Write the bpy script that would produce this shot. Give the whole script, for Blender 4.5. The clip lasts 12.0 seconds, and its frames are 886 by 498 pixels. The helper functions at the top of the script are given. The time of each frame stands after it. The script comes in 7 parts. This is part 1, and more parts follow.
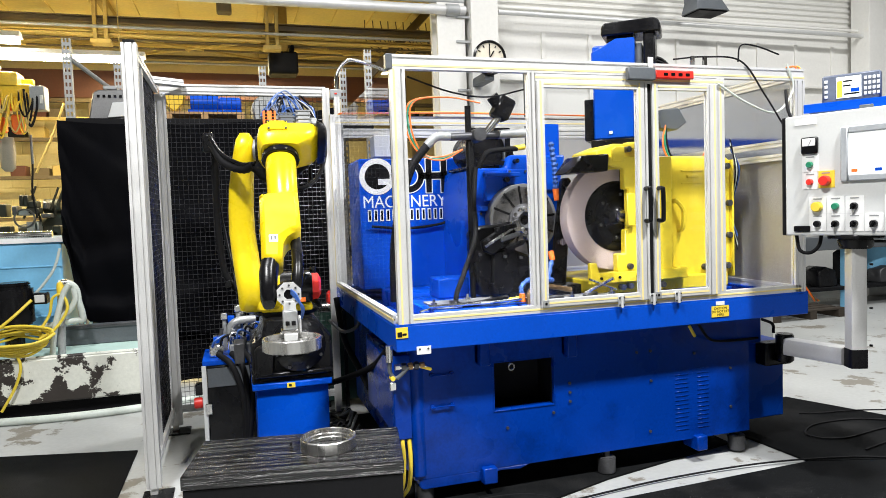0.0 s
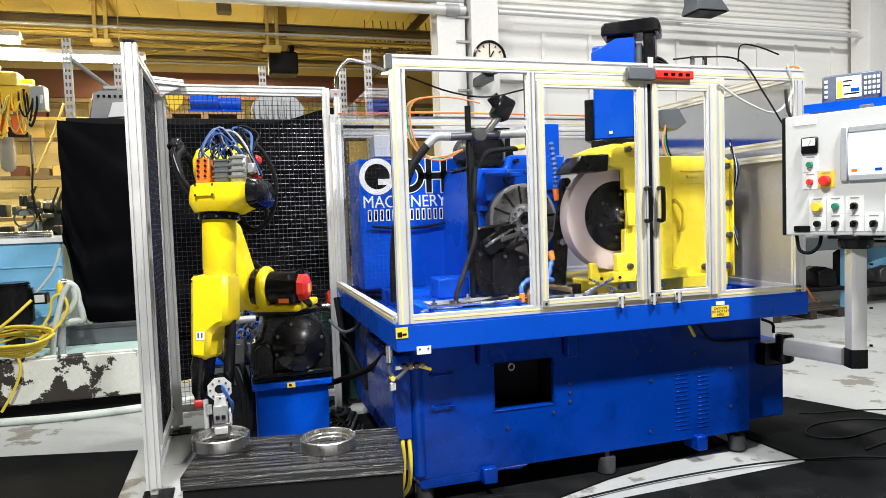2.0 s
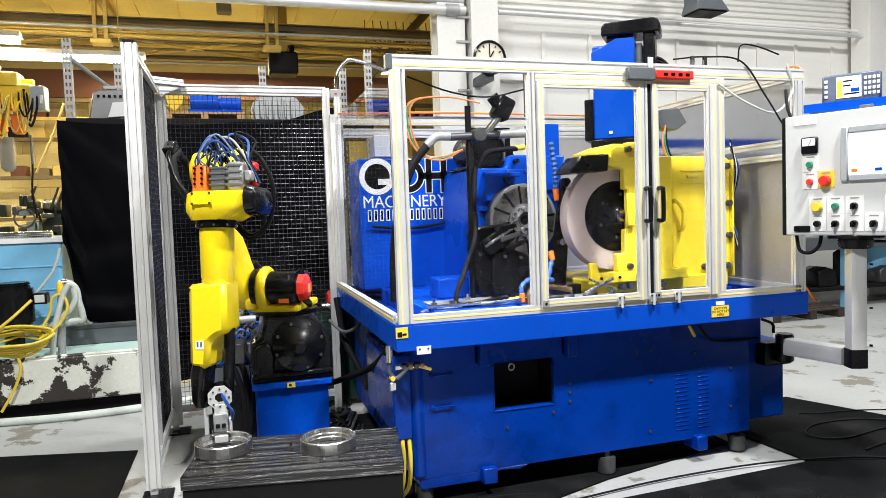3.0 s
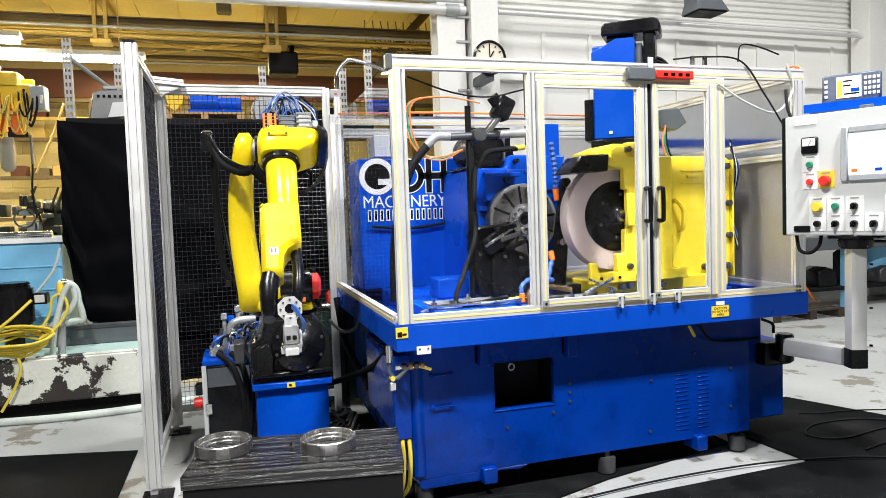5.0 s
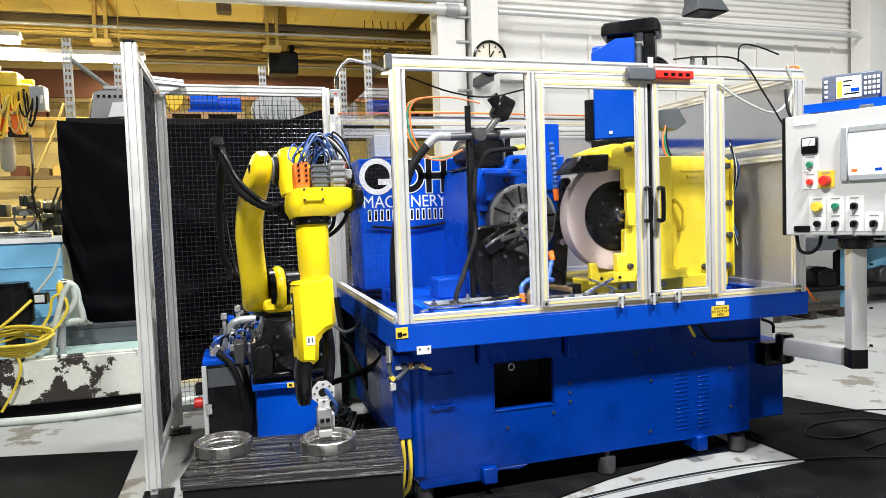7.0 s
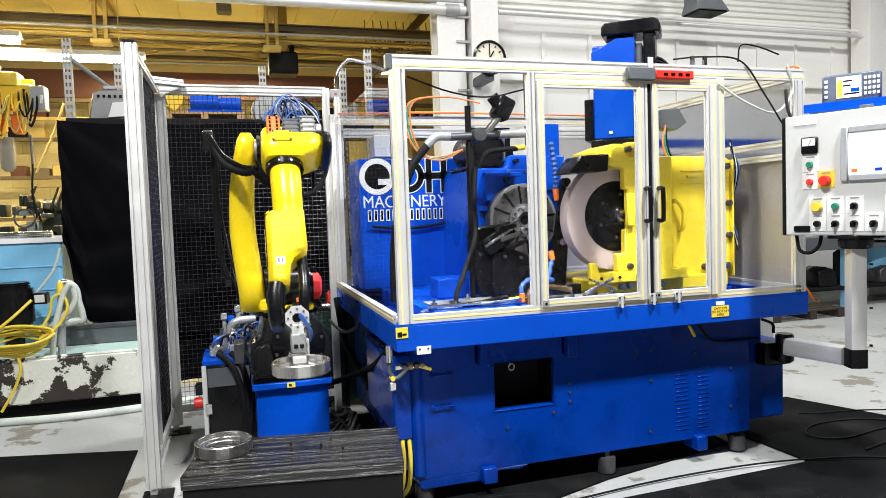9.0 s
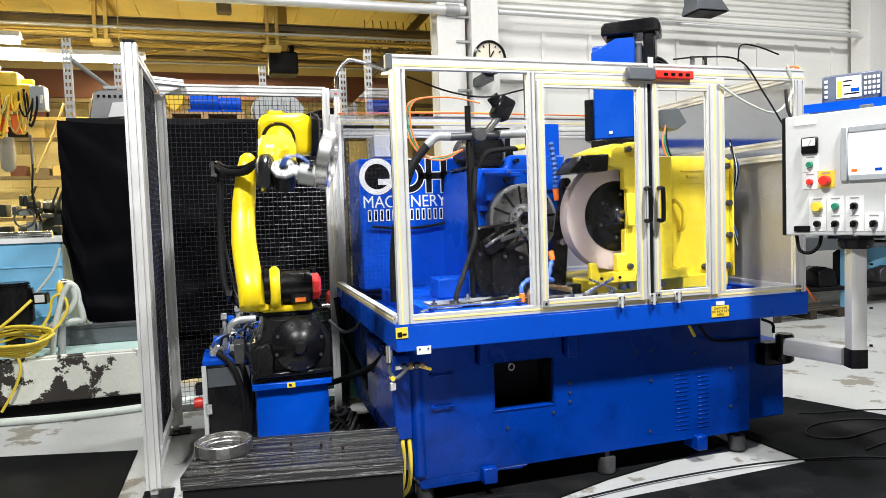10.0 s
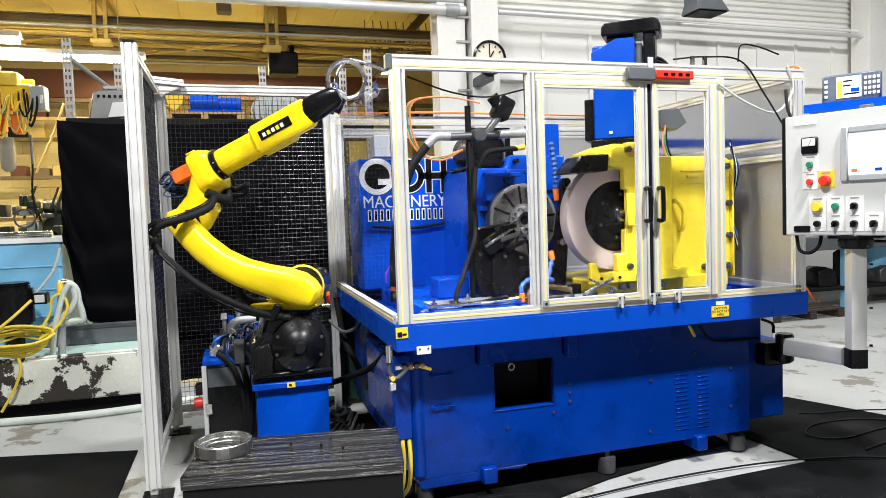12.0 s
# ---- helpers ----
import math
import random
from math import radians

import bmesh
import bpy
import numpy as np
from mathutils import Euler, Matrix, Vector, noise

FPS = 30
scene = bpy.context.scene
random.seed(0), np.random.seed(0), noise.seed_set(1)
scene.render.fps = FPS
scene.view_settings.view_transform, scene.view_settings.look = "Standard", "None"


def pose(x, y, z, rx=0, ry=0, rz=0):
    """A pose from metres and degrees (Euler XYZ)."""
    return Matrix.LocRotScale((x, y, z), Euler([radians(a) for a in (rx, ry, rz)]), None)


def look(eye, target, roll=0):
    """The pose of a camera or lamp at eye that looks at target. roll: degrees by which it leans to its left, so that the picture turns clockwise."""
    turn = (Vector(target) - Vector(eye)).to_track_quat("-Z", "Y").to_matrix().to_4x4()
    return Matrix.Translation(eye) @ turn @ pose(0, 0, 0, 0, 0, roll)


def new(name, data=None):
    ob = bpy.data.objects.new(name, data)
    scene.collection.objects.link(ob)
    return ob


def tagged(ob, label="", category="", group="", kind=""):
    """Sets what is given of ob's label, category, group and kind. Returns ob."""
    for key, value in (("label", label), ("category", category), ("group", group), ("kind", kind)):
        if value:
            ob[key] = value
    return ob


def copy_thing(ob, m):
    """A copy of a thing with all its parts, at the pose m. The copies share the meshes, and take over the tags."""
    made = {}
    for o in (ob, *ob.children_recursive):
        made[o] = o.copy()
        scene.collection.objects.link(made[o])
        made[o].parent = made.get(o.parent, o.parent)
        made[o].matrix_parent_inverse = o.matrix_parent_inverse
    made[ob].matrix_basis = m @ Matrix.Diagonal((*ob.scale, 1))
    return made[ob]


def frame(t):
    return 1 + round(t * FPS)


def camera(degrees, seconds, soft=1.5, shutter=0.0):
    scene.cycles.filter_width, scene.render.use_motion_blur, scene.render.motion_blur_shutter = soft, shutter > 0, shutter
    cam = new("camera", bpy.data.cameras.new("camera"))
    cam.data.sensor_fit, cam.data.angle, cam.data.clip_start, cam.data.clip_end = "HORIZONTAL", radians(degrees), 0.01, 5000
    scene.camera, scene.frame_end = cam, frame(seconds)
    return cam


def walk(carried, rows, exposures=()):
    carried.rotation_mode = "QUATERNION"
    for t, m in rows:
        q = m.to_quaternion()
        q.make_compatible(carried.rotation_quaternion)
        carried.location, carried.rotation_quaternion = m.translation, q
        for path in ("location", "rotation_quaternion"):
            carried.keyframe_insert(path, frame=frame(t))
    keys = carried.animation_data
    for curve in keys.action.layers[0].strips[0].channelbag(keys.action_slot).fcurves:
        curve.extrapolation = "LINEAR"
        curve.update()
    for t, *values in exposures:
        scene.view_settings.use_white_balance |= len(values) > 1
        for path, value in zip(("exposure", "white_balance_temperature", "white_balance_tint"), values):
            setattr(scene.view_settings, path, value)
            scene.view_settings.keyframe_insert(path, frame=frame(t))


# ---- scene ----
EYE = Vector((0.0, 0.0, 1.5))
cam = camera(66.24, 12.0, soft=0.7, shutter=0.5)
VIEW = look(EYE, EYE + Vector((0.29128, 0.95514, -0.05356)), -1.94)
walk(cam, [(0.0, VIEW), (12.0, VIEW)], exposures=[(0.0, -0.5), (12.0, -0.5)])

# ------------------------------------------------------------ light
world = bpy.data.worlds.new("hall_air")
scene.world = world
world.use_nodes = True
world.node_tree.nodes["Background"].inputs[0].default_value = (0.9, 0.92, 1.0, 1)
world.node_tree.nodes["Background"].inputs[1].default_value = 0.012


def ceiling_lamp(name, x, y, z, sx, sy, watts, color, tilt=0.0):
    """A luminaire that hangs under the roof and shines down."""
    data = bpy.data.lights.new(name, "AREA")
    data.shape, data.size, data.size_y, data.energy, data.color = "RECTANGLE", sx, sy, watts, color
    ob = new(name, data)
    ob.matrix_world = pose(x, y, z, tilt, 0, 0)
    return ob


WHITE_LIGHT, WARM_LIGHT = (0.98, 0.98, 0.98), (1.0, 0.84, 0.5)
ceiling_lamp("high_bay_lamp", -1.2, 0.9, 5.6, 0.4, 0.4, 740, WHITE_LIGHT)
ceiling_lamp("high_bay_lamp", 2.9, 0.9, 5.6, 0.4, 0.4, 720, WHITE_LIGHT)
ceiling_lamp("high_bay_lamp", 0.9, 5.6, 5.6, 0.5, 0.5, 210, WHITE_LIGHT)
ceiling_lamp("high_bay_lamp", 7.6, 5.0, 5.6, 0.5, 0.5, 310, WHITE_LIGHT)
ceiling_lamp("high_bay_lamp", 4.4, 6.7, 5.6, 2.4, 0.4, 80, WHITE_LIGHT)
ceiling_lamp("bay_lamp", -2.6, 9.5, 3.55, 3.0, 0.2, 420, WARM_LIGHT)
ceiling_lamp("bay_lamp", -0.6, 12.4, 4.1, 3.0, 0.2, 380, WARM_LIGHT)

# ------------------------------------------------------------ materials


def material(name, color, rough=0.5, metal=0.0, var=0.12, scale=6.0, bump=0.05, fine=60.0, color2=None, mix=(0.55, 0.7),
             patch=2.0, spec=0.5, stretch=(1, 1, 1), deep=0.01):
    """A surface with a base colour, variation at two scales, optional patches of a second colour, and fine relief."""
    m = bpy.data.materials.new(name)
    m.use_nodes = True
    nt = m.node_tree
    p = nt.nodes["Principled BSDF"]
    co = nt.nodes.new("ShaderNodeTexCoord")
    mp = nt.nodes.new("ShaderNodeMapping")
    mp.inputs["Scale"].default_value = stretch
    nt.links.new(co.outputs["Object"], mp.inputs["Vector"])

    def noise_node(sc, detail=4.0):
        n = nt.nodes.new("ShaderNodeTexNoise")
        n.inputs["Scale"].default_value, n.inputs["Detail"].default_value = sc, detail
        nt.links.new(mp.outputs[0], n.inputs["Vector"])
        return n

    big, small = noise_node(scale), noise_node(fine, 6.0)
    add = nt.nodes.new("ShaderNodeMath")
    add.operation = "ADD"
    nt.links.new(big.outputs["Fac"], add.inputs[0])
    nt.links.new(small.outputs["Fac"], add.inputs[1])
    rng = nt.nodes.new("ShaderNodeMapRange")
    rng.inputs["From Min"].default_value, rng.inputs["From Max"].default_value = 0.6, 1.4
    rng.inputs["To Min"].default_value, rng.inputs["To Max"].default_value = 1 - var, 1 + var
    nt.links.new(add.outputs[0], rng.inputs["Value"])
    base = nt.nodes.new("ShaderNodeRGB")
    base.outputs[0].default_value = (*color, 1)
    src = base.outputs[0]
    if color2:
        ptc = noise_node(patch, 10.0)
        ptc.inputs["Roughness"].default_value = 0.66
        ramp = nt.nodes.new("ShaderNodeMapRange")
        ramp.inputs["From Min"].default_value, ramp.inputs["From Max"].default_value = mix
        nt.links.new(ptc.outputs["Fac"], ramp.inputs["Value"])
        mx = nt.nodes.new("ShaderNodeMix")
        mx.data_type = "RGBA"
        mx.inputs[7].default_value = (*color2, 1)
        nt.links.new(ramp.outputs[0], mx.inputs[0])
        nt.links.new(src, mx.inputs[6])
        src = mx.outputs[2]
    mul = nt.nodes.new("ShaderNodeVectorMath")
    mul.operation = "SCALE"
    nt.links.new(src, mul.inputs[0])
    nt.links.new(rng.outputs[0], mul.inputs["Scale"])
    nt.links.new(mul.outputs[0], p.inputs["Base Color"])
    rr = nt.nodes.new("ShaderNodeMapRange")
    rr.inputs["From Min"].default_value, rr.inputs["From Max"].default_value = 0.3, 0.7
    rr.inputs["To Min"].default_value, rr.inputs["To Max"].default_value = max(0.02, rough - 0.12), min(1, rough + 0.12)
    nt.links.new(big.outputs["Fac"], rr.inputs["Value"])
    nt.links.new(rr.outputs[0], p.inputs["Roughness"])
    p.inputs["Metallic"].default_value = metal
    p.inputs["Specular IOR Level"].default_value = spec
    if bump:
        b = nt.nodes.new("ShaderNodeBump")
        b.inputs["Strength"].default_value, b.inputs["Distance"].default_value = bump, deep
        nt.links.new(small.outputs["Fac"], b.inputs["Height"])
        nt.links.new(b.outputs[0], p.inputs["Normal"])
    return m


def glow(name, color, strength):
    m = bpy.data.materials.new(name)
    m.use_nodes = True
    p = m.node_tree.nodes["Principled BSDF"]
    p.inputs["Base Color"].default_value = (*color, 1)
    p.inputs["Emission Color"].default_value = (*color, 1)
    p.inputs["Emission Strength"].default_value = strength
    return m


def clear(name, color=(1, 1, 1), rough=0.0, weight=1.0):
    m = bpy.data.materials.new(name)
    m.use_nodes = True
    p = m.node_tree.nodes["Principled BSDF"]
    p.inputs["Base Color"].default_value = (*color, 1)
    p.inputs["Transmission Weight"].default_value = weight
    p.inputs["Roughness"].default_value = rough
    p.inputs["IOR"].default_value = 1.25
    return m


BLUE = material("machine_blue_paint", (0.0006, 0.062, 0.47), 0.3, 0, 0.14, 3, 0.03, 90, spec=0.2)
# Machine blue darkened: the shade below the tray is put into this colour.
BLUE_SHADED = material("shaded_base_blue", (0.0002, 0.036, 0.3), 0.27, 0, 0.2, 2.5, 0.05, 60, (0.0002, 0.014, 0.12), (0.5, 0.72), 2.0, spec=0.16)
YELLOW = material("robot_yellow_paint", (0.9, 0.67, 0.012), 0.3, 0, 0.06, 5, 0.02, 70, spec=0.35)
YELLOW_CAST = material("guard_yellow_paint", (0.74, 0.57, 0.03), 0.38, 0, 0.12, 5, 0.04, 60, (0.5, 0.4, 0.06), (0.62, 0.8), 4)
BLACK = material("black_enamel", (0.006, 0.006, 0.007), 0.26, 0, 0.3, 6, 0.05, 60, spec=0.25)
BLACK_MATT = material("black_rubber", (0.007, 0.007, 0.008), 0.65, 0, 0.3, 6, 0.1, 80, spec=0.15)
ALU = material("anodised_aluminium", (0.68, 0.68, 0.67), 0.42, 0.35, 0.06, 8, 0.02, 120)
WIRE = material("dark_wire", (0.07, 0.07, 0.075), 0.28, 0.7, 0.1, 20, 0.0)
ALU_DULL = material("grey_aluminium", (0.42, 0.43, 0.43), 0.5, 0.5, 0.1, 8, 0.02, 120)
STRIPE = material("yellow_slot_cover", (0.82, 0.68, 0.3), 0.5, 0, 0.06, 8, 0.02)
STEEL = material("ground_steel", (0.62, 0.61, 0.6), 0.25, 1.0, 0.12, 30, 0.03, 160, stretch=(1, 1, 0.05))
# Upright streaks in the ring colour stand for reflections on the turned steel.
RING_STEEL = material("turned_steel_glint_streaks", (0.66, 0.65, 0.63), 0.26, 0.95, 0.15, 14, 0.0, 70, stretch=(1, 1, 0.03))
CAST_GREY = material("grey_cast_iron", (0.2, 0.2, 0.2), 0.45, 0.5, 0.15, 10, 0.05, 90)
STEEL_DARK = material("dark_cast_steel", (0.09, 0.09, 0.095), 0.45, 0.6, 0.25, 8, 0.06, 90)
CHROME = material("bright_fitting", (0.75, 0.75, 0.74), 0.2, 1.0, 0.08, 10, 0.02)
GREY = material("panel_grey_paint", (0.62, 0.63, 0.62), 0.45, 0, 0.04, 4, 0.02, 90)
GREY_DARK = material("dark_grey_paint", (0.09, 0.1, 0.11), 0.45, 0, 0.15, 5, 0.04, 70)
WHITE = material("white_paint", (0.8, 0.8, 0.79), 0.5, 0, 0.04, 4, 0.02)
RED = material("red_plastic", (0.75, 0.03, 0.02), 0.4, 0, 0.06, 6, 0.02)
ORANGE = material("orange_plastic", (0.85, 0.17, 0.02), 0.45, 0, 0.06, 6, 0.02)
GREEN = material("green_cap", (0.02, 0.22, 0.12), 0.4, 0, 0.06, 6, 0.02)
HOSE_BLUE = material("blue_hose", (0.035, 0.1, 0.34), 0.4, 0, 0.1, 10, 0.03)
LINE_CLEAR = material("milky_air_line", (0.16, 0.22, 0.38), 0.25, 0, 0.08, 10, 0.0)
HOSE_GREY = material("grey_hose", (0.55, 0.6, 0.55), 0.5, 0, 0.1, 10, 0.03)
HOSE_YELLOW = material("yellow_hose", (0.72, 0.55, 0.05), 0.45, 0, 0.1, 10, 0.03)
LABEL_YELLOW = material("yellow_label", (0.85, 0.62, 0.05), 0.5, 0, 0.05, 20, 0.01)
GRIT = material("pinkish_grit", (0.5, 0.41, 0.38), 0.9, 0, 0.1, 12, 0.25, 260)
CLOTH = material("black_cloth", (0.0016, 0.0017, 0.0026), 0.7, 0, 0.4, 3, 0.15, 140, spec=0.05)
CONCRETE = material("painted_concrete", (0.41, 0.42, 0.41), 0.42, 0, 0.1, 1.2, 0.05, 30, (0.2, 0.185, 0.155), (0.57, 0.6), 2.4)
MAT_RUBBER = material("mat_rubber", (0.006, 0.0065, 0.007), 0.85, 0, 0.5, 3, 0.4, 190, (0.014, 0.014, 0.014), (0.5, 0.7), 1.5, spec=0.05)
BLACK_WOOD = material("black_table_top", (0.006, 0.006, 0.007), 0.3, 0, 0.4, 3, 1.0, 36, stretch=(0.04, 1, 1), spec=0.6, deep=0.05)
WALL_WHITE = material("white_wall_paint", (0.78, 0.77, 0.73), 0.7, 0, 0.05, 1.5, 0.04, 25)
WALL_YELLOW = material("cream_block_wall", (0.74, 0.62, 0.3), 0.8, 0, 0.1, 1.5, 0.06, 25)
DECK = material("tan_roof_deck", (0.86, 0.68, 0.22), 0.6, 0, 0.12, 2, 0.05, 20)
TAN_STEEL = material("tan_painted_steel", (0.5, 0.36, 0.1), 0.6, 0, 0.15, 3, 0.05, 30)
BROWN_STEEL = material("brown_girder_paint", (0.1, 0.032, 0.014), 0.6, 0, 0.2, 2, 0.05, 30)
RACK_STEEL = material("galvanised_steel", (0.33, 0.34, 0.34), 0.5, 0.4, 0.15, 8, 0.04, 60)
TANK_BLUE = material("light_blue_paint", (0.2, 0.5, 0.75), 0.5, 0, 0.08, 3, 0.03, 40)
TANK_PEEL = material("peeling_white_paint", (0.66, 0.67, 0.6), 0.55, 0, 0.1, 4, 0.1, 40, (0.03, 0.024, 0.02), (0.5, 0.512), 1.9)
TANK_MINT = material("pale_mint_paint", (0.5, 0.68, 0.62), 0.5, 0, 0.08, 4, 0.03, 40)
HOIST = material("hoist_yellow", (0.72, 0.47, 0.02), 0.5, 0, 0.15, 6, 0.05, 50)
DARK_WOOD = material("oily_pallet_wood", (0.035, 0.026, 0.018), 0.8, 0, 0.25, 8, 0.1, 60, stretch=(0.2, 1, 1))
PALLET = material("pallet_wood", (0.4, 0.24, 0.1), 0.8, 0, 0.2, 8, 0.1, 60, stretch=(0.2, 1, 1))
CREAM_WOOD = material("cream_dial", (0.8, 0.74, 0.6), 0.6, 0, 0.05, 6, 0.01)
STAINLESS = material("stainless_sheet", (0.4, 0.39, 0.38), 0.5, 0.45, 0.1, 3, 0.03, 50)
# Dark colour for the unseen walls and roof, set to cut bounced light.
HALL_UNSEEN = material("unseen_hall_dark", (0.17, 0.165, 0.15), 0.8, 0, 0.1, 1.5, 0.04, 25)
GLASS = clear("clear_polycarbonate", (0.96, 0.97, 0.98))
SMOKE = clear("clouded_polycarbonate", (0.5, 0.51, 0.54), 0.1)
SCREEN = glow("screen_glow", (0.85, 0.88, 0.86), 0.9)
TUBE = glow("fluorescent_glow", (1.0, 0.93, 0.74), 60.0)

# ------------------------------------------------------------ mesh helpers


def mesh_of(bm, mat, smooth=False, name="mesh"):
    me = bpy.data.meshes.new(name)
    bmesh.ops.recalc_face_normals(bm, faces=bm.faces)
    bm.to_mesh(me)
    bm.free()
    me.materials.append(mat)
    if smooth:
        for p in me.polygons:
            p.use_smooth = True
        me.set_sharp_from_angle(angle=radians(38))
    return me


def part(name, bm, mat, parent, label="", at=None, smooth=True):
    """One mesh object under a thing or a part."""
    ob = new(name, mesh_of(bm, mat, smooth, name))
    ob.parent = parent
    if at is not None:
        ob.matrix_basis = at
    if label:
        ob["label"] = label
    return ob


def thing(name, label, category, at=None, group="", kind=""):
    ob = new(name)
    ob.matrix_basis = at if at is not None else Matrix()
    return tagged(ob, label, category, group, kind)


def single(name, bm, mat, label, category="", at=None, group="", kind="", smooth=True):
    ob = new(name, mesh_of(bm, mat, smooth, name))
    if at is not None:
        ob.matrix_basis = at
    return tagged(ob, label, category, group, kind)


def cube(x0, x1, y0, y1, z0, z1, bevel=0.004, bm=None, seg=1, m=None):
    """A box with softened edges."""
    b = bmesh.new()
    bmesh.ops.create_cube(b, size=1)
    for v in b.verts:
        v.co = Vector(((x0 + x1) / 2 + v.co.x * (x1 - x0), (y0 + y1) / 2 + v.co.y * (y1 - y0), (z0 + z1) / 2 + v.co.z * (z1 - z0)))
    if bevel:
        bmesh.ops.bevel(b, geom=b.edges[:], offset=bevel, segments=seg, affect="EDGES", profile=0.5)
    return join(b, bm, m)


def join(b, bm=None, m=None):
    if m is not None:
        b.transform(m)
    if bm is None:
        return b
    me = bpy.data.meshes.new("t")
    b.to_mesh(me)
    b.free()
    bm.from_mesh(me)
    bpy.data.meshes.remove(me)
    return bm


def along(p0, p1):
    """A pose at p0 whose z runs to p1."""
    p0, p1 = Vector(p0), Vector(p1)
    return Matrix.Translation(p0) @ (p1 - p0).to_track_quat("Z", "Y").to_matrix().to_4x4()


def cyl(p0, p1, r0, r1=None, n=24, bevel=0.0, bm=None):
    """A rod or cone from p0 to p1."""
    r1 = r0 if r1 is None else r1
    h = (Vector(p1) - Vector(p0)).length
    b = bmesh.new()
    bmesh.ops.create_cone(b, cap_ends=True, segments=n, radius1=r0, radius2=r1, depth=h)
    if bevel:
        es = [e for e in b.edges if len(e.link_faces) == 2 and abs(e.calc_face_angle(0)) > 0.8]
        bmesh.ops.bevel(b, geom=es, offset=bevel, segments=2, affect="EDGES")
    b.transform(along(p0, p1) @ Matrix.Translation((0, 0, h / 2)))
    return join(b, bm)


def spin(profile, n=48, bm=None, m=None, closed=False):
    """A turned body: profile of (radius, height) about z."""
    b = bmesh.new()
    rings = []
    for r, z in profile:
        rings.append([b.verts.new((r * math.cos(2 * math.pi * k / n), r * math.sin(2 * math.pi * k / n), z)) for k in range(n)])
    pairs = list(zip(rings, rings[1:])) + ([(rings[-1], rings[0])] if closed else [])
    for a, c in pairs:
        for k in range(n):
            b.faces.new((a[k], a[(k + 1) % n], c[(k + 1) % n], c[k]))
    if not closed:
        for ring in (rings[0], rings[-1]):
            if (ring[0].co - ring[n // 2].co).length > 1e-5:
                b.faces.new(ring)
    return join(b, bm, m)


def smooth_path(pts, steps=8):
    """Points of a soft line through pts."""
    P = [Vector(p) for p in pts]
    P = [2 * P[0] - P[1]] + P + [2 * P[-1] - P[-2]]
    out = []
    for i in range(1, len(P) - 2):
        for k in range(steps):
            t = k / steps
            a, b, c, d = P[i - 1], P[i], P[i + 1], P[i + 2]
            out.append(0.5 * (2 * b + (c - a) * t + (2 * a - 5 * b + 4 * c - d) * t * t + (3 * b - a - 3 * c + d) * t ** 3))
    return out + [P[-2]]


def tube(pts, r, n=10, steps=8, bm=None, ribs=0.0, straight=False):
    """A hose or cable through pts; ribs gives it a corrugated skin."""
    L = [Vector(p) for p in pts] if straight else smooth_path(pts, steps)
    b = bmesh.new()
    rings = []
    up = Vector((0, 0, 1))
    for i, p in enumerate(L):
        d = (L[min(i + 1, len(L) - 1)] - L[max(i - 1, 0)]).normalized()
        s = d.cross(up)
        if s.length < 0.05:
            s = d.cross(Vector((1, 0, 0)))
        s.normalize()
        u = s.cross(d).normalized()
        up = u
        rr = r * (1 + (ribs if i % 2 else -ribs))
        rings.append([b.verts.new(p + rr * (s * math.cos(2 * math.pi * k / n) + u * math.sin(2 * math.pi * k / n))) for k in range(n)])
    for a, c in zip(rings, rings[1:]):
        for k in range(n):
            b.faces.new((a[k], a[(k + 1) % n], c[(k + 1) % n], c[k]))
    b.faces.new(rings[0])
    b.faces.new(rings[-1])
    return join(b, bm)


def loft(sections, n=24, bm=None, power=2.6):
    """A skin over sections (centre, half width along a, half depth along b, a, b) of rounded outline."""
    b = bmesh.new()
    rings = []
    for c, ra, rb, a, d in sections:
        c, a, d = Vector(c), Vector(a).normalized(), Vector(d).normalized()
        ring = []
        for k in range(n):
            t = 2 * math.pi * k / n
            x, y = math.cos(t), math.sin(t)
            f = (abs(x) ** power + abs(y) ** power) ** (-1 / power)
            ring.append(b.verts.new(c + a * (x * f * ra) + d * (y * f * rb)))
        rings.append(ring)
    for a, c in zip(rings, rings[1:]):
        for k in range(n):
            b.faces.new((a[k], a[(k + 1) % n], c[(k + 1) % n], c[k]))
    b.faces.new(rings[0])
    b.faces.new(rings[-1])
    return join(b, bm)


def prism(outline, depth, bevel=0.003, bm=None, m=None):
    """An outline in x, z given thickness along y (0 to depth)."""
    b = bmesh.new()
    f = b.faces.new([b.verts.new((x, 0, z)) for x, z in outline])
    r = bmesh.ops.extrude_face_region(b, geom=[f])
    bmesh.ops.translate(b, verts=[v for v in r["geom"] if isinstance(v, bmesh.types.BMVert)], vec=(0, depth, 0))
    bmesh.ops.recalc_face_normals(b, faces=b.faces)
    if bevel:
        bmesh.ops.bevel(b, geom=[e for e in b.edges if abs(e.calc_face_angle(0)) > 0.5], offset=bevel, segments=1, affect="EDGES")
    return join(b, bm, m)


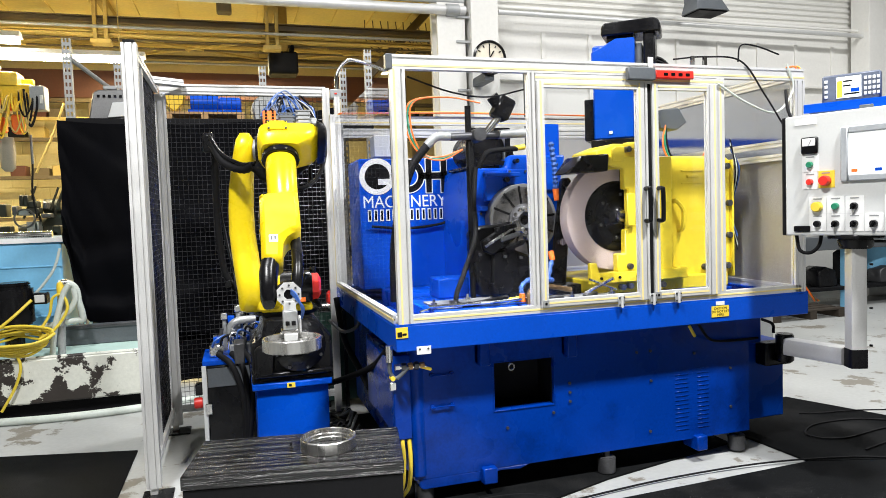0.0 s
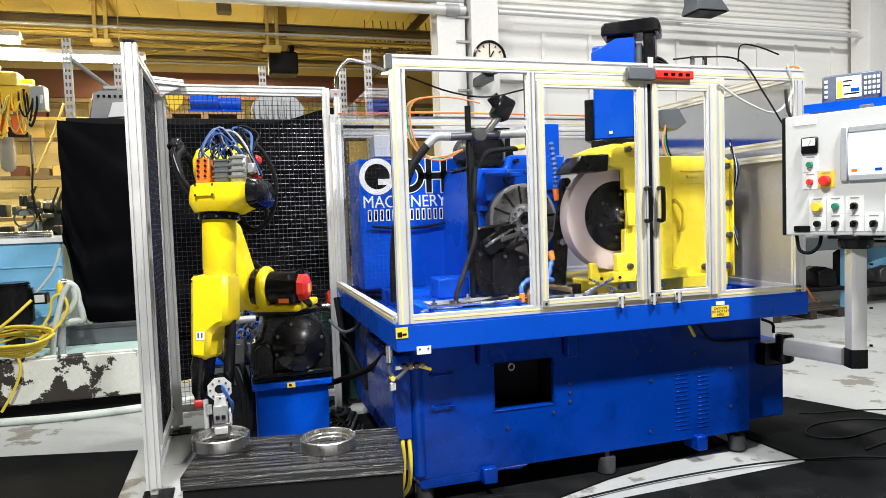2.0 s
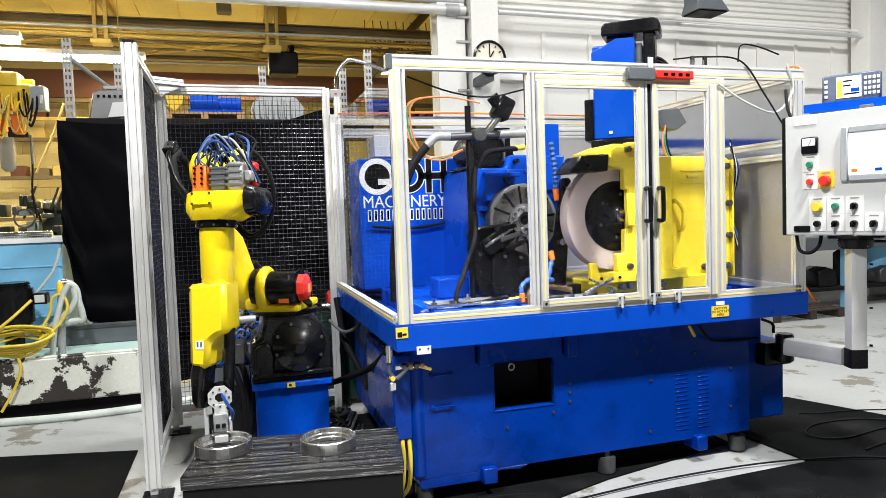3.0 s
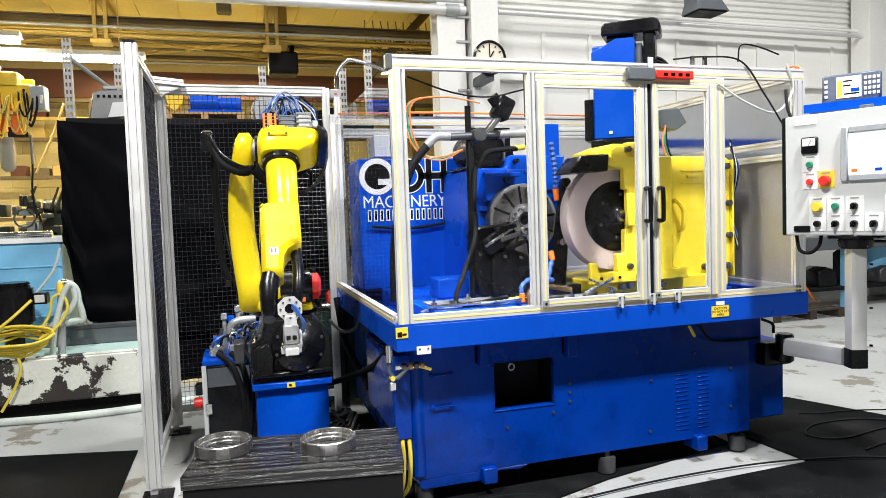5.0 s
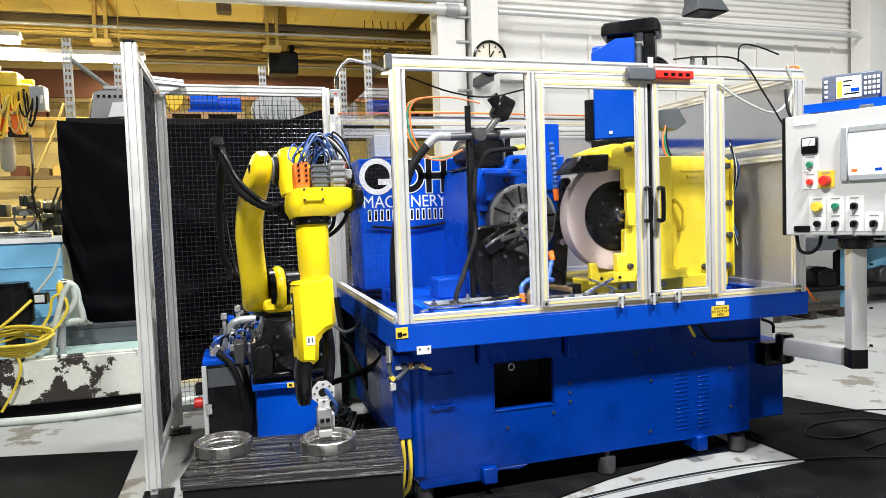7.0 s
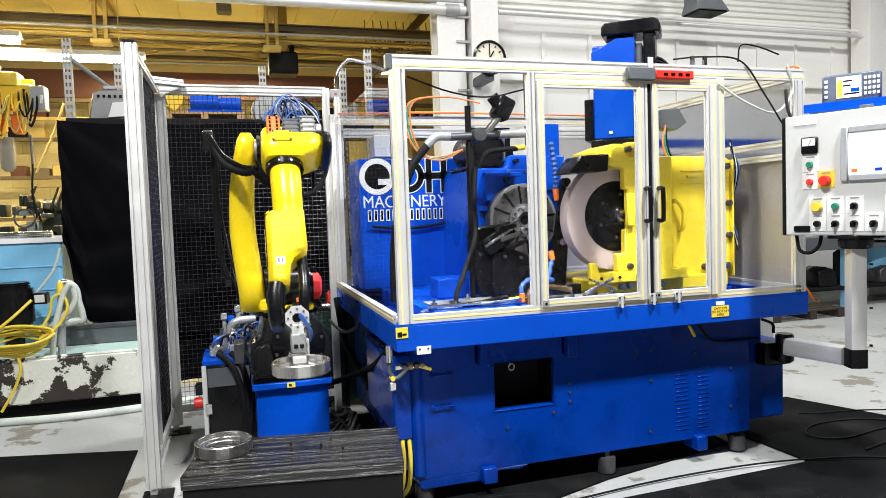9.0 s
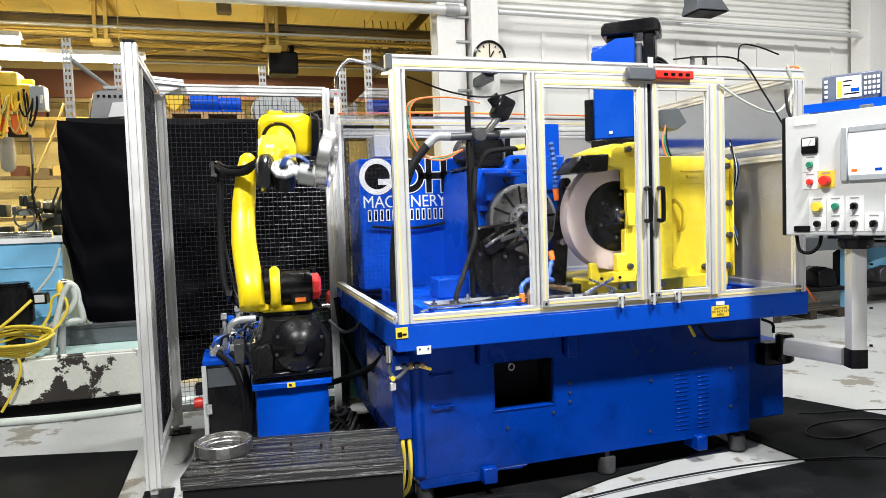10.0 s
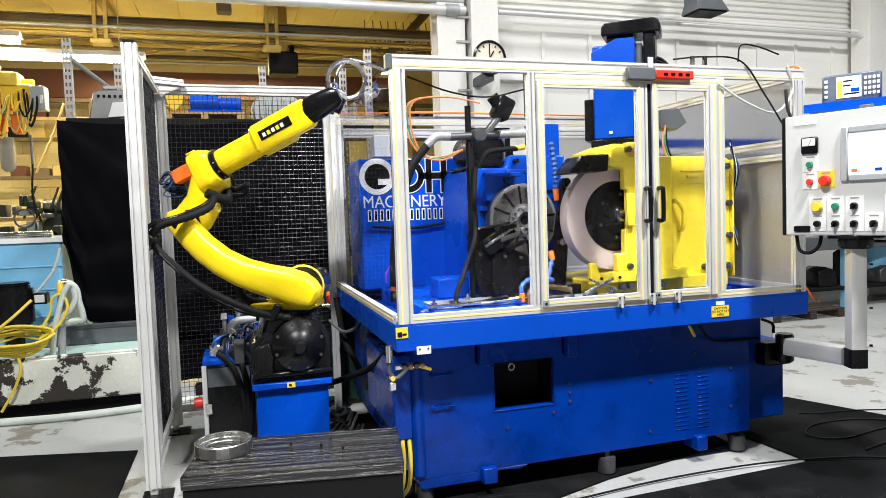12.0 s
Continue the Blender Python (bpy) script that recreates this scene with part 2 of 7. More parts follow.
def slotted(p0, p1, w, d, face, bm=None):
    """A slotted aluminium profile from p0 to p1, w wide, d deep, its wide face looking along face. p0, p1 are its centre line."""
    p0, p1, face = Vector(p0), Vector(p1), Vector(face).normalized()
    ax = (p1 - p0).normalized()
    side = ax.cross(face).normalized()
    out = []

    def run(x0, y0, x1, y1, count, nx, ny):
        out.append((x0, y0))
        L = math.hypot(x1 - x0, y1 - y0)
        for k in range(count):
            c = (k + 0.5) / count
            for off, dep in ((-0.0045, 0), (-0.0045, 0.009), (0.0045, 0.009), (0.0045, 0)):
                f = c + off / L
                out.append((x0 + (x1 - x0) * f - nx * dep, y0 + (y1 - y0) * f - ny * dep))

    nw, nd = max(1, round(w / 0.038)), max(1, round(d / 0.038))
    run(-w / 2, d / 2, w / 2, d / 2, nw, 0, 1)
    run(w / 2, d / 2, w / 2, -d / 2, nd, 1, 0)
    run(w / 2, -d / 2, -w / 2, -d / 2, nw, 0, -1)
    run(-w / 2, -d / 2, -w / 2, d / 2, nd, -1, 0)
    b = bmesh.new()
    va = [b.verts.new(p0 + side * x + face * y) for x, y in out]
    vb = [b.verts.new(p1 + side * x + face * y) for x, y in out]
    k = len(out)
    for i in range(k):
        b.faces.new((va[i], va[(i + 1) % k], vb[(i + 1) % k], vb[i]))
    b.faces.new(va)
    b.faces.new(vb)
    return join(b, bm)


def strip_in(p0, p1, w, d, face, slot, width=0.009, bm=None):
    """A slot cover that lies in one slot of such a profile."""
    p0, p1, face = Vector(p0), Vector(p1), Vector(face).normalized()
    side = (p1 - p0).normalized().cross(face).normalized()
    nw = max(1, round(w / 0.038))
    off = side * (-w / 2 + w * (slot + 0.5) / nw) + face * (d / 2)
    m = along(p0 + off, p1 + off)
    L = (p1 - p0).length
    m = Matrix.Translation(p0 + off) @ Matrix((side, face, side.cross(face))).transposed().to_4x4()
    sgn = 1 if side.cross(face).dot(p1 - p0) > 0 else -1
    z0, z1 = sorted((0.0, sgn * L))
    return cube(-width / 2, width / 2, -0.004, 0.0015, z0, z1, 0, bm, m=m)


def lettering(name, text, size, mat, at, parent=None, label="", deep=0.002):
    """Raised letters in the built-in font, turned into a mesh; they stand in x, z and look along -y."""
    cu = bpy.data.curves.new(name, "FONT")
    cu.body, cu.size, cu.extrude, cu.align_x = text, size, deep, "CENTER"
    tmp = bpy.data.objects.new("tmp", cu)
    me = bpy.data.meshes.new_from_object(tmp)
    bpy.data.objects.remove(tmp)
    me.materials.append(mat)
    ob = new(name, me)
    ob.parent = parent
    ob.matrix_basis = at @ pose(0, 0, 0, 90, 0, 0)
    if label:
        ob["label"] = label
    return ob


def perforated(x, y, z0, z1, w=0.06, d=0.045):
    """A punched steel upright: a channel with rows of holes cut as dark slots."""
    bm = bmesh.new()
    n = int((z1 - z0) / 0.055)
    for k in range(n):
        z = z0 + (z1 - z0) * k / n
        h = (z1 - z0) / n
        cube(x - w / 2, x + w / 2, y - d / 2, y - d / 2 + 0.003, z, z + h * 0.45, 0, bm)
        for a, b in ((-0.5, -0.34), (-0.1, 0.1), (0.34, 0.5)):
            cube(x + a * w, x + b * w, y - d / 2, y - d / 2 + 0.003, z + h * 0.45, z + h, 0, bm)
    cube(x - w / 2, x - w / 2 + 0.003, y - d / 2 + 0.003, y + d / 2, z0, z1, 0, bm)
    cube(x + w / 2 - 0.003, x + w / 2, y - d / 2 + 0.003, y + d / 2, z0, z1, 0, bm)
    return bm


# ------------------------------------------------------------ the hall


def slab(name, x0, x1, y0, y1, z0, z1, mat, label):
    return single(name, cube(x0, x1, y0, y1, z0, z1, 0), mat, label, kind="structure", smooth=False)


slab("floor", -14, 16, -8, 22, -0.1, 0.0, CONCRETE, "pale grey painted concrete floor with worn patches")
slab("wall_north", 2.55, 16, 8.4, 8.6, 0, 7, WALL_WHITE, "white painted hall wall behind the machine")
slab("wall_far", -14, 8.0, 14.0, 14.2, 0, 7, WALL_YELLOW, "cream block wall at the end of the next bay")
slab("wall_west", -14.2, -14, -8, 22, 0, 7, HALL_UNSEEN, "unseen side wall of the hall, dark to cut bounce")
slab("wall_east", 16, 16.2, -8, 22, 0, 7, HALL_UNSEEN, "unseen side wall of the hall, dark to cut bounce")
slab("wall_south", -14, 16, -8.2, -8, 0, 7, HALL_UNSEEN, "unseen wall behind the camera, dark to cut bounce")
slab("wall_return", 8.0, 8.2, 8.6, 14.2, 0, 7, WALL_WHITE, "white end wall of the next bay")
slab("ceiling", -14, 16, -8, 8.6, 6.0, 6.15, HALL_UNSEEN, "unseen hall roof, dark to cut bounce")
slab("ceiling_bay", -14, 8.0, 8.6, 14.0, 4.75, 4.9, DECK, "tan ribbed roof deck of the next bay")
slab("wall_fascia", -14, 2.55, 8.45, 8.6, 4.75, 6.0, DECK, "tan steel fascia over the bay opening")


def roof_steel():
    """Beams, cross braces, pipes and the crane girder under the bay's roof."""
    t = thing("roof_frame", "tan painted steel beams and cross braces under the roof deck", "roof frame", kind="structure")
    # Darker companion of TAN_STEEL, with the bay's shade put into its colour.
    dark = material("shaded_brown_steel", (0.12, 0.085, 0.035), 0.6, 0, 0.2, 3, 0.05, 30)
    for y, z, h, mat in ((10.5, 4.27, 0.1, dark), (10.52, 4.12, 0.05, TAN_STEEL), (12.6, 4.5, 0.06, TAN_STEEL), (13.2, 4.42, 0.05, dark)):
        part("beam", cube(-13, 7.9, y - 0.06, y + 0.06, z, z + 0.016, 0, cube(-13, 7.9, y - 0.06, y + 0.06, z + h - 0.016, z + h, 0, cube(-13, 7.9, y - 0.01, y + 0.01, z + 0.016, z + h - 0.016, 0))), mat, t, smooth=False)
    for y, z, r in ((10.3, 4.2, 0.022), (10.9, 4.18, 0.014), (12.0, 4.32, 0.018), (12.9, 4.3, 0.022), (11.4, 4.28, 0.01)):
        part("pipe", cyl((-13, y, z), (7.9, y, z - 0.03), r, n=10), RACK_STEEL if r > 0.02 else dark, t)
    for x in (-4.6, -1.64, 0.66, 3.6):
        for dx in (-0.07, 0.07):
            part("hanger", cube(x + dx - 0.025, x + dx + 0.025, 10.42, 10.58, 4.05, 4.749, 0.004), TAN_STEEL, t, smooth=False)
        part("purlin", cube(x - 0.06, x + 0.06, 8.7, 13.9, 4.6, 4.709, 0), TAN_STEEL, t, smooth=False)
        part("gusset", cube(x - 0.13, x + 0.13, 10.4, 10.6, 3.98, 4.05, 0.01), TAN_STEEL, t)
    for x0, x1 in ((-4.6, -1.64), (-1.64, 0.66), (0.66, 3.6)):
        for a, b in ((x0, x1), (x1, x0)):
            part("brace", cyl((a, 10.6, 4.16), (b, 13.1, 4.42), 0.02, n=8), TAN_STEEL, t)
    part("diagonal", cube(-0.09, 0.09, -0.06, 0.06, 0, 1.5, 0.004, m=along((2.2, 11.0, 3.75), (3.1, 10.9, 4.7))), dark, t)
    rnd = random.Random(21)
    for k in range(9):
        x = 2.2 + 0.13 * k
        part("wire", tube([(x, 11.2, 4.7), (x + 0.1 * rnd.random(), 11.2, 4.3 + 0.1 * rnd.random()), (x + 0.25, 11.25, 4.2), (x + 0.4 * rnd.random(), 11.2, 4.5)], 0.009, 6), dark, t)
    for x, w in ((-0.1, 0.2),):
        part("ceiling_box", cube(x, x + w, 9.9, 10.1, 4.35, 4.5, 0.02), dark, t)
    single("girder", cube(-13, 3.4, 13.3, 13.5, 3.72, 4.2, 0.005), BROWN_STEEL, "brown painted crane girder across the bay", kind="structure")
    h = single("crane_block", cube(0.62, 1.06, 10.8, 11.2, 3.72, 4.06, 0.03), BLACK_MATT, "dark hoist block under the roof", "hoist")
    for x in (0.7, 0.98):
        part("side_plate", cube(x - 0.03, x + 0.03, 10.82, 11.18, 4.06, 4.16, 0.01), BLACK_MATT, h)
    part("trolley", cube(0.76, 0.92, 10.85, 11.15, 4.05, 4.75, 0.02), TAN_STEEL, h)
    s = thing("far_shelving", "dark steel shelving with stored goods by the far wall", "shelving")
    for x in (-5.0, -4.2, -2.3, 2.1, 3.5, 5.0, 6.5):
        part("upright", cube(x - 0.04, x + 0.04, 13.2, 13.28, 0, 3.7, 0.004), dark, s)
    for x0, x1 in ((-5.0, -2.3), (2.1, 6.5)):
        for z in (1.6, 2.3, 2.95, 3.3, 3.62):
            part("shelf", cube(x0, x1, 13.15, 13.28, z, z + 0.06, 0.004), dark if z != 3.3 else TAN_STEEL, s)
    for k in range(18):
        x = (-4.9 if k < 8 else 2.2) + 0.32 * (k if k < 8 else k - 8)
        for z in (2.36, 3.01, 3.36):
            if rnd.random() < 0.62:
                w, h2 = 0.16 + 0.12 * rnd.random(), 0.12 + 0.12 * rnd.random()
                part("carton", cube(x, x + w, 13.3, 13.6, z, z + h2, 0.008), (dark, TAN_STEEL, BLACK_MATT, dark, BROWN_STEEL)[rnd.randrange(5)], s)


roof_steel()


def strip_light(x0, x1, y, z):
    t = thing("fluorescent_light", "white fluorescent strip light, lit", "ceiling light", group="strip lights of the next bay")
    part("housing", prism([(-0.09, 0), (0.09, 0), (0.05, 0.07), (-0.05, 0.07)], x1 - x0, 0.003, m=pose(x0, y, z, 0, 0, -90)), WHITE, t)
    for dy in (-0.05, 0.05):
        part("tube", cyl((x0 + 0.03, y + dy, z - 0.03), (x1 - 0.03, y + dy, z - 0.03), 0.034, n=10), TUBE, t)
    part("hanger", cyl((x0 + 0.3, y, z + 0.07), (x0 + 0.3, y, 4.75), 0.006, n=6), TAN_STEEL, t)
    part("hanger", cyl((x1 - 0.3, y, z + 0.07), (x1 - 0.3, y, 4.75), 0.006, n=6), TAN_STEEL, t)


strip_light(-3.1, -1.0, 9.6, 3.62)
strip_light(-4.6, -2.3, 9.2, 3.72)


def column():
    t = thing("column", "white painted steel column beside the bay opening", "column", kind="structure")
    part("flange", cube(2.5, 2.86, 8.12, 8.16, 0, 6, 0.003), WALL_WHITE, t)
    part("flange", cube(2.5, 2.86, 8.36, 8.40, 0, 6, 0.003), WALL_WHITE, t)
    part("web", cube(2.66, 2.69, 8.16, 8.36, 0, 6, 0), WALL_WHITE, t)
    part("casing", cube(2.92, 3.28, 8.05, 8.4, 0, 6, 0.006), WALL_WHITE, t)
    for z in (3.0, 3.3, 3.6, 3.9):
        part("tie", cube(2.74, 2.94, 8.1, 8.13, z, z + 0.03, 0.002), ALU_DULL, t)


column()


def wall_steel():
    t = thing("wall_frame", "white painted girts, pipes and ribbed siding on the hall wall", "wall frame", kind="structure")
    part("pipe", cyl((-13, 8.1, 3.97), (2.86, 8.1, 3.99), 0.06, n=18), ALU, t)
    part("pipe", cyl((-13, 8.14, 4.09), (2.86, 8.14, 4.11), 0.03, n=14), ALU_DULL, t)
    part("pipe", cyl((3.3, 8.1, 4.0), (15.8, 8.1, 3.9), 0.032, n=14), ALU, t)
    part("pipe", cyl((3.3, 8.18, 4.09), (15.8, 8.18, 4.0), 0.02, n=14), WALL_WHITE, t)
    part("union", cyl((2.6, 8.1, 3.99), (2.78, 8.1, 3.99), 0.075, n=18, bevel=0.01), ALU_DULL, t)
    for k in range(22):
        part("rib", prism([(0, 0), (0.035, 0.018), (0.035, 0.045), (0, 0.063)], 12.6, 0, m=pose(3.3, 8.4, 4.12 + k * 0.082, 0, 0, -90) @ Matrix.Diagonal((1, 1, 1, 1))), WALL_WHITE, t, smooth=False)
    for x in (4.05, 4.75, 5.45, 6.15, 6.85, 7.55, 8.25, 8.95):
        part("panel_joint", cube(x - 0.025, x + 0.025, 8.37, 8.4, 2.2, 3.85, 0.003), WALL_WHITE, t)
    part("girt", cube(3.3, 15.9, 8.3, 8.4, 3.2, 3.24, 0.003), WALL_WHITE, t)
    part("girt", cube(3.3, 15.9, 8.25, 8.4, 2.14, 2.2, 0.003), WALL_WHITE, t)
    part("post", cube(9.22, 9.56, 7.98, 8.3, 0, 6, 0.005), WALL_WHITE, t)
    part("conduit", cyl((9.6, 7.95, 2.2), (9.6, 7.95, 4.05), 0.03, n=10), ALU_DULL, t)
    part("strut", perforated(3.62, 8.0, 2.3, 3.3, 0.07, 0.05), GREY_DARK, t, smooth=False)
    v = thing("unit_heater_hood", "dark sheet-metal hood hung high on the wall", "hood")
    part("hood", loft([((5.93, 7.5, 3.95), 0.25, 0.2, (1, 0, 0), (0, 1, 0)), ((5.98, 7.6, 4.12), 0.2, 0.16, (1, 0, 0), (0, 1, 0)), ((6.0, 7.7, 4.5), 0.2, 0.16, (1, 0, 0), (0, 1, 0))], 28, power=9), GREY_DARK, v)
    part("mouth", cube(5.72, 6.14, 7.34, 7.66, 3.935, 3.949, 0.002), BLACK_MATT, v, "black mouth of the hood")
    part("stay", cube(5.96, 6.02, 7.7, 8.4, 4.5, 4.54, 0.003), ALU_DULL, v)


wall_steel()


def clock():
    t = thing("wall_clock", "round black-rimmed wall clock with a cream dial", "clock", pose(2.98, 7.62, 3.31))
    m = pose(0, 0, 0, 90)
    part("rim", spin([(0.175, -0.03), (0.2, -0.03), (0.205, 0.02), (0.19, 0.03), (0.178, 0.02)], 48, m=m, closed=True), BLACK, t)
    part("dial", spin([(0.18, -0.02), (0.18, 0.005)], 48, m=m), CREAM_WOOD, t)
    for k in range(12):
        a = k * math.pi / 6
        part("hour_mark", cube(-0.006, 0.006, -0.012, -0.006, 0.135, 0.165, 0, m=pose(0, 0, 0, 0, math.degrees(a), 0)), BLACK, t)
    part("minute_hand", cube(-0.005, 0.005, -0.016, -0.012, -0.02, 0.14, 0, m=pose(0, 0, 0, 0, -2, 0)), BLACK, t)
    part("hour_hand", cube(-0.007, 0.007, -0.02, -0.016, -0.02, 0.095, 0, m=pose(0, 0, 0, 0, 32, 0)), BLACK, t)
    part("bracket", cube(-0.06, 0.06, 0.02, 0.44, -0.26, -0.16, 0.004), GREY_DARK, t)


clock()

# ------------------------------------------------------------ mats on the floor, and shade under the bed


def mat_or_shade_piece(outline, label):
    b = bmesh.new()
    f = b.faces.new([b.verts.new((x, y, 0.001)) for x, y in outline])
    r = bmesh.ops.extrude_face_region(b, geom=[f])
    bmesh.ops.translate(b, verts=[v for v in r["geom"] if isinstance(v, bmesh.types.BMVert)], vec=(0, 0, 0.011))
    single("floor_mat_or_shade", b, MAT_RUBBER, label, "mat", group="rubber floor mats", smooth=False)


# Left and front mats run on unseen towards EYE, to cut floor bounce.
mat_or_shade_piece([(-2.6, 5.28), (-0.68, 4.79), (-0.7, -0.6), (-2.6, -0.6)], "black rubber floor mat outside the fence")
mat_or_shade_piece([(3.075, 3.05), (3.0, 4.3), (3.95, 4.13), (4.6, 2.55)], "black rubber floor mat beside the machine")
mat_or_shade_piece([(1.5, 2.985), (3.06, 3.045), (4.6, 2.53), (4.6, -0.6), (1.5, -0.6)], "black rubber floor mat in front of the machine")
# Black sheet added on the floor as the shade under the bed.
mat_or_shade_piece([(0.79, 3.09), (0.79, 5.0), (2.88, 5.0), (2.88, 3.47), (1.9, 3.25), (1.45, 3.1)], "flat black sheet painting the shade under the grinder bed")


def block_courses():
    """Painted blocks of the far wall, laid in half bond, and ribs of the roof deck."""
    wall = bpy.data.objects["wall_far"]
    me = mesh_of(cube(-0.193, 0.193, 0, 0.02, -0.093, 0.093, 0.006), WALL_YELLOW, False, "block")
    for j in range(14):
        for i in range(11):
            o = new("block", me)
            o.parent = wall
            o.matrix_basis = pose(-5.6 + 0.4 * i + 0.2 * (j % 2), 13.985, 1.1 + 0.2 * j)
    bm = bmesh.new()
    for k in range(36):
        cube(-13.9 + 0.6 * k, -13.86 + 0.6 * k, 8.6, 13.99, 4.72, 4.749, 0, bm)
    tagged(new("ceiling_ribs", mesh_of(bm, DECK, False, "ribs")), "tan pressed ribs of the roof deck", kind="structure")


block_courses()
# ------------------------------------------------------------ grinding machine
TX0, TX1, TY0, TY1 = 0.71, 3.18, 3.15, 5.18      # tray
TZ0, TZ1 = 0.838, 0.962
ZTOP = 2.252


def louvres(x0, x1, z0, z1, y, count):
    bm = bmesh.new()
    for k in range(count):
        z = z0 + (z1 - z0) * k / count
        cube(x0, x1, y - 0.003, y, z, z + 0.006, 0.0012, bm)
    return bm


def machine_base():
    t = thing("grinder_bed", "glossy blue painted grinder bed on levelling feet", "grinder bed")
    # body with a window through its front
    wx0, wx1, wz0, wz1 = 1.262, 1.606, 0.448, 0.702
    bm = bmesh.new()
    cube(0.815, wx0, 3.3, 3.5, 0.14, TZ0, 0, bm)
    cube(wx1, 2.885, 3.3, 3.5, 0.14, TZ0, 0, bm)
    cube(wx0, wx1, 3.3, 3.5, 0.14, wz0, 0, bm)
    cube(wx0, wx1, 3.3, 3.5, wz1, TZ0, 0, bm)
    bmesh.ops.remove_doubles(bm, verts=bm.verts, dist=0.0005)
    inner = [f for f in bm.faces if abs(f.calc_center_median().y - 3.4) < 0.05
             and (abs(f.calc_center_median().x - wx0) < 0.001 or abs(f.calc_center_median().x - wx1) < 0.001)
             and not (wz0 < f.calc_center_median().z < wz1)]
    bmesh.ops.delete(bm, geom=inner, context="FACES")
    part("front_casting", bm, BLUE_SHADED, t, smooth=False)
    part("body", cube(0.82, 2.88, 3.5, 5.05, 0.14, TZ0, 0.01), BLUE_SHADED, t)
    part("window_rim", frame_of(wx0 - 0.006, wx1 + 0.006, wz0 - 0.006, wz1 + 0.006, 3.296, 3.3, 0.006, 0.001), BLUE_SHADED, t)
    # Black faces added inside the opening give the recess its shade.
    part("window_shade_back", cube(wx0, wx1, 3.49, 3.498, wz0, wz1, 0), BLACK_MATT, t)
    for x in (wx0 + 0.001, wx1 - 0.005):
        part("window_shade_lining", cube(x, x + 0.004, 3.32, 3.489, wz0 + 0.002, wz1 - 0.002, 0), BLACK_MATT, t, smooth=False)
    part("window_shade_lining", cube(wx0 + 0.006, wx1 - 0.006, 3.36, 3.489, wz0 + 0.001, wz0 + 0.004, 0), BLACK_MATT, t, smooth=False)
    part("ring_fitting", spin([(0.013, -0.005), (0.02, -0.005), (0.02, 0.005), (0.013, 0.005)], 20, m=pose(1.357, 3.29, 0.676, 90), closed=True), CHROME, t)
    part("corner_casting", cyl((0.845, 3.33, 0.16), (0.845, 3.33, TZ0), 0.045, n=20), BLUE_SHADED, t)
    part("toe", prism([(0.84, 0.1), (0.86, 0.085), (1.17, 0.085), (1.2, 0.11), (1.29, 0.125), (1.4, 0.118), (1.46, 0.14), (0.84, 0.14)], 0.3, 0.004, m=pose(0, 3.3, 0)), BLUE_SHADED, t)
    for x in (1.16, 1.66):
        part("tray_bracket", prism([(0, 0.838), (0, 0.72), (0.012, 0.71), (0.012, 0.838)], 0.07, 0, m=pose(x, 3.3, 0)), BLUE_SHADED, t)
        part("tray_bracket", cube(x + 0.012, x + 0.07, 3.255, 3.3, 0.7, 0.837, 0.006), BLUE_SHADED, t)
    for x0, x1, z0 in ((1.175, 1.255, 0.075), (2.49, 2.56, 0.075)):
        part("foot_lug", cube(x0, x1, 3.26, 3.4, z0, 0.16, 0.006), BLUE_SHADED, t)
    for x, y in ((1.935, 3.33), (2.84, 3.36), (0.88, 3.36), (0.95, 4.95), (2.75, 4.95)):
        f = part("levelling_foot", cyl((x, y, 0.012), (x, y, 0.105), 0.05, n=20, bevel=0.006), STEEL_DARK, t)
        part("stud", cyl((x, y, 0.1), (x, y, 0.16), 0.018, n=12), STEEL_DARK, f)
    for x0, x1 in ((2.37, 2.46), (2.52, 2.6)):
        part("louvre_vent", louvres(x0, x1, 0.2, 0.57, 3.3, 15), BLUE_SHADED, t)
    for z in (0.672, 0.508):
        g = part("grab_rail", tube([(0.915, 3.3, z), (0.92, 3.28, z), (0.94, 3.287, z), (1.01, 3.287, z), (1.03, 3.28, z), (1.035, 3.3, z)], 0.0035, 8), BLUE_SHADED, t)
        for x in (0.922, 1.028):
            part("boss", cyl((x, 3.3, z), (x, 3.288, z), 0.012, n=12), BLUE_SHADED, g)
    for x, z in ((1.7, 0.55), (1.7, 0.5), (1.7, 0.45), (2.21, 0.51), (2.75, 0.53), (2.21, 0.68), (2.5, 0.64), (2.12, 0.68), (1.33, 0.35), (1.6, 0.4), (2.75, 0.3), (2.2, 0.22)):
        part("bolt", cyl((x, 3.302, z), (x, 3.292, z), 0.008, n=8), STEEL_DARK, t)
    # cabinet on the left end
    c = part("end_cabinet", cube(0.755, 0.815, 3.32, 4.2, 0.33, 0.76, 0.006), BLUE_SHADED, t)
    d = part("cabinet_door", cube(0.742, 0.753, 3.36, 4.1, 0.36, 0.73, 0.004), BLUE_SHADED, t)
    part("cabinet_front", cube(0.72, 0.812, 3.295, 3.32, 0.36, 0.79, 0.005), BLUE_SHADED, t)
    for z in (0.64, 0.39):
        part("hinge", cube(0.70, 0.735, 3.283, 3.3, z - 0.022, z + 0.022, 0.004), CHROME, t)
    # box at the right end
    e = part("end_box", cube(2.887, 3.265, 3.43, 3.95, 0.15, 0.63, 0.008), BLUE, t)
    part("upper_box", cube(2.885, 3.05, 3.38, 4.0, 0.64, TZ0, 0.006), BLUE_SHADED, t)
    part("knuckle_mount", cube(3.04, 3.24, 3.33, 3.428, 0.5, 0.64, 0.01), BLACK, t)
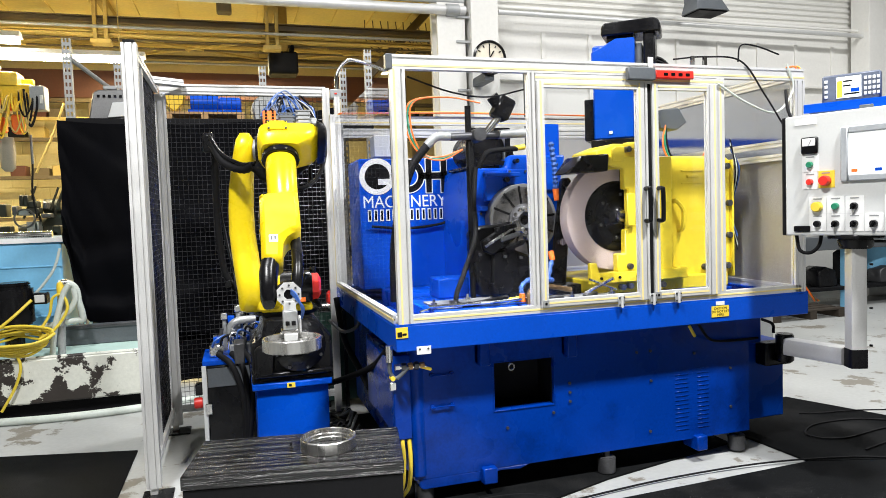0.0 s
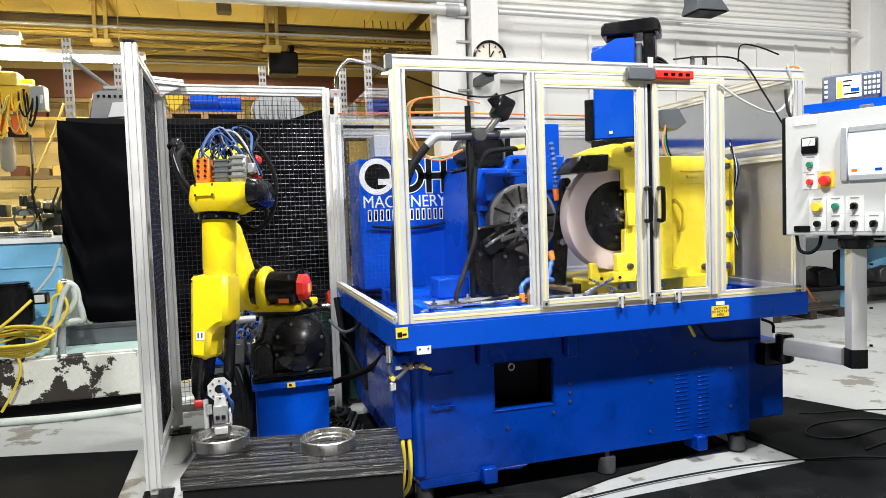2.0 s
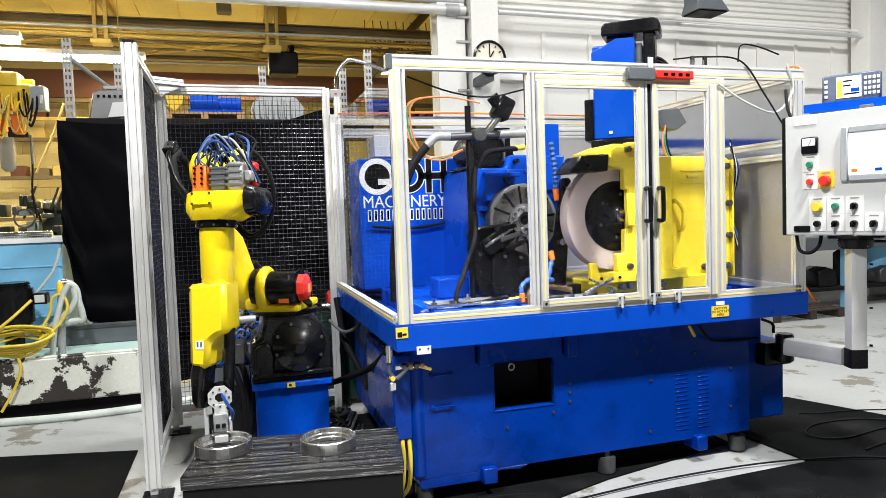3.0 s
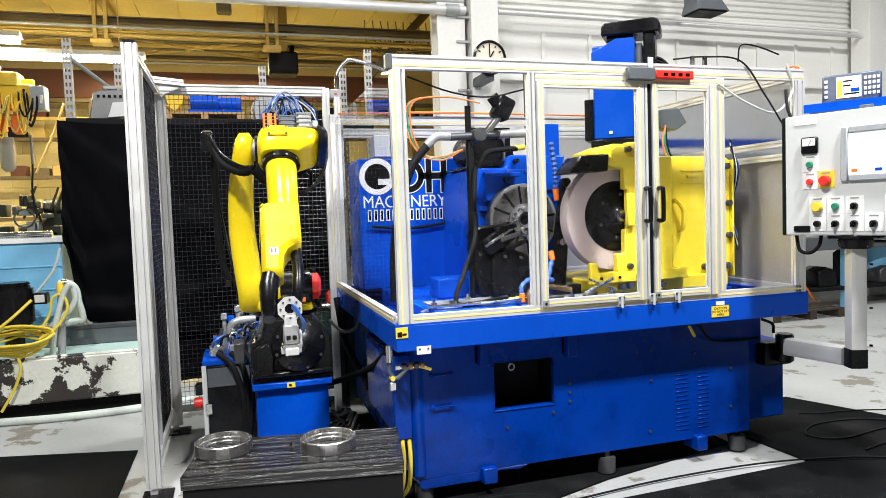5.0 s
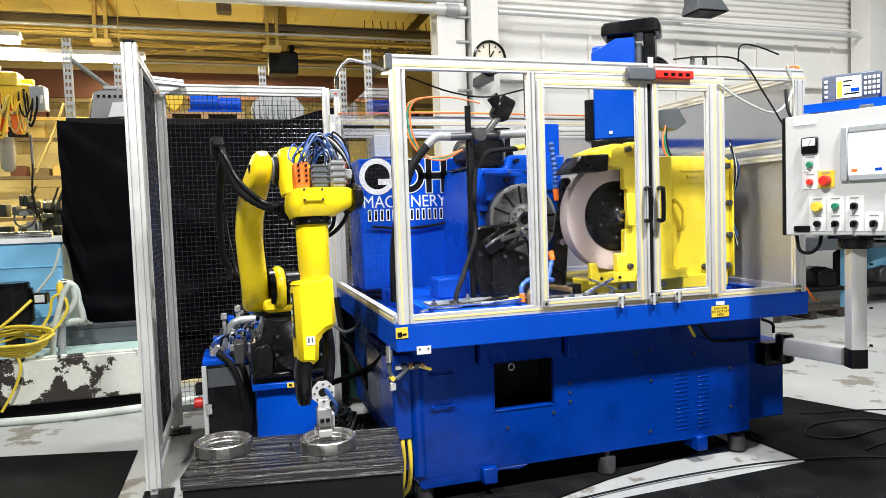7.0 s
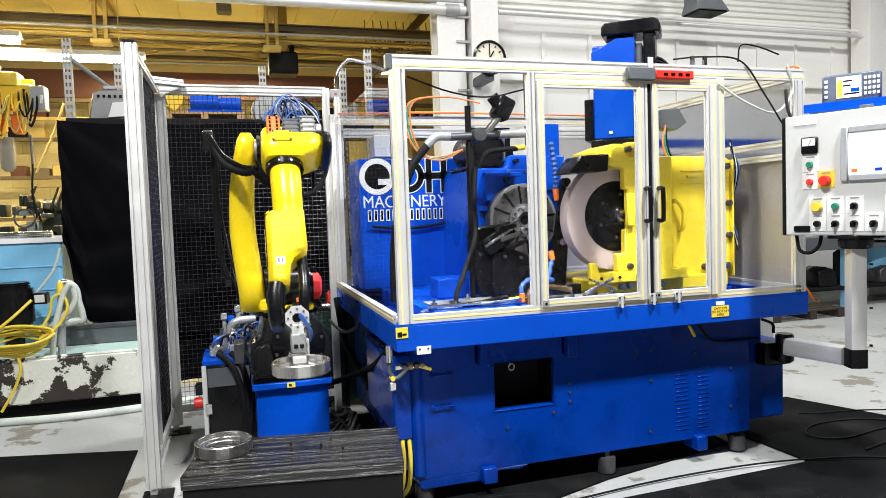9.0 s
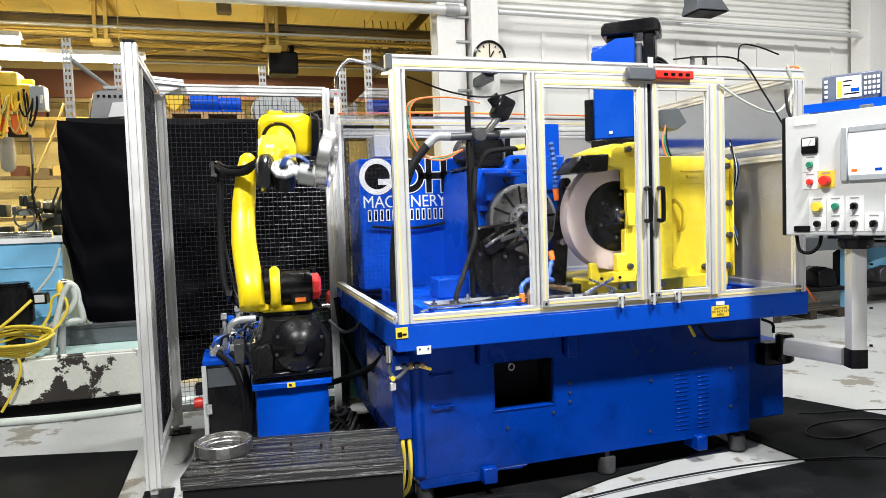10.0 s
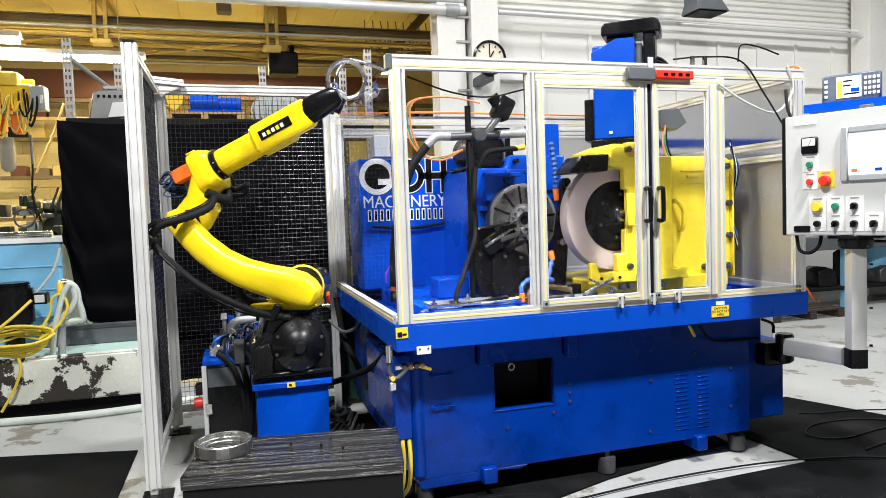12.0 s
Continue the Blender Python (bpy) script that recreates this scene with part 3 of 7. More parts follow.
    # air fittings and a hanging lever under the tray
    for x, z, mat in ((2.42, 0.79, LABEL_YELLOW), (0.86, 0.74, LABEL_YELLOW)):
        part("lever", cube(x - 0.04, x + 0.04, 3.2, 3.215, z - 0.008, z + 0.008, 0.004, m=Matrix.Translation((x, 0, z)) @ pose(0, 0, 0, 0, 60 if x > 1 else 20, 0) @ Matrix.Translation((-x, 0, -z))), mat, t, "yellow-handled shut-off lever")
    part("valve", cyl((0.72, 3.21, 0.752), (0.87, 3.21, 0.747), 0.011, n=10), CHROME, t)
    for x, r, mat in ((0.725, 0.017, CHROME), (0.757, 0.02, STEEL_DARK), (0.79, 0.018, PALLET), (0.82, 0.021, STEEL_DARK), (0.85, 0.016, PALLET)):
        part("fitting", cyl((x - 0.011, 3.21, 0.752), (x + 0.011, 3.21, 0.752), r, n=6), mat, t)
    part("gauge", cyl((0.7, 3.24, 0.7), (0.7, 3.2, 0.7), 0.012, n=12), LABEL_YELLOW, t)
    part("valve", cyl((0.69, 3.22, 0.78), (0.69, 3.22, 0.86), 0.018, n=10), CHROME, t)
    part("elbow_hose", tube([(0.69, 3.22, 0.78), (0.69, 3.22, 0.73), (0.72, 3.21, 0.7), (0.78, 3.2, 0.75)], 0.01), GREY_DARK, t)
    part("clamp_lever", tube([(2.98, 3.3, 0.80), (3.04, 3.28, 0.77), (3.03, 3.26, 0.72)], 0.009), BLACK, t)
    part("pipe", tube([(2.5, 3.25, 0.81), (2.58, 3.25, 0.72), (2.75, 3.26, 0.70), (2.95, 3.3, 0.69)], 0.008), BLACK_MATT, t)
    for k, (x, mat) in enumerate(((0.795, HOSE_YELLOW), (0.76, HOSE_YELLOW), (0.73, HOSE_GREY))):
        part("drain_hose", tube([(x, 3.31, 0.36), (x, 3.29, 0.25), (x - 0.01, 3.3, 0.12), (x - 0.02, 3.4, 0.03)], 0.011), mat, t)


def frame_of(x0, x1, z0, z1, y0, y1, w, bevel=0.003):
    """A picture frame in x, z."""
    bm = bmesh.new()
    cube(x0, x0 + w, y0, y1, z0, z1, bevel, bm)
    cube(x1 - w, x1, y0, y1, z0, z1, bevel, bm)
    cube(x0 + w, x1 - w, y0, y1, z0, z0 + w, bevel, bm)
    cube(x0 + w, x1 - w, y0, y1, z1 - w, z1, bevel, bm)
    return bm


machine_base()


def splash_tray():
    t = thing("splash_tray", "deep blue sheet-metal splash tray round the machine", "tray")
    w = 0.012
    part("front_apron", cube(TX0, TX1, TY0, TY0 + w, TZ0, TZ1, 0.003), BLUE, t)
    part("back_apron", cube(TX0, TX1, TY1 - w, TY1, TZ0, TZ1, 0.003), BLUE, t)
    part("side_apron", cube(TX0, TX0 + w, TY0 + w, TY1 - w, TZ0, TZ1, 0.003), BLUE, t)
    part("side_apron", cube(TX1 - w, TX1, TY0 + w, TY1 - w, TZ0, TZ1, 0.003), BLUE, t)
    part("pan", cube(TX0 + w, TX1 - w, TY0 + w, TY1 - w, TZ0, TZ0 + 0.06, 0), BLUE, t, smooth=False)
    part("rim", frame_flat(TX0 + 0.001, TX1 - 0.001, TY0 + 0.001, TY1 - 0.001, TZ1, TZ1 + 0.008, 0.09), BLUE, t, smooth=False)
    l = part("warning_label", cube(0.71, 0.77, TY0 - 0.004, TY0 - 0.001, 0.905, 0.957, 0), LABEL_YELLOW, t, "yellow warning label")
    part("pictogram", cube(0.718, 0.74, TY0 - 0.006, TY0 - 0.004, 0.912, 0.935, 0), BLACK, l)
    part("pictogram", cube(0.742, 0.762, TY0 - 0.006, TY0 - 0.004, 0.918, 0.928, 0), BLACK, l)
    c = part("caution_label", cube(2.505, 2.62, TY0 - 0.004, TY0 - 0.001, 0.868, 0.93, 0), LABEL_YELLOW, t, "yellow label with a handling caution")
    for k, s in enumerate(("CAUTION", "DO NOT LIFT", "HERE")):
        lettering("caution_text", s, 0.019, BLACK, pose(2.5625, TY0 - 0.0045, 0.91 - k * 0.018), c, deep=0.0004)
    part("white_tag", cube(2.535, 2.59, TY0 - 0.004, TY0 - 0.001, 0.934, 0.955, 0), WHITE, t)
    b = part("bracket_tab", cube(0.81, 0.882, TY0 - 0.006, TY0 - 0.001, 0.818, 0.858, 0.002), WHITE, t, "white steel tab")
    for x in (0.825, 0.867):
        part("screw", cyl((x, TY0 - 0.004, 0.845), (x, TY0 - 0.009, 0.845), 0.005, n=8), STEEL_DARK, b)
    # rails on the pan that carry the heads
    part("way", cube(0.95, 2.9, 3.45, 4.6, TZ0 + 0.06, 0.99, 0.005), BLUE, t)


def frame_flat(x0, x1, y0, y1, z0, z1, w):
    bm = bmesh.new()
    cube(x0, x0 + w, y0, y1, z0, z1, 0, bm)
    cube(x1 - w, x1, y0, y1, z0, z1, 0, bm)
    cube(x0 + w, x1 - w, y0, y0 + w, z0, z1, 0, bm)
    cube(x0 + w, x1 - w, y1 - w, y1, z0, z1, 0, bm)
    return bm


splash_tray()


def enclosure():
    t = thing("machine_enclosure", "slotted aluminium guard with clear panes and double doors", "machine guard")
    zb, front = TZ1 + 0.008, (0, -1, 0)
    yf, yb, xl, xr = TY0 + 0.022, TY1 - 0.03, TX0 + 0.02, TX1 - 0.05

    def bar(name, p0, p1, w, d, face, stripe=None):
        o = part(name, slotted(p0, p1, w, d, face), ALU, t, smooth=False)
        if stripe is not None:
            part("slot_cover", strip_in(p0, p1, w, d, face, stripe), STRIPE, o, "yellow slot cover", smooth=False)
        return o

    # posts
    bar("post", (xl + 0.036, yf, zb), (xl + 0.036, yf, ZTOP - 0.068), 0.072, 0.038, front, 0)
    bar("post", (xl, yb - 0.036, zb), (xl, yb - 0.036, ZTOP), 0.072, 0.038, (-1, 0, 0), 1)
    bar("post", (xl + 0.056, yb, zb), (xl + 0.056, yb, ZTOP - 0.07), 0.06, 0.038, front)
    bar("post", (xr, yf, zb), (xr, yf, ZTOP - 0.068), 0.072, 0.038, front)
    bar("post", (xr + 0.04, yf + 0.06, zb - 0.1), (xr + 0.04, yf + 0.06, ZTOP - 0.1), 0.06, 0.05, front)
    bar("post", (xr, yb, zb), (xr, yb, ZTOP - 0.068), 0.072, 0.038, front)
    bar("mullion", (1.452, yf, zb + 0.04), (1.452, yf, ZTOP - 0.068), 0.038, 0.038, front)
    bar("mullion", (2.585, yf, zb + 0.04), (2.585, yf, ZTOP - 0.068), 0.05, 0.038, front, 0)
    # rails
    bar("top_rail", (xl, yf, ZTOP - 0.034), (xr + 0.03, yf, ZTOP - 0.034), 0.068, 0.038, front, 1)
    bar("top_rail", (xl, yb, ZTOP - 0.034), (xr, yb, ZTOP - 0.034), 0.068, 0.038, front, 1)
    bar("middle_rail", (xl, yb, ZTOP - 0.13), (xr, yb, ZTOP - 0.13), 0.068, 0.038, front)
    bar("top_rail", (xr, yf + 0.02, ZTOP - 0.03), (xr, yb, ZTOP - 0.03), 0.06, 0.038, (1, 0, 0))
    bar("sill", (xl + 0.072, yf, zb + 0.02), (xr, yf, zb + 0.02), 0.04, 0.038, front, 0)
    bar("sill", (xl, yf + 0.02, zb + 0.02), (xl, yb, zb + 0.02), 0.04, 0.038, (-1, 0, 0), 0)
    bar("sill", (xl, yb, zb + 0.02), (xr, yb, zb + 0.02), 0.04, 0.038, front)
    bar("sill", (xr, yf + 0.02, zb + 0.02), (xr, yb, zb + 0.02), 0.04, 0.038, (1, 0, 0))
    bar("header", (1.475, yf - 0.006, ZTOP - 0.09), (2.6, yf - 0.006, ZTOP - 0.09), 0.038, 0.03, front, 0)
    part("corner_block", cube(xl - 0.02, xl + 0.012, yf - 0.024, yf + 0.02, ZTOP - 0.069, ZTOP + 0.001, 0.003), GREY_DARK, t)

    def pane(x0, x1, z0, z1, y, mat=GLASS):
        o = part("pane", cube(x0, x1, y - 0.002, y + 0.002, z0, z1, 0), mat, t, "clear polycarbonate pane", smooth=False)
        o.visible_shadow = False

    pane(xl + 0.07, 1.436, zb + 0.04, ZTOP - 0.068, yf)
    pane(2.608, xr - 0.034, zb + 0.04, ZTOP - 0.068, yf)
    o = part("pane", cube(xl - 0.002, xl + 0.002, yf + 0.02, yb - 0.07, zb + 0.04, ZTOP - 0.06, 0), GLASS, t, smooth=False)
    o.visible_shadow = False
    o = part("pane", cube(xr - 0.002, xr + 0.002, yf + 0.03, yb - 0.03, zb + 0.04, ZTOP - 0.06, 0), SMOKE, t, "greyish clouded side pane", smooth=False)
    o.visible_shadow = False
    o = part("splash_pane", cube(xl + 0.02, xl + 0.024, yb - 0.5, yb - 0.02, zb + 0.03, 1.62, 0), SMOKE, t, smooth=False)
    o.visible_shadow = False
    for z in (1.76, 1.84):
        bar("side_rail", (xr - 0.02, yf + 0.05, z), (xr - 0.02, yb - 0.03, z), 0.038, 0.03, (-1, 0, 0))
    part("side_sheet", cube(xr - 0.006, xr - 0.003, yf + 0.03, yb - 0.03, zb + 0.04, 1.74, 0), STAINLESS, t, "stainless splash sheet", smooth=False)
    part("back_sheet", cube(2.35, xr - 0.05, yb - 0.004, yb - 0.001, zb + 0.04, ZTOP - 0.17, 0), STAINLESS, t, "stainless splash sheet", smooth=False)
    # two doors
    for x0, x1, hx in ((1.478, 2.112, 2.09), (2.142, 2.55, 2.168)):
        z0, z1 = zb + 0.03, ZTOP - 0.108
        yd = yf - 0.018
        d = part("door", slotted((x0 + 0.018, yd, z0), (x0 + 0.018, yd, z1), 0.036, 0.03, front), ALU, t, "framed clear door, closed", smooth=False)
        part("stile", slotted((x1 - 0.032, yd, z0), (x1 - 0.032, yd, z1), 0.064, 0.03, front), ALU, d, smooth=False)
        part("slot_cover", strip_in((x1 - 0.032, yd, z0), (x1 - 0.032, yd, z1), 0.064, 0.03, front, 0 if x0 < 2 else 1), STRIPE, d, smooth=False)
        part("slot_cover", strip_in((x0 + 0.018, yd, z0), (x0 + 0.018, yd, z1), 0.036, 0.03, front, 0), STRIPE, d, smooth=False)
        for z in (z0 + 0.02, z1 - 0.015):
            part("rail", slotted((x0 + 0.036, yd, z), (x1 - 0.064, yd, z), 0.036, 0.03, front), ALU, d, smooth=False)
            part("slot_cover", strip_in((x0 + 0.036, yd, z), (x1 - 0.064, yd, z), 0.036, 0.03, front, 0), STRIPE, d, smooth=False)
        g = part("pane", cube(x0 + 0.03, x1 - 0.06, yd - 0.002, yd + 0.002, z0 + 0.03, z1 - 0.03, 0), GLASS, d, smooth=False)
        g.visible_shadow = False
        part("handle", tube([(hx, yd - 0.01, 1.42), (hx, yd - 0.05, 1.42), (hx, yd - 0.06, 1.44), (hx, yd - 0.06, 1.57), (hx, yd - 0.05, 1.59), (hx, yd - 0.01, 1.59)], 0.012, 8), BLACK, d, "black pull handle")
        part("corner_key", cube(x0, x0 + 0.036, yd - 0.018, yd - 0.015, z0, z0 + 0.036, 0.001), ALU_DULL, d)
        for z in (z0 + 0.018,):
            part("screw", cyl((x0 + 0.018, yd - 0.016, z), (x0 + 0.018, yd - 0.021, z), 0.007, n=8), BLACK, d)
    part("door_seal", cube(2.113, 2.141, yf - 0.02, yf + 0.01, zb + 0.03, ZTOP - 0.1, 0.002), BLACK_MATT, t, "black rubber door seal", smooth=False)
    for x in (1.93, 2.125, 2.28):
        h = part("door_hinge", cube(x - 0.02, x + 0.02, yf - 0.042, yf - 0.036, zb + 0.002, zb + 0.06, 0.002), ALU_DULL, t, "aluminium door hinge")
        part("knuckle", cyl((x, yf - 0.046, zb), (x, yf - 0.046, zb + 0.062), 0.008, n=12), ALU, h)
        for sx in (-0.013, 0.013):
            for sz in (0.012, 0.05):
                part("screw", cyl((x + sx, yf - 0.042, zb + sz), (x + sx, yf - 0.046, zb + sz), 0.004, n=8), BLACK, h)
    # safety switch over the doors
    s = part("safety_switch", cube(1.985, 2.15, yf - 0.06, yf - 0.025, ZTOP - 0.095, ZTOP - 0.03, 0.005), GREY_DARK, t)
    part("actuator", cube(2.152, 2.39, yf - 0.055, yf - 0.025, ZTOP - 0.085, ZTOP - 0.04, 0.006), RED, s, "red interlock actuator")
    for k in range(4):
        part("key_hole", cube(2.2 + 0.045 * k, 2.225 + 0.045 * k, yf - 0.058, yf - 0.054, ZTOP - 0.07, ZTOP - 0.055, 0.001), BLACK, s)
    part("bracket", cube(2.125, 2.155, yf - 0.03, yf - 0.02, ZTOP - 0.06, ZTOP + 0.03, 0.002), ALU, t)
    # cables on the frame
    part("cable", tube([(xl + 0.1, yf + 0.05, ZTOP - 0.09), (1.05, yf + 0.05, ZTOP - 0.16), (1.25, yf + 0.05, ZTOP - 0.18), (1.44, yf + 0.05, ZTOP - 0.14)], 0.0045, 6), BLACK_MATT, t)
    part("cable", tube([(2.3, yf, ZTOP + 0.03), (2.5, yf, ZTOP + 0.05), (2.72, yf - 0.02, ZTOP + 0.03), (2.85, yf - 0.05, ZTOP - 0.15), (3.0, yf - 0.12, ZTOP - 0.45)], 0.0048, 6), BLACK_MATT, t)
    part("cable", tube([(2.56, yf - 0.03, ZTOP - 0.1), (2.75, yf - 0.03, ZTOP - 0.2), (2.95, yf - 0.03, ZTOP - 0.25), (3.07, yf - 0.03, ZTOP - 0.12), (3.03, yf - 0.03, ZTOP + 0.02)], 0.006, 6), HOSE_GREY, t)
    part("cable", tube([(2.72, yf, ZTOP + 0.03), (2.74, yf, ZTOP + 0.12), (2.85, yf, ZTOP + 0.12), (3.0, yf, ZTOP + 0.08)], 0.0045, 6), BLACK_MATT, t)
    for k, mat in enumerate((ORANGE, GREEN, RED, LABEL_YELLOW)):
        part("wire", tube([(xl + 0.05, yb - 0.05 + k * 0.02, ZTOP + 0.012), (1.6, yb - 0.05 + k * 0.02, ZTOP + 0.02 + 0.006 * k), (xr, yb - 0.06 + k * 0.02, ZTOP + 0.012)], 0.0048, 6), mat, t)
        part("wire", tube([(3.06, yf + 0.01, ZTOP + 0.01), (3.12 + k * 0.008, yf, ZTOP + 0.01), (3.14 + k * 0.008, yf, ZTOP - 0.08)], 0.0048, 6), mat, t)
        part("wire", tube([(3.15, yf, zb + 0.06), (3.19 + k * 0.01, yf - 0.02, zb - 0.01 - 0.01 * k), (3.22 + k * 0.01, yf - 0.03, zb - 0.06)], 0.006, 6), mat, t)
    for x in (2.42, 2.5):
        part("air_fitting", cyl((x, yf, ZTOP + 0.0), (x, yf, ZTOP + 0.05), 0.012, n=8), CHROME, t)


enclosure()


def wheel_head():
    """The yellow grinding head with its wheel, on the right of the work space."""
    t = thing("grinding_head", "yellow cast wheel guard with a large pink grinding wheel", "grinding head")
    # wheel: axis looks to the viewer, slightly to the left
    axis = Matrix.Translation((2.172, 3.6, 1.445)) @ pose(0, 0, 0, 90, 0, 0)
    w = part("grinding_wheel", spin([(0.17, -0.065), (0.32, -0.065), (0.324, -0.061), (0.324, 0.026), (0.32, 0.03), (0.17, 0.03)], 96, m=axis, closed=True), GRIT, t, "pinkish grey abrasive wheel")
    part("flange", spin([(0.06, 0.062), (0.1, 0.062), (0.106, 0.054), (0.15, 0.052), (0.156, 0.046), (0.196, 0.042), (0.208, 0.031), (0.208, -0.02), (0.06, -0.02)], 64, m=axis, closed=True), BLACK, w)
    part("hub", spin([(0.0, 0.085), (0.03, 0.085), (0.045, 0.07), (0.075, 0.062), (0.08, 0.03), (0.0, 0.03)], 40, m=axis), BLACK, w)
    part("nut", spin([(0.0, 0.11), (0.03, 0.11), (0.036, 0.102), (0.036, 0.08), (0.0, 0.08)], 24, m=axis), STEEL, w)
    part("spindle_end", spin([(0.0, 0.125), (0.014, 0.125), (0.018, 0.12), (0.018, 0.1), (0.0, 0.11)], 6, m=axis), BLACK, w)
    for k in range(6):
        a = k * math.pi / 3 + 0.4
        part("flange_screw", spin([(0.0, 0.062), (0.009, 0.062), (0.01, 0.05), (0.0, 0.05)], 10, m=axis @ Matrix.Translation((0.128 * math.cos(a), 0.128 * math.sin(a), 0))), STEEL_DARK, w)
    # front clamp of the guard that covers the right half of the wheel
    part("guard_front", prism([(2.12, 1.1), (2.12, 1.225), (2.175, 1.225), (2.175, 1.365), (2.2, 1.365), (2.2, 1.6), (2.175, 1.6), (2.175, 1.72), (2.06, 1.74), (2.06, 1.79), (2.5, 1.79), (2.5, 1.1)], 0.05, 0.006, m=pose(0, 3.48, 0)), YELLOW_CAST, t)
    part("guard_cheek", prism([(2.175, 1.385), (2.175, 1.575), (2.23, 1.575), (2.23, 1.385)], 0.03, 0.006, m=pose(0, 3.45, 0)), YELLOW_CAST, t)
    part("guard_inner", cube(2.2, 2.46, 3.53, 3.72, 1.12, 1.78, 0.004), BLACK, t)
    part("top_rib", cube(2.2, 2.34, 3.465, 3.54, 1.83, 1.872, 0.008), YELLOW_CAST, t)
    part("top_notch", prism([(2.1, 1.76), (2.1, 1.83), (2.13, 1.85), (2.18, 1.85), (2.18, 1.76)], 0.02, 0.004, m=pose(0, 3.475, 0)), YELLOW_CAST, t)
    part("guard_body", prism([(2.3, 1.05), (2.3, 1.8), (2.955, 1.79), (2.985, 1.765), (2.985, 1.1), (2.95, 1.02)], 0.6, 0.012, m=pose(0, 3.56, 0)), YELLOW_CAST, t)
    part("guard_top", prism([(2.03, 1.72), (2.03, 1.83), (2.15, 1.87), (2.35, 1.865), (2.35, 1.72)], 0.3, 0.008, m=pose(0.0, 3.54, 0)), YELLOW_CAST, t)
    part("spray_nozzle", prism([(1.815, 1.695), (1.835, 1.72), (1.895, 1.795), (2.07, 1.805), (2.06, 1.705)], 0.2, 0.006, m=pose(0.0, 3.46, 0)), BLACK, t, "black coolant hood")
    part("base_plate", cube(1.98, 2.93, 3.52, 4.2, 0.985, 1.07, 0.008), YELLOW_CAST, t)
    part("front_bracket", prism([(1.935, 1.06), (1.935, 1.18), (1.975, 1.18), (1.99, 1.12), (2.5, 1.12), (2.5, 1.06)], 0.04, 0.004, m=pose(0, 3.46, 0)), YELLOW_CAST, t)
    for x in (2.0, 2.12, 2.24, 2.38):
        part("bracket_screw", cyl((x, 3.46, 1.09), (x, 3.45, 1.09), 0.008, n=10), BLACK, t)
    part("sight_strip", cube(2.62, 2.78, 3.552, 3.56, 1.625, 1.635, 0.002), YELLOW_CAST, t)
    part("sight_strip", cube(2.62, 2.78, 3.552, 3.56, 1.7, 1.71, 0.002), YELLOW_CAST, t)
    part("side_flange", cube(2.985, 3.0, 3.545, 4.1, 1.04, 1.77, 0.004), YELLOW_CAST, t)
    part("step_plate", cube(2.1, 2.6, 3.47, 3.56, 1.06, 1.12, 0.006), YELLOW_CAST, t)
    part("lug", cube(2.66, 2.74, 3.545, 3.575, 1.66, 1.68, 0.004), YELLOW_CAST, t)
    h = part("grab_handle", tube([(2.55, 3.57, 1.52), (2.56, 3.52, 1.52), (2.6, 3.51, 1.46), (2.6, 3.52, 1.36), (2.6, 3.57, 1.34)], 0.014, 8), YELLOW_CAST, t)
    for x, z in ((2.36, 1.74), (2.52, 1.745), (2.95, 1.73), (2.5, 1.12), (2.95, 1.11), (2.965, 1.5), (2.965, 1.3), (2.78, 1.11)):
        part("cap_screw", cyl((x, 3.575, z), (x, 3.535, z), 0.02, n=16, bevel=0.003), STEEL_DARK, t)
    for x, z in ((2.2, 1.15), (2.2, 1.035), (2.2, 1.83), (2.42, 1.03), (2.15, 1.03), (2.35, 1.03)):
        part("cap_screw", cyl((x, 3.5, z), (x, 3.455, z), 0.017, n=16, bevel=0.003), STEEL_DARK, t)
    l = part("warning_plate", cube(2.395, 2.475, 3.548, 3.556, 1.26, 1.575, 0.001), LABEL_YELLOW, t, "yellow rating plate")
    for k in range(6):
        part("text_bar", cube(2.405, 2.43 + 0.005 * (k % 3), 3.545, 3.548, 1.5 - 0.04 * k, 1.515 - 0.04 * k, 0), GREY_DARK, l)
    l = part("direction_plate", cube(2.185, 2.26, 3.494, 3.499, 1.48, 1.57, 0.001), LABEL_YELLOW, t, "yellow rotation plate")
    part("arrow_bar", cube(2.2, 2.245, 3.491, 3.494, 1.535, 1.545, 0), RED, l)
    part("nozzle_bracket", prism([(2.58, 1.98), (2.56, 2.05), (2.6, 2.1), (2.72, 2.11), (2.78, 2.02), (2.7, 1.97)], 0.1, 0.006, m=pose(0, 3.7, 0)), GREY_DARK, t)
    for k, mat in enumerate((ORANGE, GREEN, BLACK_MATT)):
        part("air_line", tube([(2.62, 3.7, 2.0), (2.58 + 0.015 * k, 3.68, 1.9), (2.6 + 0.015 * k, 3.66, 1.8), (2.7, 3.64, 1.74 + 0.012 * k), (2.86, 3.66, 1.8), (2.95, 3.7, 1.98 - 0.01 * k), (2.98, 3.72, 2.2)], 0.006, 8), mat, t)
    mo = part("rear_motor", cyl((3.001, 4.0, 1.46), (3.09, 4.0, 1.46), 0.17, n=32, bevel=0.012), BLUE, t, "blue spindle motor")
    part("motor_foot", cube(3.001, 3.09, 3.8, 4.2, 1.26, 1.3, 0.006), BLUE, mo)
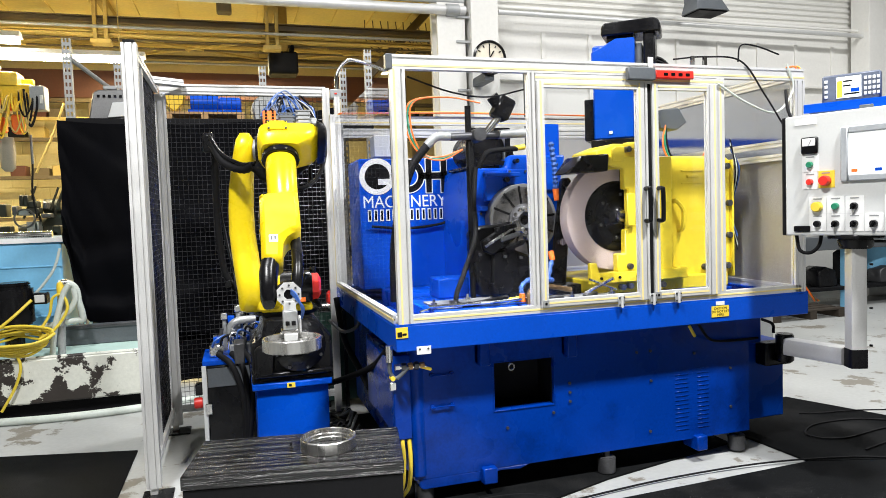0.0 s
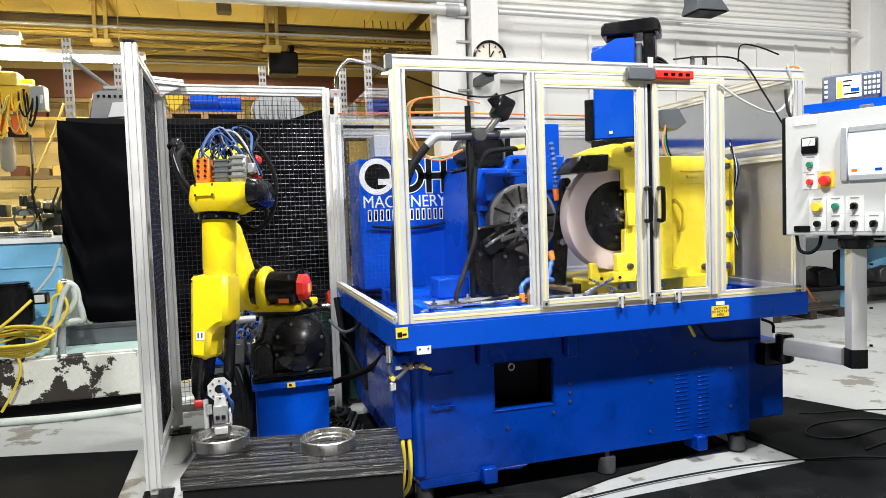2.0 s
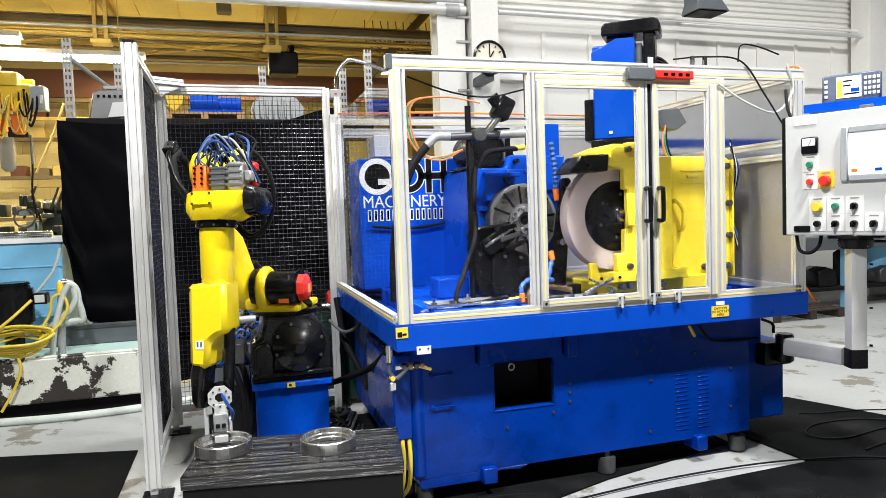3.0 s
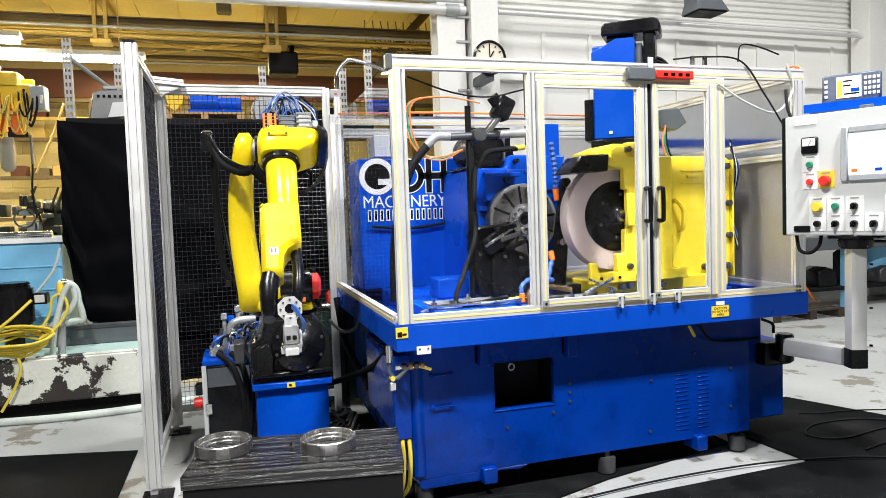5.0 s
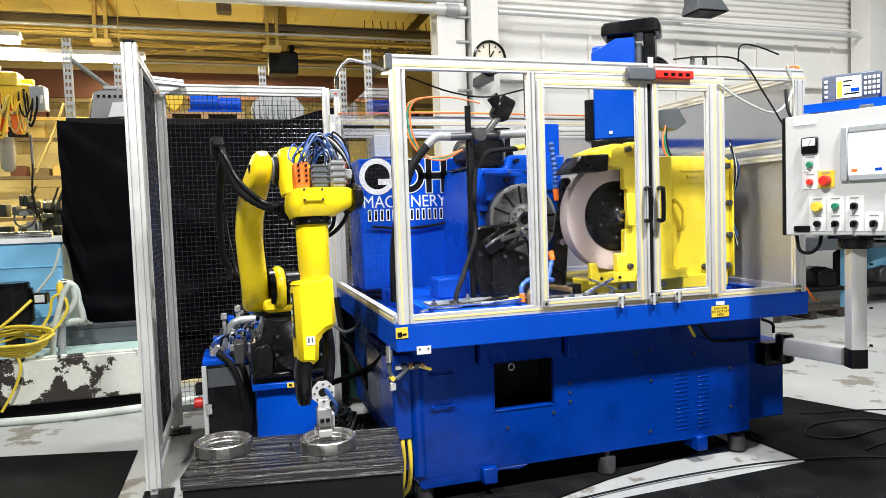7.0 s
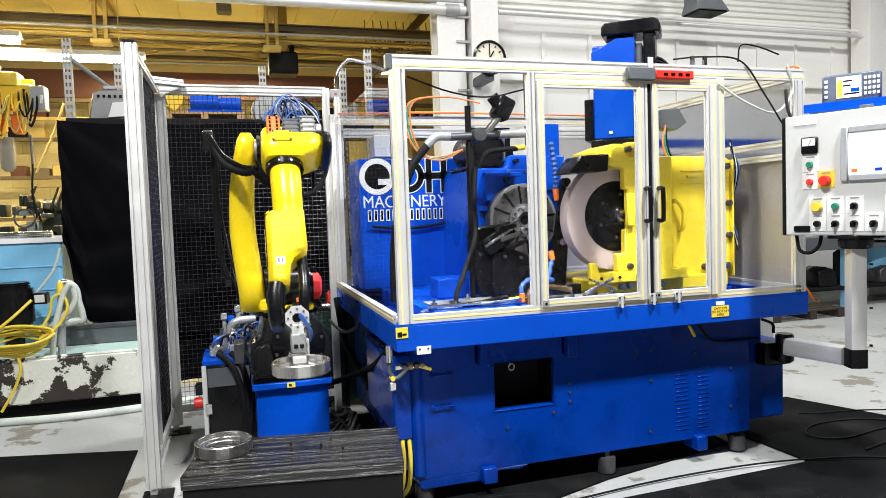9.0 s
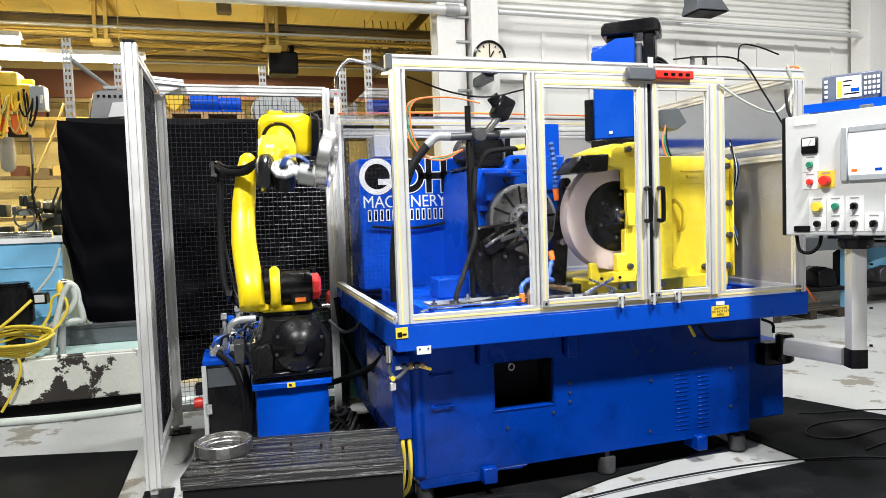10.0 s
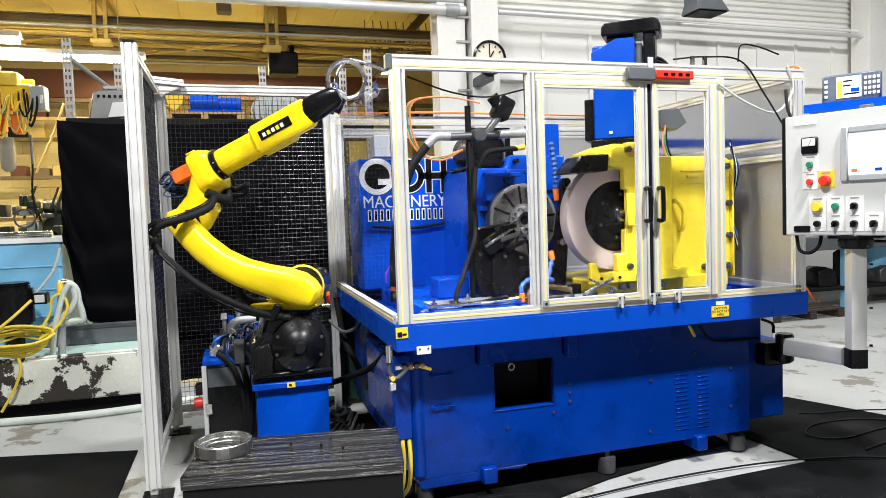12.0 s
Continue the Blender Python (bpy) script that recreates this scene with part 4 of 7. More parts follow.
    for k in range(4):
        part("loose_wire", tube([(3.02, 3.6, 1.9 - 0.02 * k), (3.04 + 0.01 * k, 3.58, 1.7), (3.02, 3.6, 1.45), (3.05, 3.58, 1.2 + 0.03 * k)], 0.005, 6), (BLACK_MATT, HOSE_GREY, BLACK_MATT, HOSE_BLUE)[k], t)
    # blue slide column above, through the roof
    turn = pose(2.275, 3.74, 0, 0, 0, -38)
    part("slide_column", cube(-0.125, 0.125, 0, 0.24, 1.92, 2.5, 0.01), BLUE, t, "blue vertical slide housing", turn)
    part("slide_cap", prism([(-0.13, 2.36), (-0.13, 2.46), (0.02, 2.53), (0.13, 2.525), (0.13, 2.36)], 0.26, 0.005, m=turn @ pose(0, -0.01, 0)), BLUE, t)
    part("bolt_head", cube(-0.03, -0.01, -0.008, 0, 1.95, 1.97, 0.002), WHITE, t, "", turn)
    part("slide_way", cube(-0.185, -0.127, 0.03, 0.24, 1.92, 2.18, 0.006), BLACK, t, "", turn)
    part("slide_foot", cube(-0.14, 0.15, -0.02, 0.26, 1.87, 1.92, 0.006), BLACK, t, "", turn)
    part("slide_bracket", cube(0.127, 0.17, 0.05, 0.2, 1.95, 2.5, 0.004), GREY_DARK, t, "", turn)
    part("motor_top", prism([(-0.07, 2.555), (-0.07, 2.61), (-0.05, 2.635), (0.25, 2.635), (0.28, 2.61), (0.28, 2.55)], 0.24, 0.01, m=turn @ pose(0, 0.0, 0)), BLACK, t, "black motor cover")
    part("motor", cube(-0.04, 0.12, 0.03, 0.22, 2.5, 2.57, 0.01), BLACK, t, "", turn)
    part("motor", cube(0.18, 0.25, 0.02, 0.2, 2.1, 2.57, 0.01), BLACK, t, "", turn)
    for k in range(3):
        part("motor_cable", tube([(2.56, 3.78, 2.44 - 0.02 * k), (2.62, 3.74, 2.42 - 0.02 * k), (2.67, 3.72, 2.36), (2.68, 3.72, 2.3)], 0.01), BLACK_MATT, t)


wheel_head()


def work_head():
    """Blue work head with the slotted chuck, on the left of the work space."""
    t = thing("headstock", "blue headstock with a round slotted face plate", "headstock")
    part("housing", prism([(1.42, 0.99), (1.42, 1.6), (1.44, 1.77), (1.66, 1.77), (1.69, 1.85), (2.08, 1.85), (2.05, 1.7), (2.05, 0.99)], 0.62, 0.012, m=pose(0, 4.02, 0)), BLUE, t)
    part("front_plate", cube(1.5, 1.62, 3.97, 4.02, 1.56, 1.75, 0.006), BLUE, t)
    for x0, x1, z0, z1 in ((1.66, 1.8, 1.66, 1.76), (1.83, 2.02, 1.62, 1.8), (1.46, 1.56, 1.3, 1.5), (1.9, 2.03, 1.1, 1.5)):
        c = part("cover", cube(x0, x1, 4.0, 4.02, z0, z1, 0.005), BLUE, t)
        for x in (x0 + 0.015, x1 - 0.015):
            part("screw", cyl((x, 4.0, z1 - 0.015), (x, 3.992, z1 - 0.015), 0.008, n=8), STEEL_DARK, c)
    for x, z in ((1.56, 1.72), (1.72, 1.81), (1.9, 1.82), (1.49, 1.2)):
        part("lifting_eye", cyl((x, 4.02, z), (x, 3.97, z), 0.014, n=10), BLACK, t)
    part("post", cube(1.97, 2.08, 4.1, 4.2, 1.85, 2.06, 0.006), BLUE, t)
    part("pedestal", cube(1.13, 1.32, 3.82, 4.02, 0.99, 1.11, 0.008), BLUE, t)
    part("wet_plate", cube(1.0, 1.4, 3.42, 3.7, 0.99, 1.0, 0.002), RACK_STEEL, t, "wet steel table plate")
    part("wet_plate", cube(1.55, 2.1, 3.36, 3.55, 0.99, 1.0, 0.002), RACK_STEEL, t)
    ax = Matrix.Translation((1.715, 3.92, 1.437)) @ pose(0, 0, 0, 90, 0, 0)
    c = part("face_plate", spin([(0.0, 0.035), (0.215, 0.035), (0.225, 0.025), (0.225, -0.05), (0.0, -0.05)], 64, m=ax), material("worn_face_plate", (0.16, 0.155, 0.15), 0.38, 0.75, 0.3, 14, 0.08, 70, (0.05, 0.05, 0.05), (0.5, 0.62), 9), t, "slotted grey iron face plate")
    for k in range(12):
        part("slot", cube(0.1, 0.212, -0.007, 0.007, 0.0345, 0.0365, 0, m=ax @ pose(0, 0, 0, 0, 0, 30 * k + 8)), BLACK, c)
        part("stud", cyl(ax @ Vector((0.075 * math.cos(k * 0.5236), 0.075 * math.sin(k * 0.5236), 0.03)), ax @ Vector((0.075 * math.cos(k * 0.5236), 0.075 * math.sin(k * 0.5236), 0.06)), 0.011, n=8), STEEL, c)
    part("hub", spin([(0.03, 0.05), (0.05, 0.07), (0.058, 0.06), (0.1, 0.05), (0.104, 0.03), (0.03, 0.03)], 40, m=ax, closed=True), STEEL_DARK, c)
    part("bore", spin([(0.0, 0.04), (0.034, 0.04), (0.034, 0.03), (0.0, 0.03)], 24, m=ax), BLACK, c)
    for k in range(5):
        a = 0.5 + k * 1.2566
        part("magnet_block", cube(0.05, 0.085, -0.012, 0.012, 0.05, 0.085, 0.004, m=ax @ pose(0, 0, 0, 0, 0, math.degrees(a))), CHROME if k % 2 else STEEL_DARK, c)
    part("rim_band", spin([(0.205, 0.0355), (0.222, 0.0355), (0.2255, 0.03), (0.2255, 0.0), (0.205, 0.0)], 64, m=ax, closed=True), CAST_GREY, c)
    part("jaw", prism([(-0.02, 0), (-0.02, 0.07), (0.03, 0.085), (0.03, 0.0)], 0.05, 0.004, m=ax @ pose(-0.09, 0.0, 0.04, 90, 0, 20)), CHROME, c)
    # shoe support arms in front of the plate
    part("shoe_arm", prism([(1.323, 1.378), (1.366, 1.409), (1.544, 1.425), (1.565, 1.408), (1.558, 1.308), (1.484, 1.228), (1.46, 1.0), (1.36, 1.0), (1.323, 1.173)], 0.14, 0.012, m=pose(0, 3.72, 0)), BLACK, t)
    part("shoe_arm", prism([(1.355, 1.325), (1.52, 1.417), (1.576, 1.381), (1.567, 1.329), (1.423, 1.243), (1.368, 1.269)], 0.035, 0.006, m=pose(0, 3.68, 0)), BLACK, t)
    part("shoe_base", prism([(1.42, 1.0), (1.43, 1.262), (1.549, 1.276), (1.664, 1.23), (1.68, 1.1), (1.66, 1.0)], 0.13, 0.012, m=pose(0, 3.7, 0)), BLACK, t)
    for x, z in ((1.4, 1.335), (1.52, 1.375), (1.345, 1.25), (1.5, 1.23), (1.6, 1.22)):
        part("cap_screw", cyl((x, 3.69, z), (x, 3.672, z), 0.009, n=10), STEEL_DARK, t)
    part("shoe_cable", tube([(1.6, 3.66, 1.3), (1.66, 3.64, 1.38), (1.7, 3.7, 1.44)], 0.008, 8), BLACK_MATT, t)
    for k in range(3):
        part("shoe_step", prism([(1.44 + 0.03 * k, 1.40 - 0.055 * k), (1.57 + 0.02 * k, 1.425 - 0.05 * k), (1.575 + 0.02 * k, 1.4 - 0.05 * k), (1.445 + 0.03 * k, 1.37 - 0.055 * k)], 0.03, 0.004, m=pose(0, 3.665 - 0.004 * k, 0)), STEEL_DARK if k == 1 else BLACK, t)
    part("shoe_pin", cyl((1.63, 3.68, 1.34), (1.63, 3.62, 1.34), 0.016, n=14), CHROME, t)
    part("orange_tip", cyl((1.69, 3.6, 1.28), (1.69, 3.6, 1.235), 0.014, 0.01, n=10), ORANGE, t)
    part("shoe_rail", cube(-0.1, 0.1, 3.668, 3.679, -0.008, 0.008, 0.002, m=pose(1.462, 0, 1.345, 0, -30, 0)), STEEL, t)
    part("table_block", cube(0.97, 1.44, 3.37, 3.74, 0.963, 0.989, 0.004), BLUE, t)
    part("table_block", cube(1.47, 2.2, 3.33, 3.6, 0.963, 0.989, 0.004), BLUE, t)
    part("clamp_block", cube(1.46, 1.6, 3.45, 3.55, 1.001, 1.03, 0.005), BLACK, t)
    for x, y in ((1.0, 3.48), (1.32, 3.46), (1.24, 3.62), (1.62, 3.44), (1.78, 3.4), (1.93, 3.46), (2.04, 3.42)):
        n2 = part("stud_nut", cyl((x, y, 1.0), (x, y, 1.018), 0.018, n=6), STEEL, t)
        part("stud", cyl((x, y, 1.018), (x, y, 1.036), 0.008, n=8), STEEL, n2)
    part("pipe_run", tube([(0.95, 3.4, 1.01), (1.3, 3.38, 1.012), (1.6, 3.4, 1.02), (1.75, 3.38, 1.012)], 0.008, 8), CHROME, t)
    part("cross_rod", cyl((1.86, 3.4, 1.02), (2.02, 3.36, 1.1), 0.008, n=8), STEEL, t)
    part("cross_rod", cyl((1.88, 3.38, 1.1), (2.06, 3.4, 1.03), 0.006, n=8), STEEL, t)
    part("clamp_nut", cyl((1.1, 3.44, 1.0), (1.1, 3.44, 1.03), 0.025, n=6), STEEL_DARK, t)
    part("clamp_bar", cube(1.5, 1.72, 3.37, 3.41, 1.001, 1.022, 0.006), STEEL_DARK, t)
    part("clamp_bar", cube(1.84, 1.98, 3.4, 3.43, 0.99, 1.02, 0.005, m=Matrix.Translation((1.9, 3.41, 0)) @ pose(0, 0, 0, 0, 0, 35) @ Matrix.Translation((-1.9, -3.41, 0))), STEEL_DARK, t)
    # gauge arm between plate and wheel
    g = part("gauge_arm", prism([(1.8, 1.02), (1.89, 1.66), (1.905, 1.685), (1.94, 1.685), (1.955, 1.66), (1.9, 1.02)], 0.05, 0.008, m=pose(0.0, 3.7, 0)), BLACK, t)
    part("slot", cube(1.908, 1.922, 3.695, 3.7, 1.5, 1.63, 0.001), GREY_DARK, g)
    part("knob", cyl((1.9, 3.7, 1.52), (1.9, 3.67, 1.52), 0.018, n=12), STEEL_DARK, g)
    part("nut", cyl((1.87, 3.7, 1.3), (1.87, 3.67, 1.3), 0.022, n=6), STEEL, g)
    part("gauge_block", cube(1.78, 1.95, 3.6, 3.75, 0.992, 1.05, 0.005), BLACK, t)
    # motor on top
    part("ledge", cube(1.5, 1.72, 3.93, 4.02, 1.71, 1.735, 0.004), BLUE, t)
    part("ledge", cube(1.46, 1.6, 3.95, 4.02, 1.5, 1.53, 0.004), BLUE, t)
    for x in (1.62, 1.78):
        part("knob", cyl((x, 3.93, 1.69), (x, 3.9, 1.69), 0.016, n=12), BLACK, t)
    part("motor_frame", frame_of(1.44, 1.72, 1.79, 2.03, 4.075, 4.1, 0.03, 0.004), BLACK, t)
    for x in (1.435, 1.7):
        part("gusset", prism([(0, 1.772), (0, 1.9), (0.02, 1.9), (0.05, 1.772)], 0.02, 0.003, m=pose(x, 4.05, 0)), BLACK, t)
    mo = part("motor", cyl((1.58, 4.12, 1.9), (1.58, 4.5, 1.9), 0.12, n=28, bevel=0.01), BLACK, t, "black motor")
    part("motor_foot", cube(1.43, 1.65, 4.1, 4.5, 1.771, 1.79, 0.004), BLACK, mo)
    for x in (1.45, 1.7):
        part("bracket", cube(x - 0.02, x + 0.02, 4.09, 4.12, 1.775, 1.9, 0.004), GREY_DARK, mo)


work_head()


def probe_stand():
    t = thing("gauge_stand", "black upright stand with a swivel gauge head and hoses", "gauge stand")
    part("rod", cyl((1.32, 3.75, 0.99), (1.32, 3.75, 2.11), 0.018, n=14), BLACK, t)
    part("rod_guard", cube(1.31, 1.338, 3.715, 3.73, 1.3, 1.9, 0.004), BLACK_MATT, t)
    part("collar", cyl((1.37, 3.68, 1.94), (1.37, 3.8, 1.94), 0.04, n=20, bevel=0.004), STEEL_DARK, t)
    part("cross_pipe", cyl((1.2, 3.73, 1.93), (1.62, 3.73, 1.95), 0.022, n=14), STEEL_DARK, t)
    part("pipe_sleeve", cyl((1.5, 3.73, 1.945), (1.68, 3.73, 1.955), 0.026, n=14), RACK_STEEL, t)
    part("orange_cap", cyl((1.68, 3.73, 1.955), (1.73, 3.73, 1.957), 0.026, n=12, bevel=0.004), ORANGE, t)
    part("neck", cyl((1.42, 3.73, 1.95), (1.49, 3.7, 2.04), 0.022, n=12), CHROME, t)
    hd = part("gauge_head", cube(-0.05, 0.05, -0.05, 0.05, -0.06, 0.07, 0.012, m=pose(1.51, 3.69, 2.085, 0, 28, 0)), BLACK, t)
    part("gauge_cap", cyl((1.45, 3.69, 2.16), (1.48, 3.69, 2.12), 0.035, n=16), BLACK, hd)
    part("elbow", tube([(1.06, 3.73, 1.88), (1.12, 3.73, 1.93), (1.2, 3.73, 1.935)], 0.026), RACK_STEEL, t)
    part("coolant_hose", tube([(1.07, 3.73, 1.89), (0.97, 3.73, 1.76), (0.9, 3.74, 1.55), (0.86, 3.76, 1.3), (0.86, 3.8, 1.0)], 0.024, 12), BLACK_MATT, t, "thick black coolant hose")
    part("hose", tube([(1.34, 3.7, 1.75), (1.31, 3.66, 1.55), (1.29, 3.6, 1.36), (1.18, 3.5, 1.16), (1.12, 3.45, 1.06), (1.12, 3.43, 1.01), (1.2, 3.42, 1.005), (1.4, 3.42, 1.03)], 0.014, 10), BLACK_MATT, t)
    part("brass_fitting", cyl((1.41, 3.42, 1.01), (1.5, 3.42, 1.015), 0.015, n=10), LABEL_YELLOW, t)
    part("upper_hose", tube([(1.36, 3.7, 1.75), (1.4, 3.68, 1.83), (1.48, 3.68, 1.85), (1.6, 3.7, 1.86)], 0.016), BLACK_MATT, t)
    part("brass_fitting", cyl((1.58, 3.7, 1.86), (1.65, 3.7, 1.87), 0.016, n=10), LABEL_YELLOW, t)
    for k, mat in enumerate((ORANGE, GREEN, ORANGE)):
        part("air_line", tube([(1.4, 3.75, 2.13), (1.2, 3.75, 2.16), (0.98 + 0.01 * k, 3.75, 2.13), (0.95 + 0.015 * k, 3.75, 1.98), (1.02 + 0.01 * k, 3.74, 1.84), (1.15, 3.74, 1.8 + 0.01 * k), (1.28, 3.74, 1.86)], 0.005, 8), mat, t)
    part("flexible_nozzle", tube([(1.48, 3.4, 1.02), (1.5, 3.45, 1.08), (1.6, 3.5, 1.12), (1.7, 3.55, 1.1), (1.76, 3.6, 1.2)], 0.013, 8, 6, ribs=0.25), HOSE_BLUE, t, "blue jointed coolant nozzle")
    part("flexible_nozzle", tube([(1.56, 3.4, 1.02), (1.58, 3.45, 1.07), (1.66, 3.5, 1.1), (1.74, 3.55, 1.09)], 0.013, 8, 6, ribs=0.25), HOSE_BLUE, t)
    part("hanging_nozzle", tube([(1.83, 3.72, 1.9), (1.85, 3.72, 1.75), (1.855, 3.72, 1.62)], 0.016, 8, 10, ribs=0.25), HOSE_BLUE, t)
    for p0, p1 in (((1.855, 3.72, 1.62), (1.86, 3.72, 1.55)), ((1.76, 3.62, 1.25), (1.765, 3.6, 1.2)), ((1.48, 3.4, 1.0), (1.48, 3.4, 1.045)), ((1.56, 3.4, 1.0), (1.56, 3.4, 1.045))):
        part("nozzle_tip", cyl(p0, p1, 0.02, 0.015, n=10), ORANGE, t)
    part("return_pipe", tube([(1.5, 3.36, 0.985), (1.52, 3.38, 1.06), (1.62, 3.42, 1.075), (1.8, 3.45, 1.04)], 0.014), material("bronze_pipe", (0.16, 0.1, 0.05), 0.4, 0.6), t)
    for x in (0.9, 1.05):
        part("rod_clamp", cyl((x, 3.4, 0.985), (x + 0.09, 3.42, 1.0), 0.008, n=8), CHROME, t)


probe_stand()


def coolant_tank():
    """Blue cabinet behind the machine that carries the maker's lettering."""
    t = thing("rear_cabinet", "tall blue machine cabinet with white lettering on its front", "cabinet")
    Y = 4.62
    part("body", cube(0.83, 2.2, Y, Y + 0.45, 0.98, 1.885, 0.01), BLUE, t)
    z0 = 1.645
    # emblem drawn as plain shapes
    part("emblem_ring", spin([(0.088, 0), (0.125, 0), (0.125, 0.004), (0.088, 0.004)], 40, m=pose(0.955, Y - 0.001, z0 + 0.117, 90), closed=True), WHITE, t)
    part("emblem_disc", spin([(0, 0), (0.088, 0), (0.088, 0.003), (0, 0.003)], 40, m=pose(0.955, Y - 0.001, z0 + 0.117, 90)), BLACK, t)
    part("emblem_bar", cube(0.96, 1.06, Y - 0.009, Y - 0.005, z0 + 0.06, z0 + 0.1, 0), WHITE, t)
    part("emblem_arc", spin([(0.066, 0), (0.122, 0), (0.122, 0.005), (0.066, 0.005)], 40, m=pose(1.17, Y - 0.001, z0 + 0.117, 90), closed=True), WHITE, t)
    part("emblem_arc", spin([(0.073, 0), (0.115, 0), (0.115, 0.007), (0.073, 0.007)], 40, m=pose(1.17, Y - 0.001, z0 + 0.117, 90), closed=True), BLACK, t)
    for x0, x1, za, zb in ((1.3, 1.34, 0, 0.235), (1.41, 1.45, 0, 0.235), (1.25, 1.45, 0.095, 0.14)):
        part("emblem_bar", cube(x0 - 0.006, x1 + 0.006, Y - 0.005, Y - 0.001, z0 + za - 0.006, z0 + zb + 0.006, 0), WHITE, t)
        part("emblem_bar", cube(x0, x1, Y - 0.008, Y - 0.0055, z0 + za, z0 + zb, 0), BLACK, t)
    lettering("lettering", "MACHINERY", 0.118, WHITE, pose(1.145, Y - 0.002, 1.548) @ Matrix.Diagonal((0.9, 1, 1, 1)), t)
    x = 0.88
    while x < 1.45:
        wdt = 0.026
        b = part("text_bar", cube(x, x + wdt, Y - 0.004, Y - 0.001, 1.455, 1.535, 0), WHITE, t)
        part("bar_core", cube(x + 0.006, x + wdt - 0.006, Y - 0.006, Y - 0.004, 1.463, 1.527, 0), BLACK, b)
        x += 0.043 if abs(x - 1.1) > 0.03 else 0.08
    part("cable", tube([(0.9, Y - 0.03, 1.42), (1.15, Y - 0.03, 1.4), (1.38, Y - 0.03, 1.42), (1.5, Y - 0.05, 1.46), (1.62, Y - 0.08, 1.4)], 0.009, 8), BLACK_MATT, t)
    for x, z in ((1.3, 1.33), (1.44, 1.33), (1.3, 1.2), (0.95, 1.2)):
        part("cover_screw", cyl((x, Y, z), (x, Y - 0.006, z), 0.01, n=8), BLUE, t)
    part("cover_seam", cube(0.86, 2.1, Y - 0.003, Y, 1.395, 1.401, 0), BLUE_SHADED, t)
    # second box with a grey top behind
    part("switch_box", cube(1.0, 1.22, 4.9, 5.05, 1.92, 2.08, 0.005), GREY, t)
    part("motor", cyl((1.72, 4.75, 2.0), (1.95, 4.75, 2.0), 0.1, n=24), STEEL_DARK, t)


coolant_tank()


def control_panel():
    """Operator panel on a swivelling arm."""
    t = thing("operator_panel", "light grey operator panel on an aluminium swivel arm", "control panel")
    # panel space: x to its right, z up, face at y = 0
    face = pose(2.78, 2.90, 0, 0, 0, -67)
    W, Z0, Z1 = 0.70, 1.318, 1.935
    b = part("box", cube(0.0, W, 0.0, 0.16, Z0, Z1, 0.006), GREY, t, at=face)
    part("side_seal", cube(-0.022, -0.001, 0.01, 0.15, Z0, Z1, 0.004), BLACK_MATT, t, at=face)

    def on(name, bm, mat, parent=None, label="", smooth=True):
        return part(name, bm, mat, parent or t, label, None if parent else face, smooth)

    s = on("screen_frame", frame_of(0.27, 0.62, 1.585, 1.855, -0.018, 0.0, 0.035, 0.006), material("screen_bezel", (0.36, 0.38, 0.4), 0.45))
    on("screen", cube(0.303, 0.587, -0.008, -0.001, 1.618, 1.822, 0), SCREEN, s, "lit white touch screen")
    for x0, x1, mat in ((0.318, 0.345, ORANGE), (0.42, 0.45, BLUE)):
        on("icon", cube(x0, x1, -0.010, -0.008, 1.63, 1.645, 0), mat, s)
    g = on("meter", cube(0.085, 0.165, -0.02, 0.0, 1.735, 1.82, 0.006), BLACK, None, "small black load meter")
    on("meter_dial", cube(0.094, 0.156, -0.0225, -0.02, 1.775, 1.813, 0.001), WHITE, g)
    on("meter_needle", cube(-0.001, 0.001, -0.024, -0.0225, 0, 0.03, 0, m=pose(0.125, 0, 1.778, 0, 25, 0)), BLACK, g)
    on("name_plate", cube(0.05, 0.155, -0.003, 0, 1.885, 1.91, 0), WHITE)

    def button(x, z, r, mat, plate=WHITE, name="push_button", deep=0.022, label=""):
        p = on("legend_plate", cube(x - 0.04, x + 0.04, -0.004, 0, z - 0.036, z + 0.05, 0), plate)
        on("text_bar", cube(x - 0.02, x + 0.02, -0.005, -0.004, z + 0.036, z + 0.042, 0), RACK_STEEL, p)
        o = on(name, spin([(0, deep), (r * 0.85, deep), (r, deep * 0.7), (r, 0), (0, 0)], 24, m=pose(x, -0.004, z, 90)), mat, p, label)
        if name == "selector_switch":
            on("knob_bar", cube(-0.004, 0.004, -deep - 0.016, -deep, -r, r, 0.002, m=pose(x, -0.004, z, 0, 25, 0)), BLACK, p)
        return p

    button(0.125, 1.68, 0.016, GREEN)
    button(0.125, 1.592, 0.016, RED)
    p = button(0.2, 1.595, 0.026, RED, LABEL_YELLOW, "stop_button", 0.04, "red mushroom stop button")
    button(0.16, 1.465, 0.026, LABEL_YELLOW, WHITE, "push_button", 0.03)
    button(0.245, 1.465, 0.017, GREEN)
    button(0.33, 1.465, 0.017, BLACK, WHITE, "selector_switch")
    button(0.5, 1.465, 0.017, BLACK)
    for x in (0.16, 0.245, 0.33, 0.415, 0.5):
        button(x, 1.378, 0.017, BLACK, WHITE, "selector_switch" if x > 0.2 else "push_button")
    for x in (0.585, 0.66):
        button(x, 1.465, 0.017, BLACK)
    on("latch", cube(0.045, 0.125, -0.012, 0.0, 1.338, 1.368, 0.003), BLACK)
    part("underside_cable", tube([(0.03, 0.06, Z0), (0.05, 0.05, 1.24), (0.1, 0.05, 1.225), (0.14, 0.06, 1.26), (0.15, 0.07, Z0)], 0.009), BLACK_MATT, t, at=face)
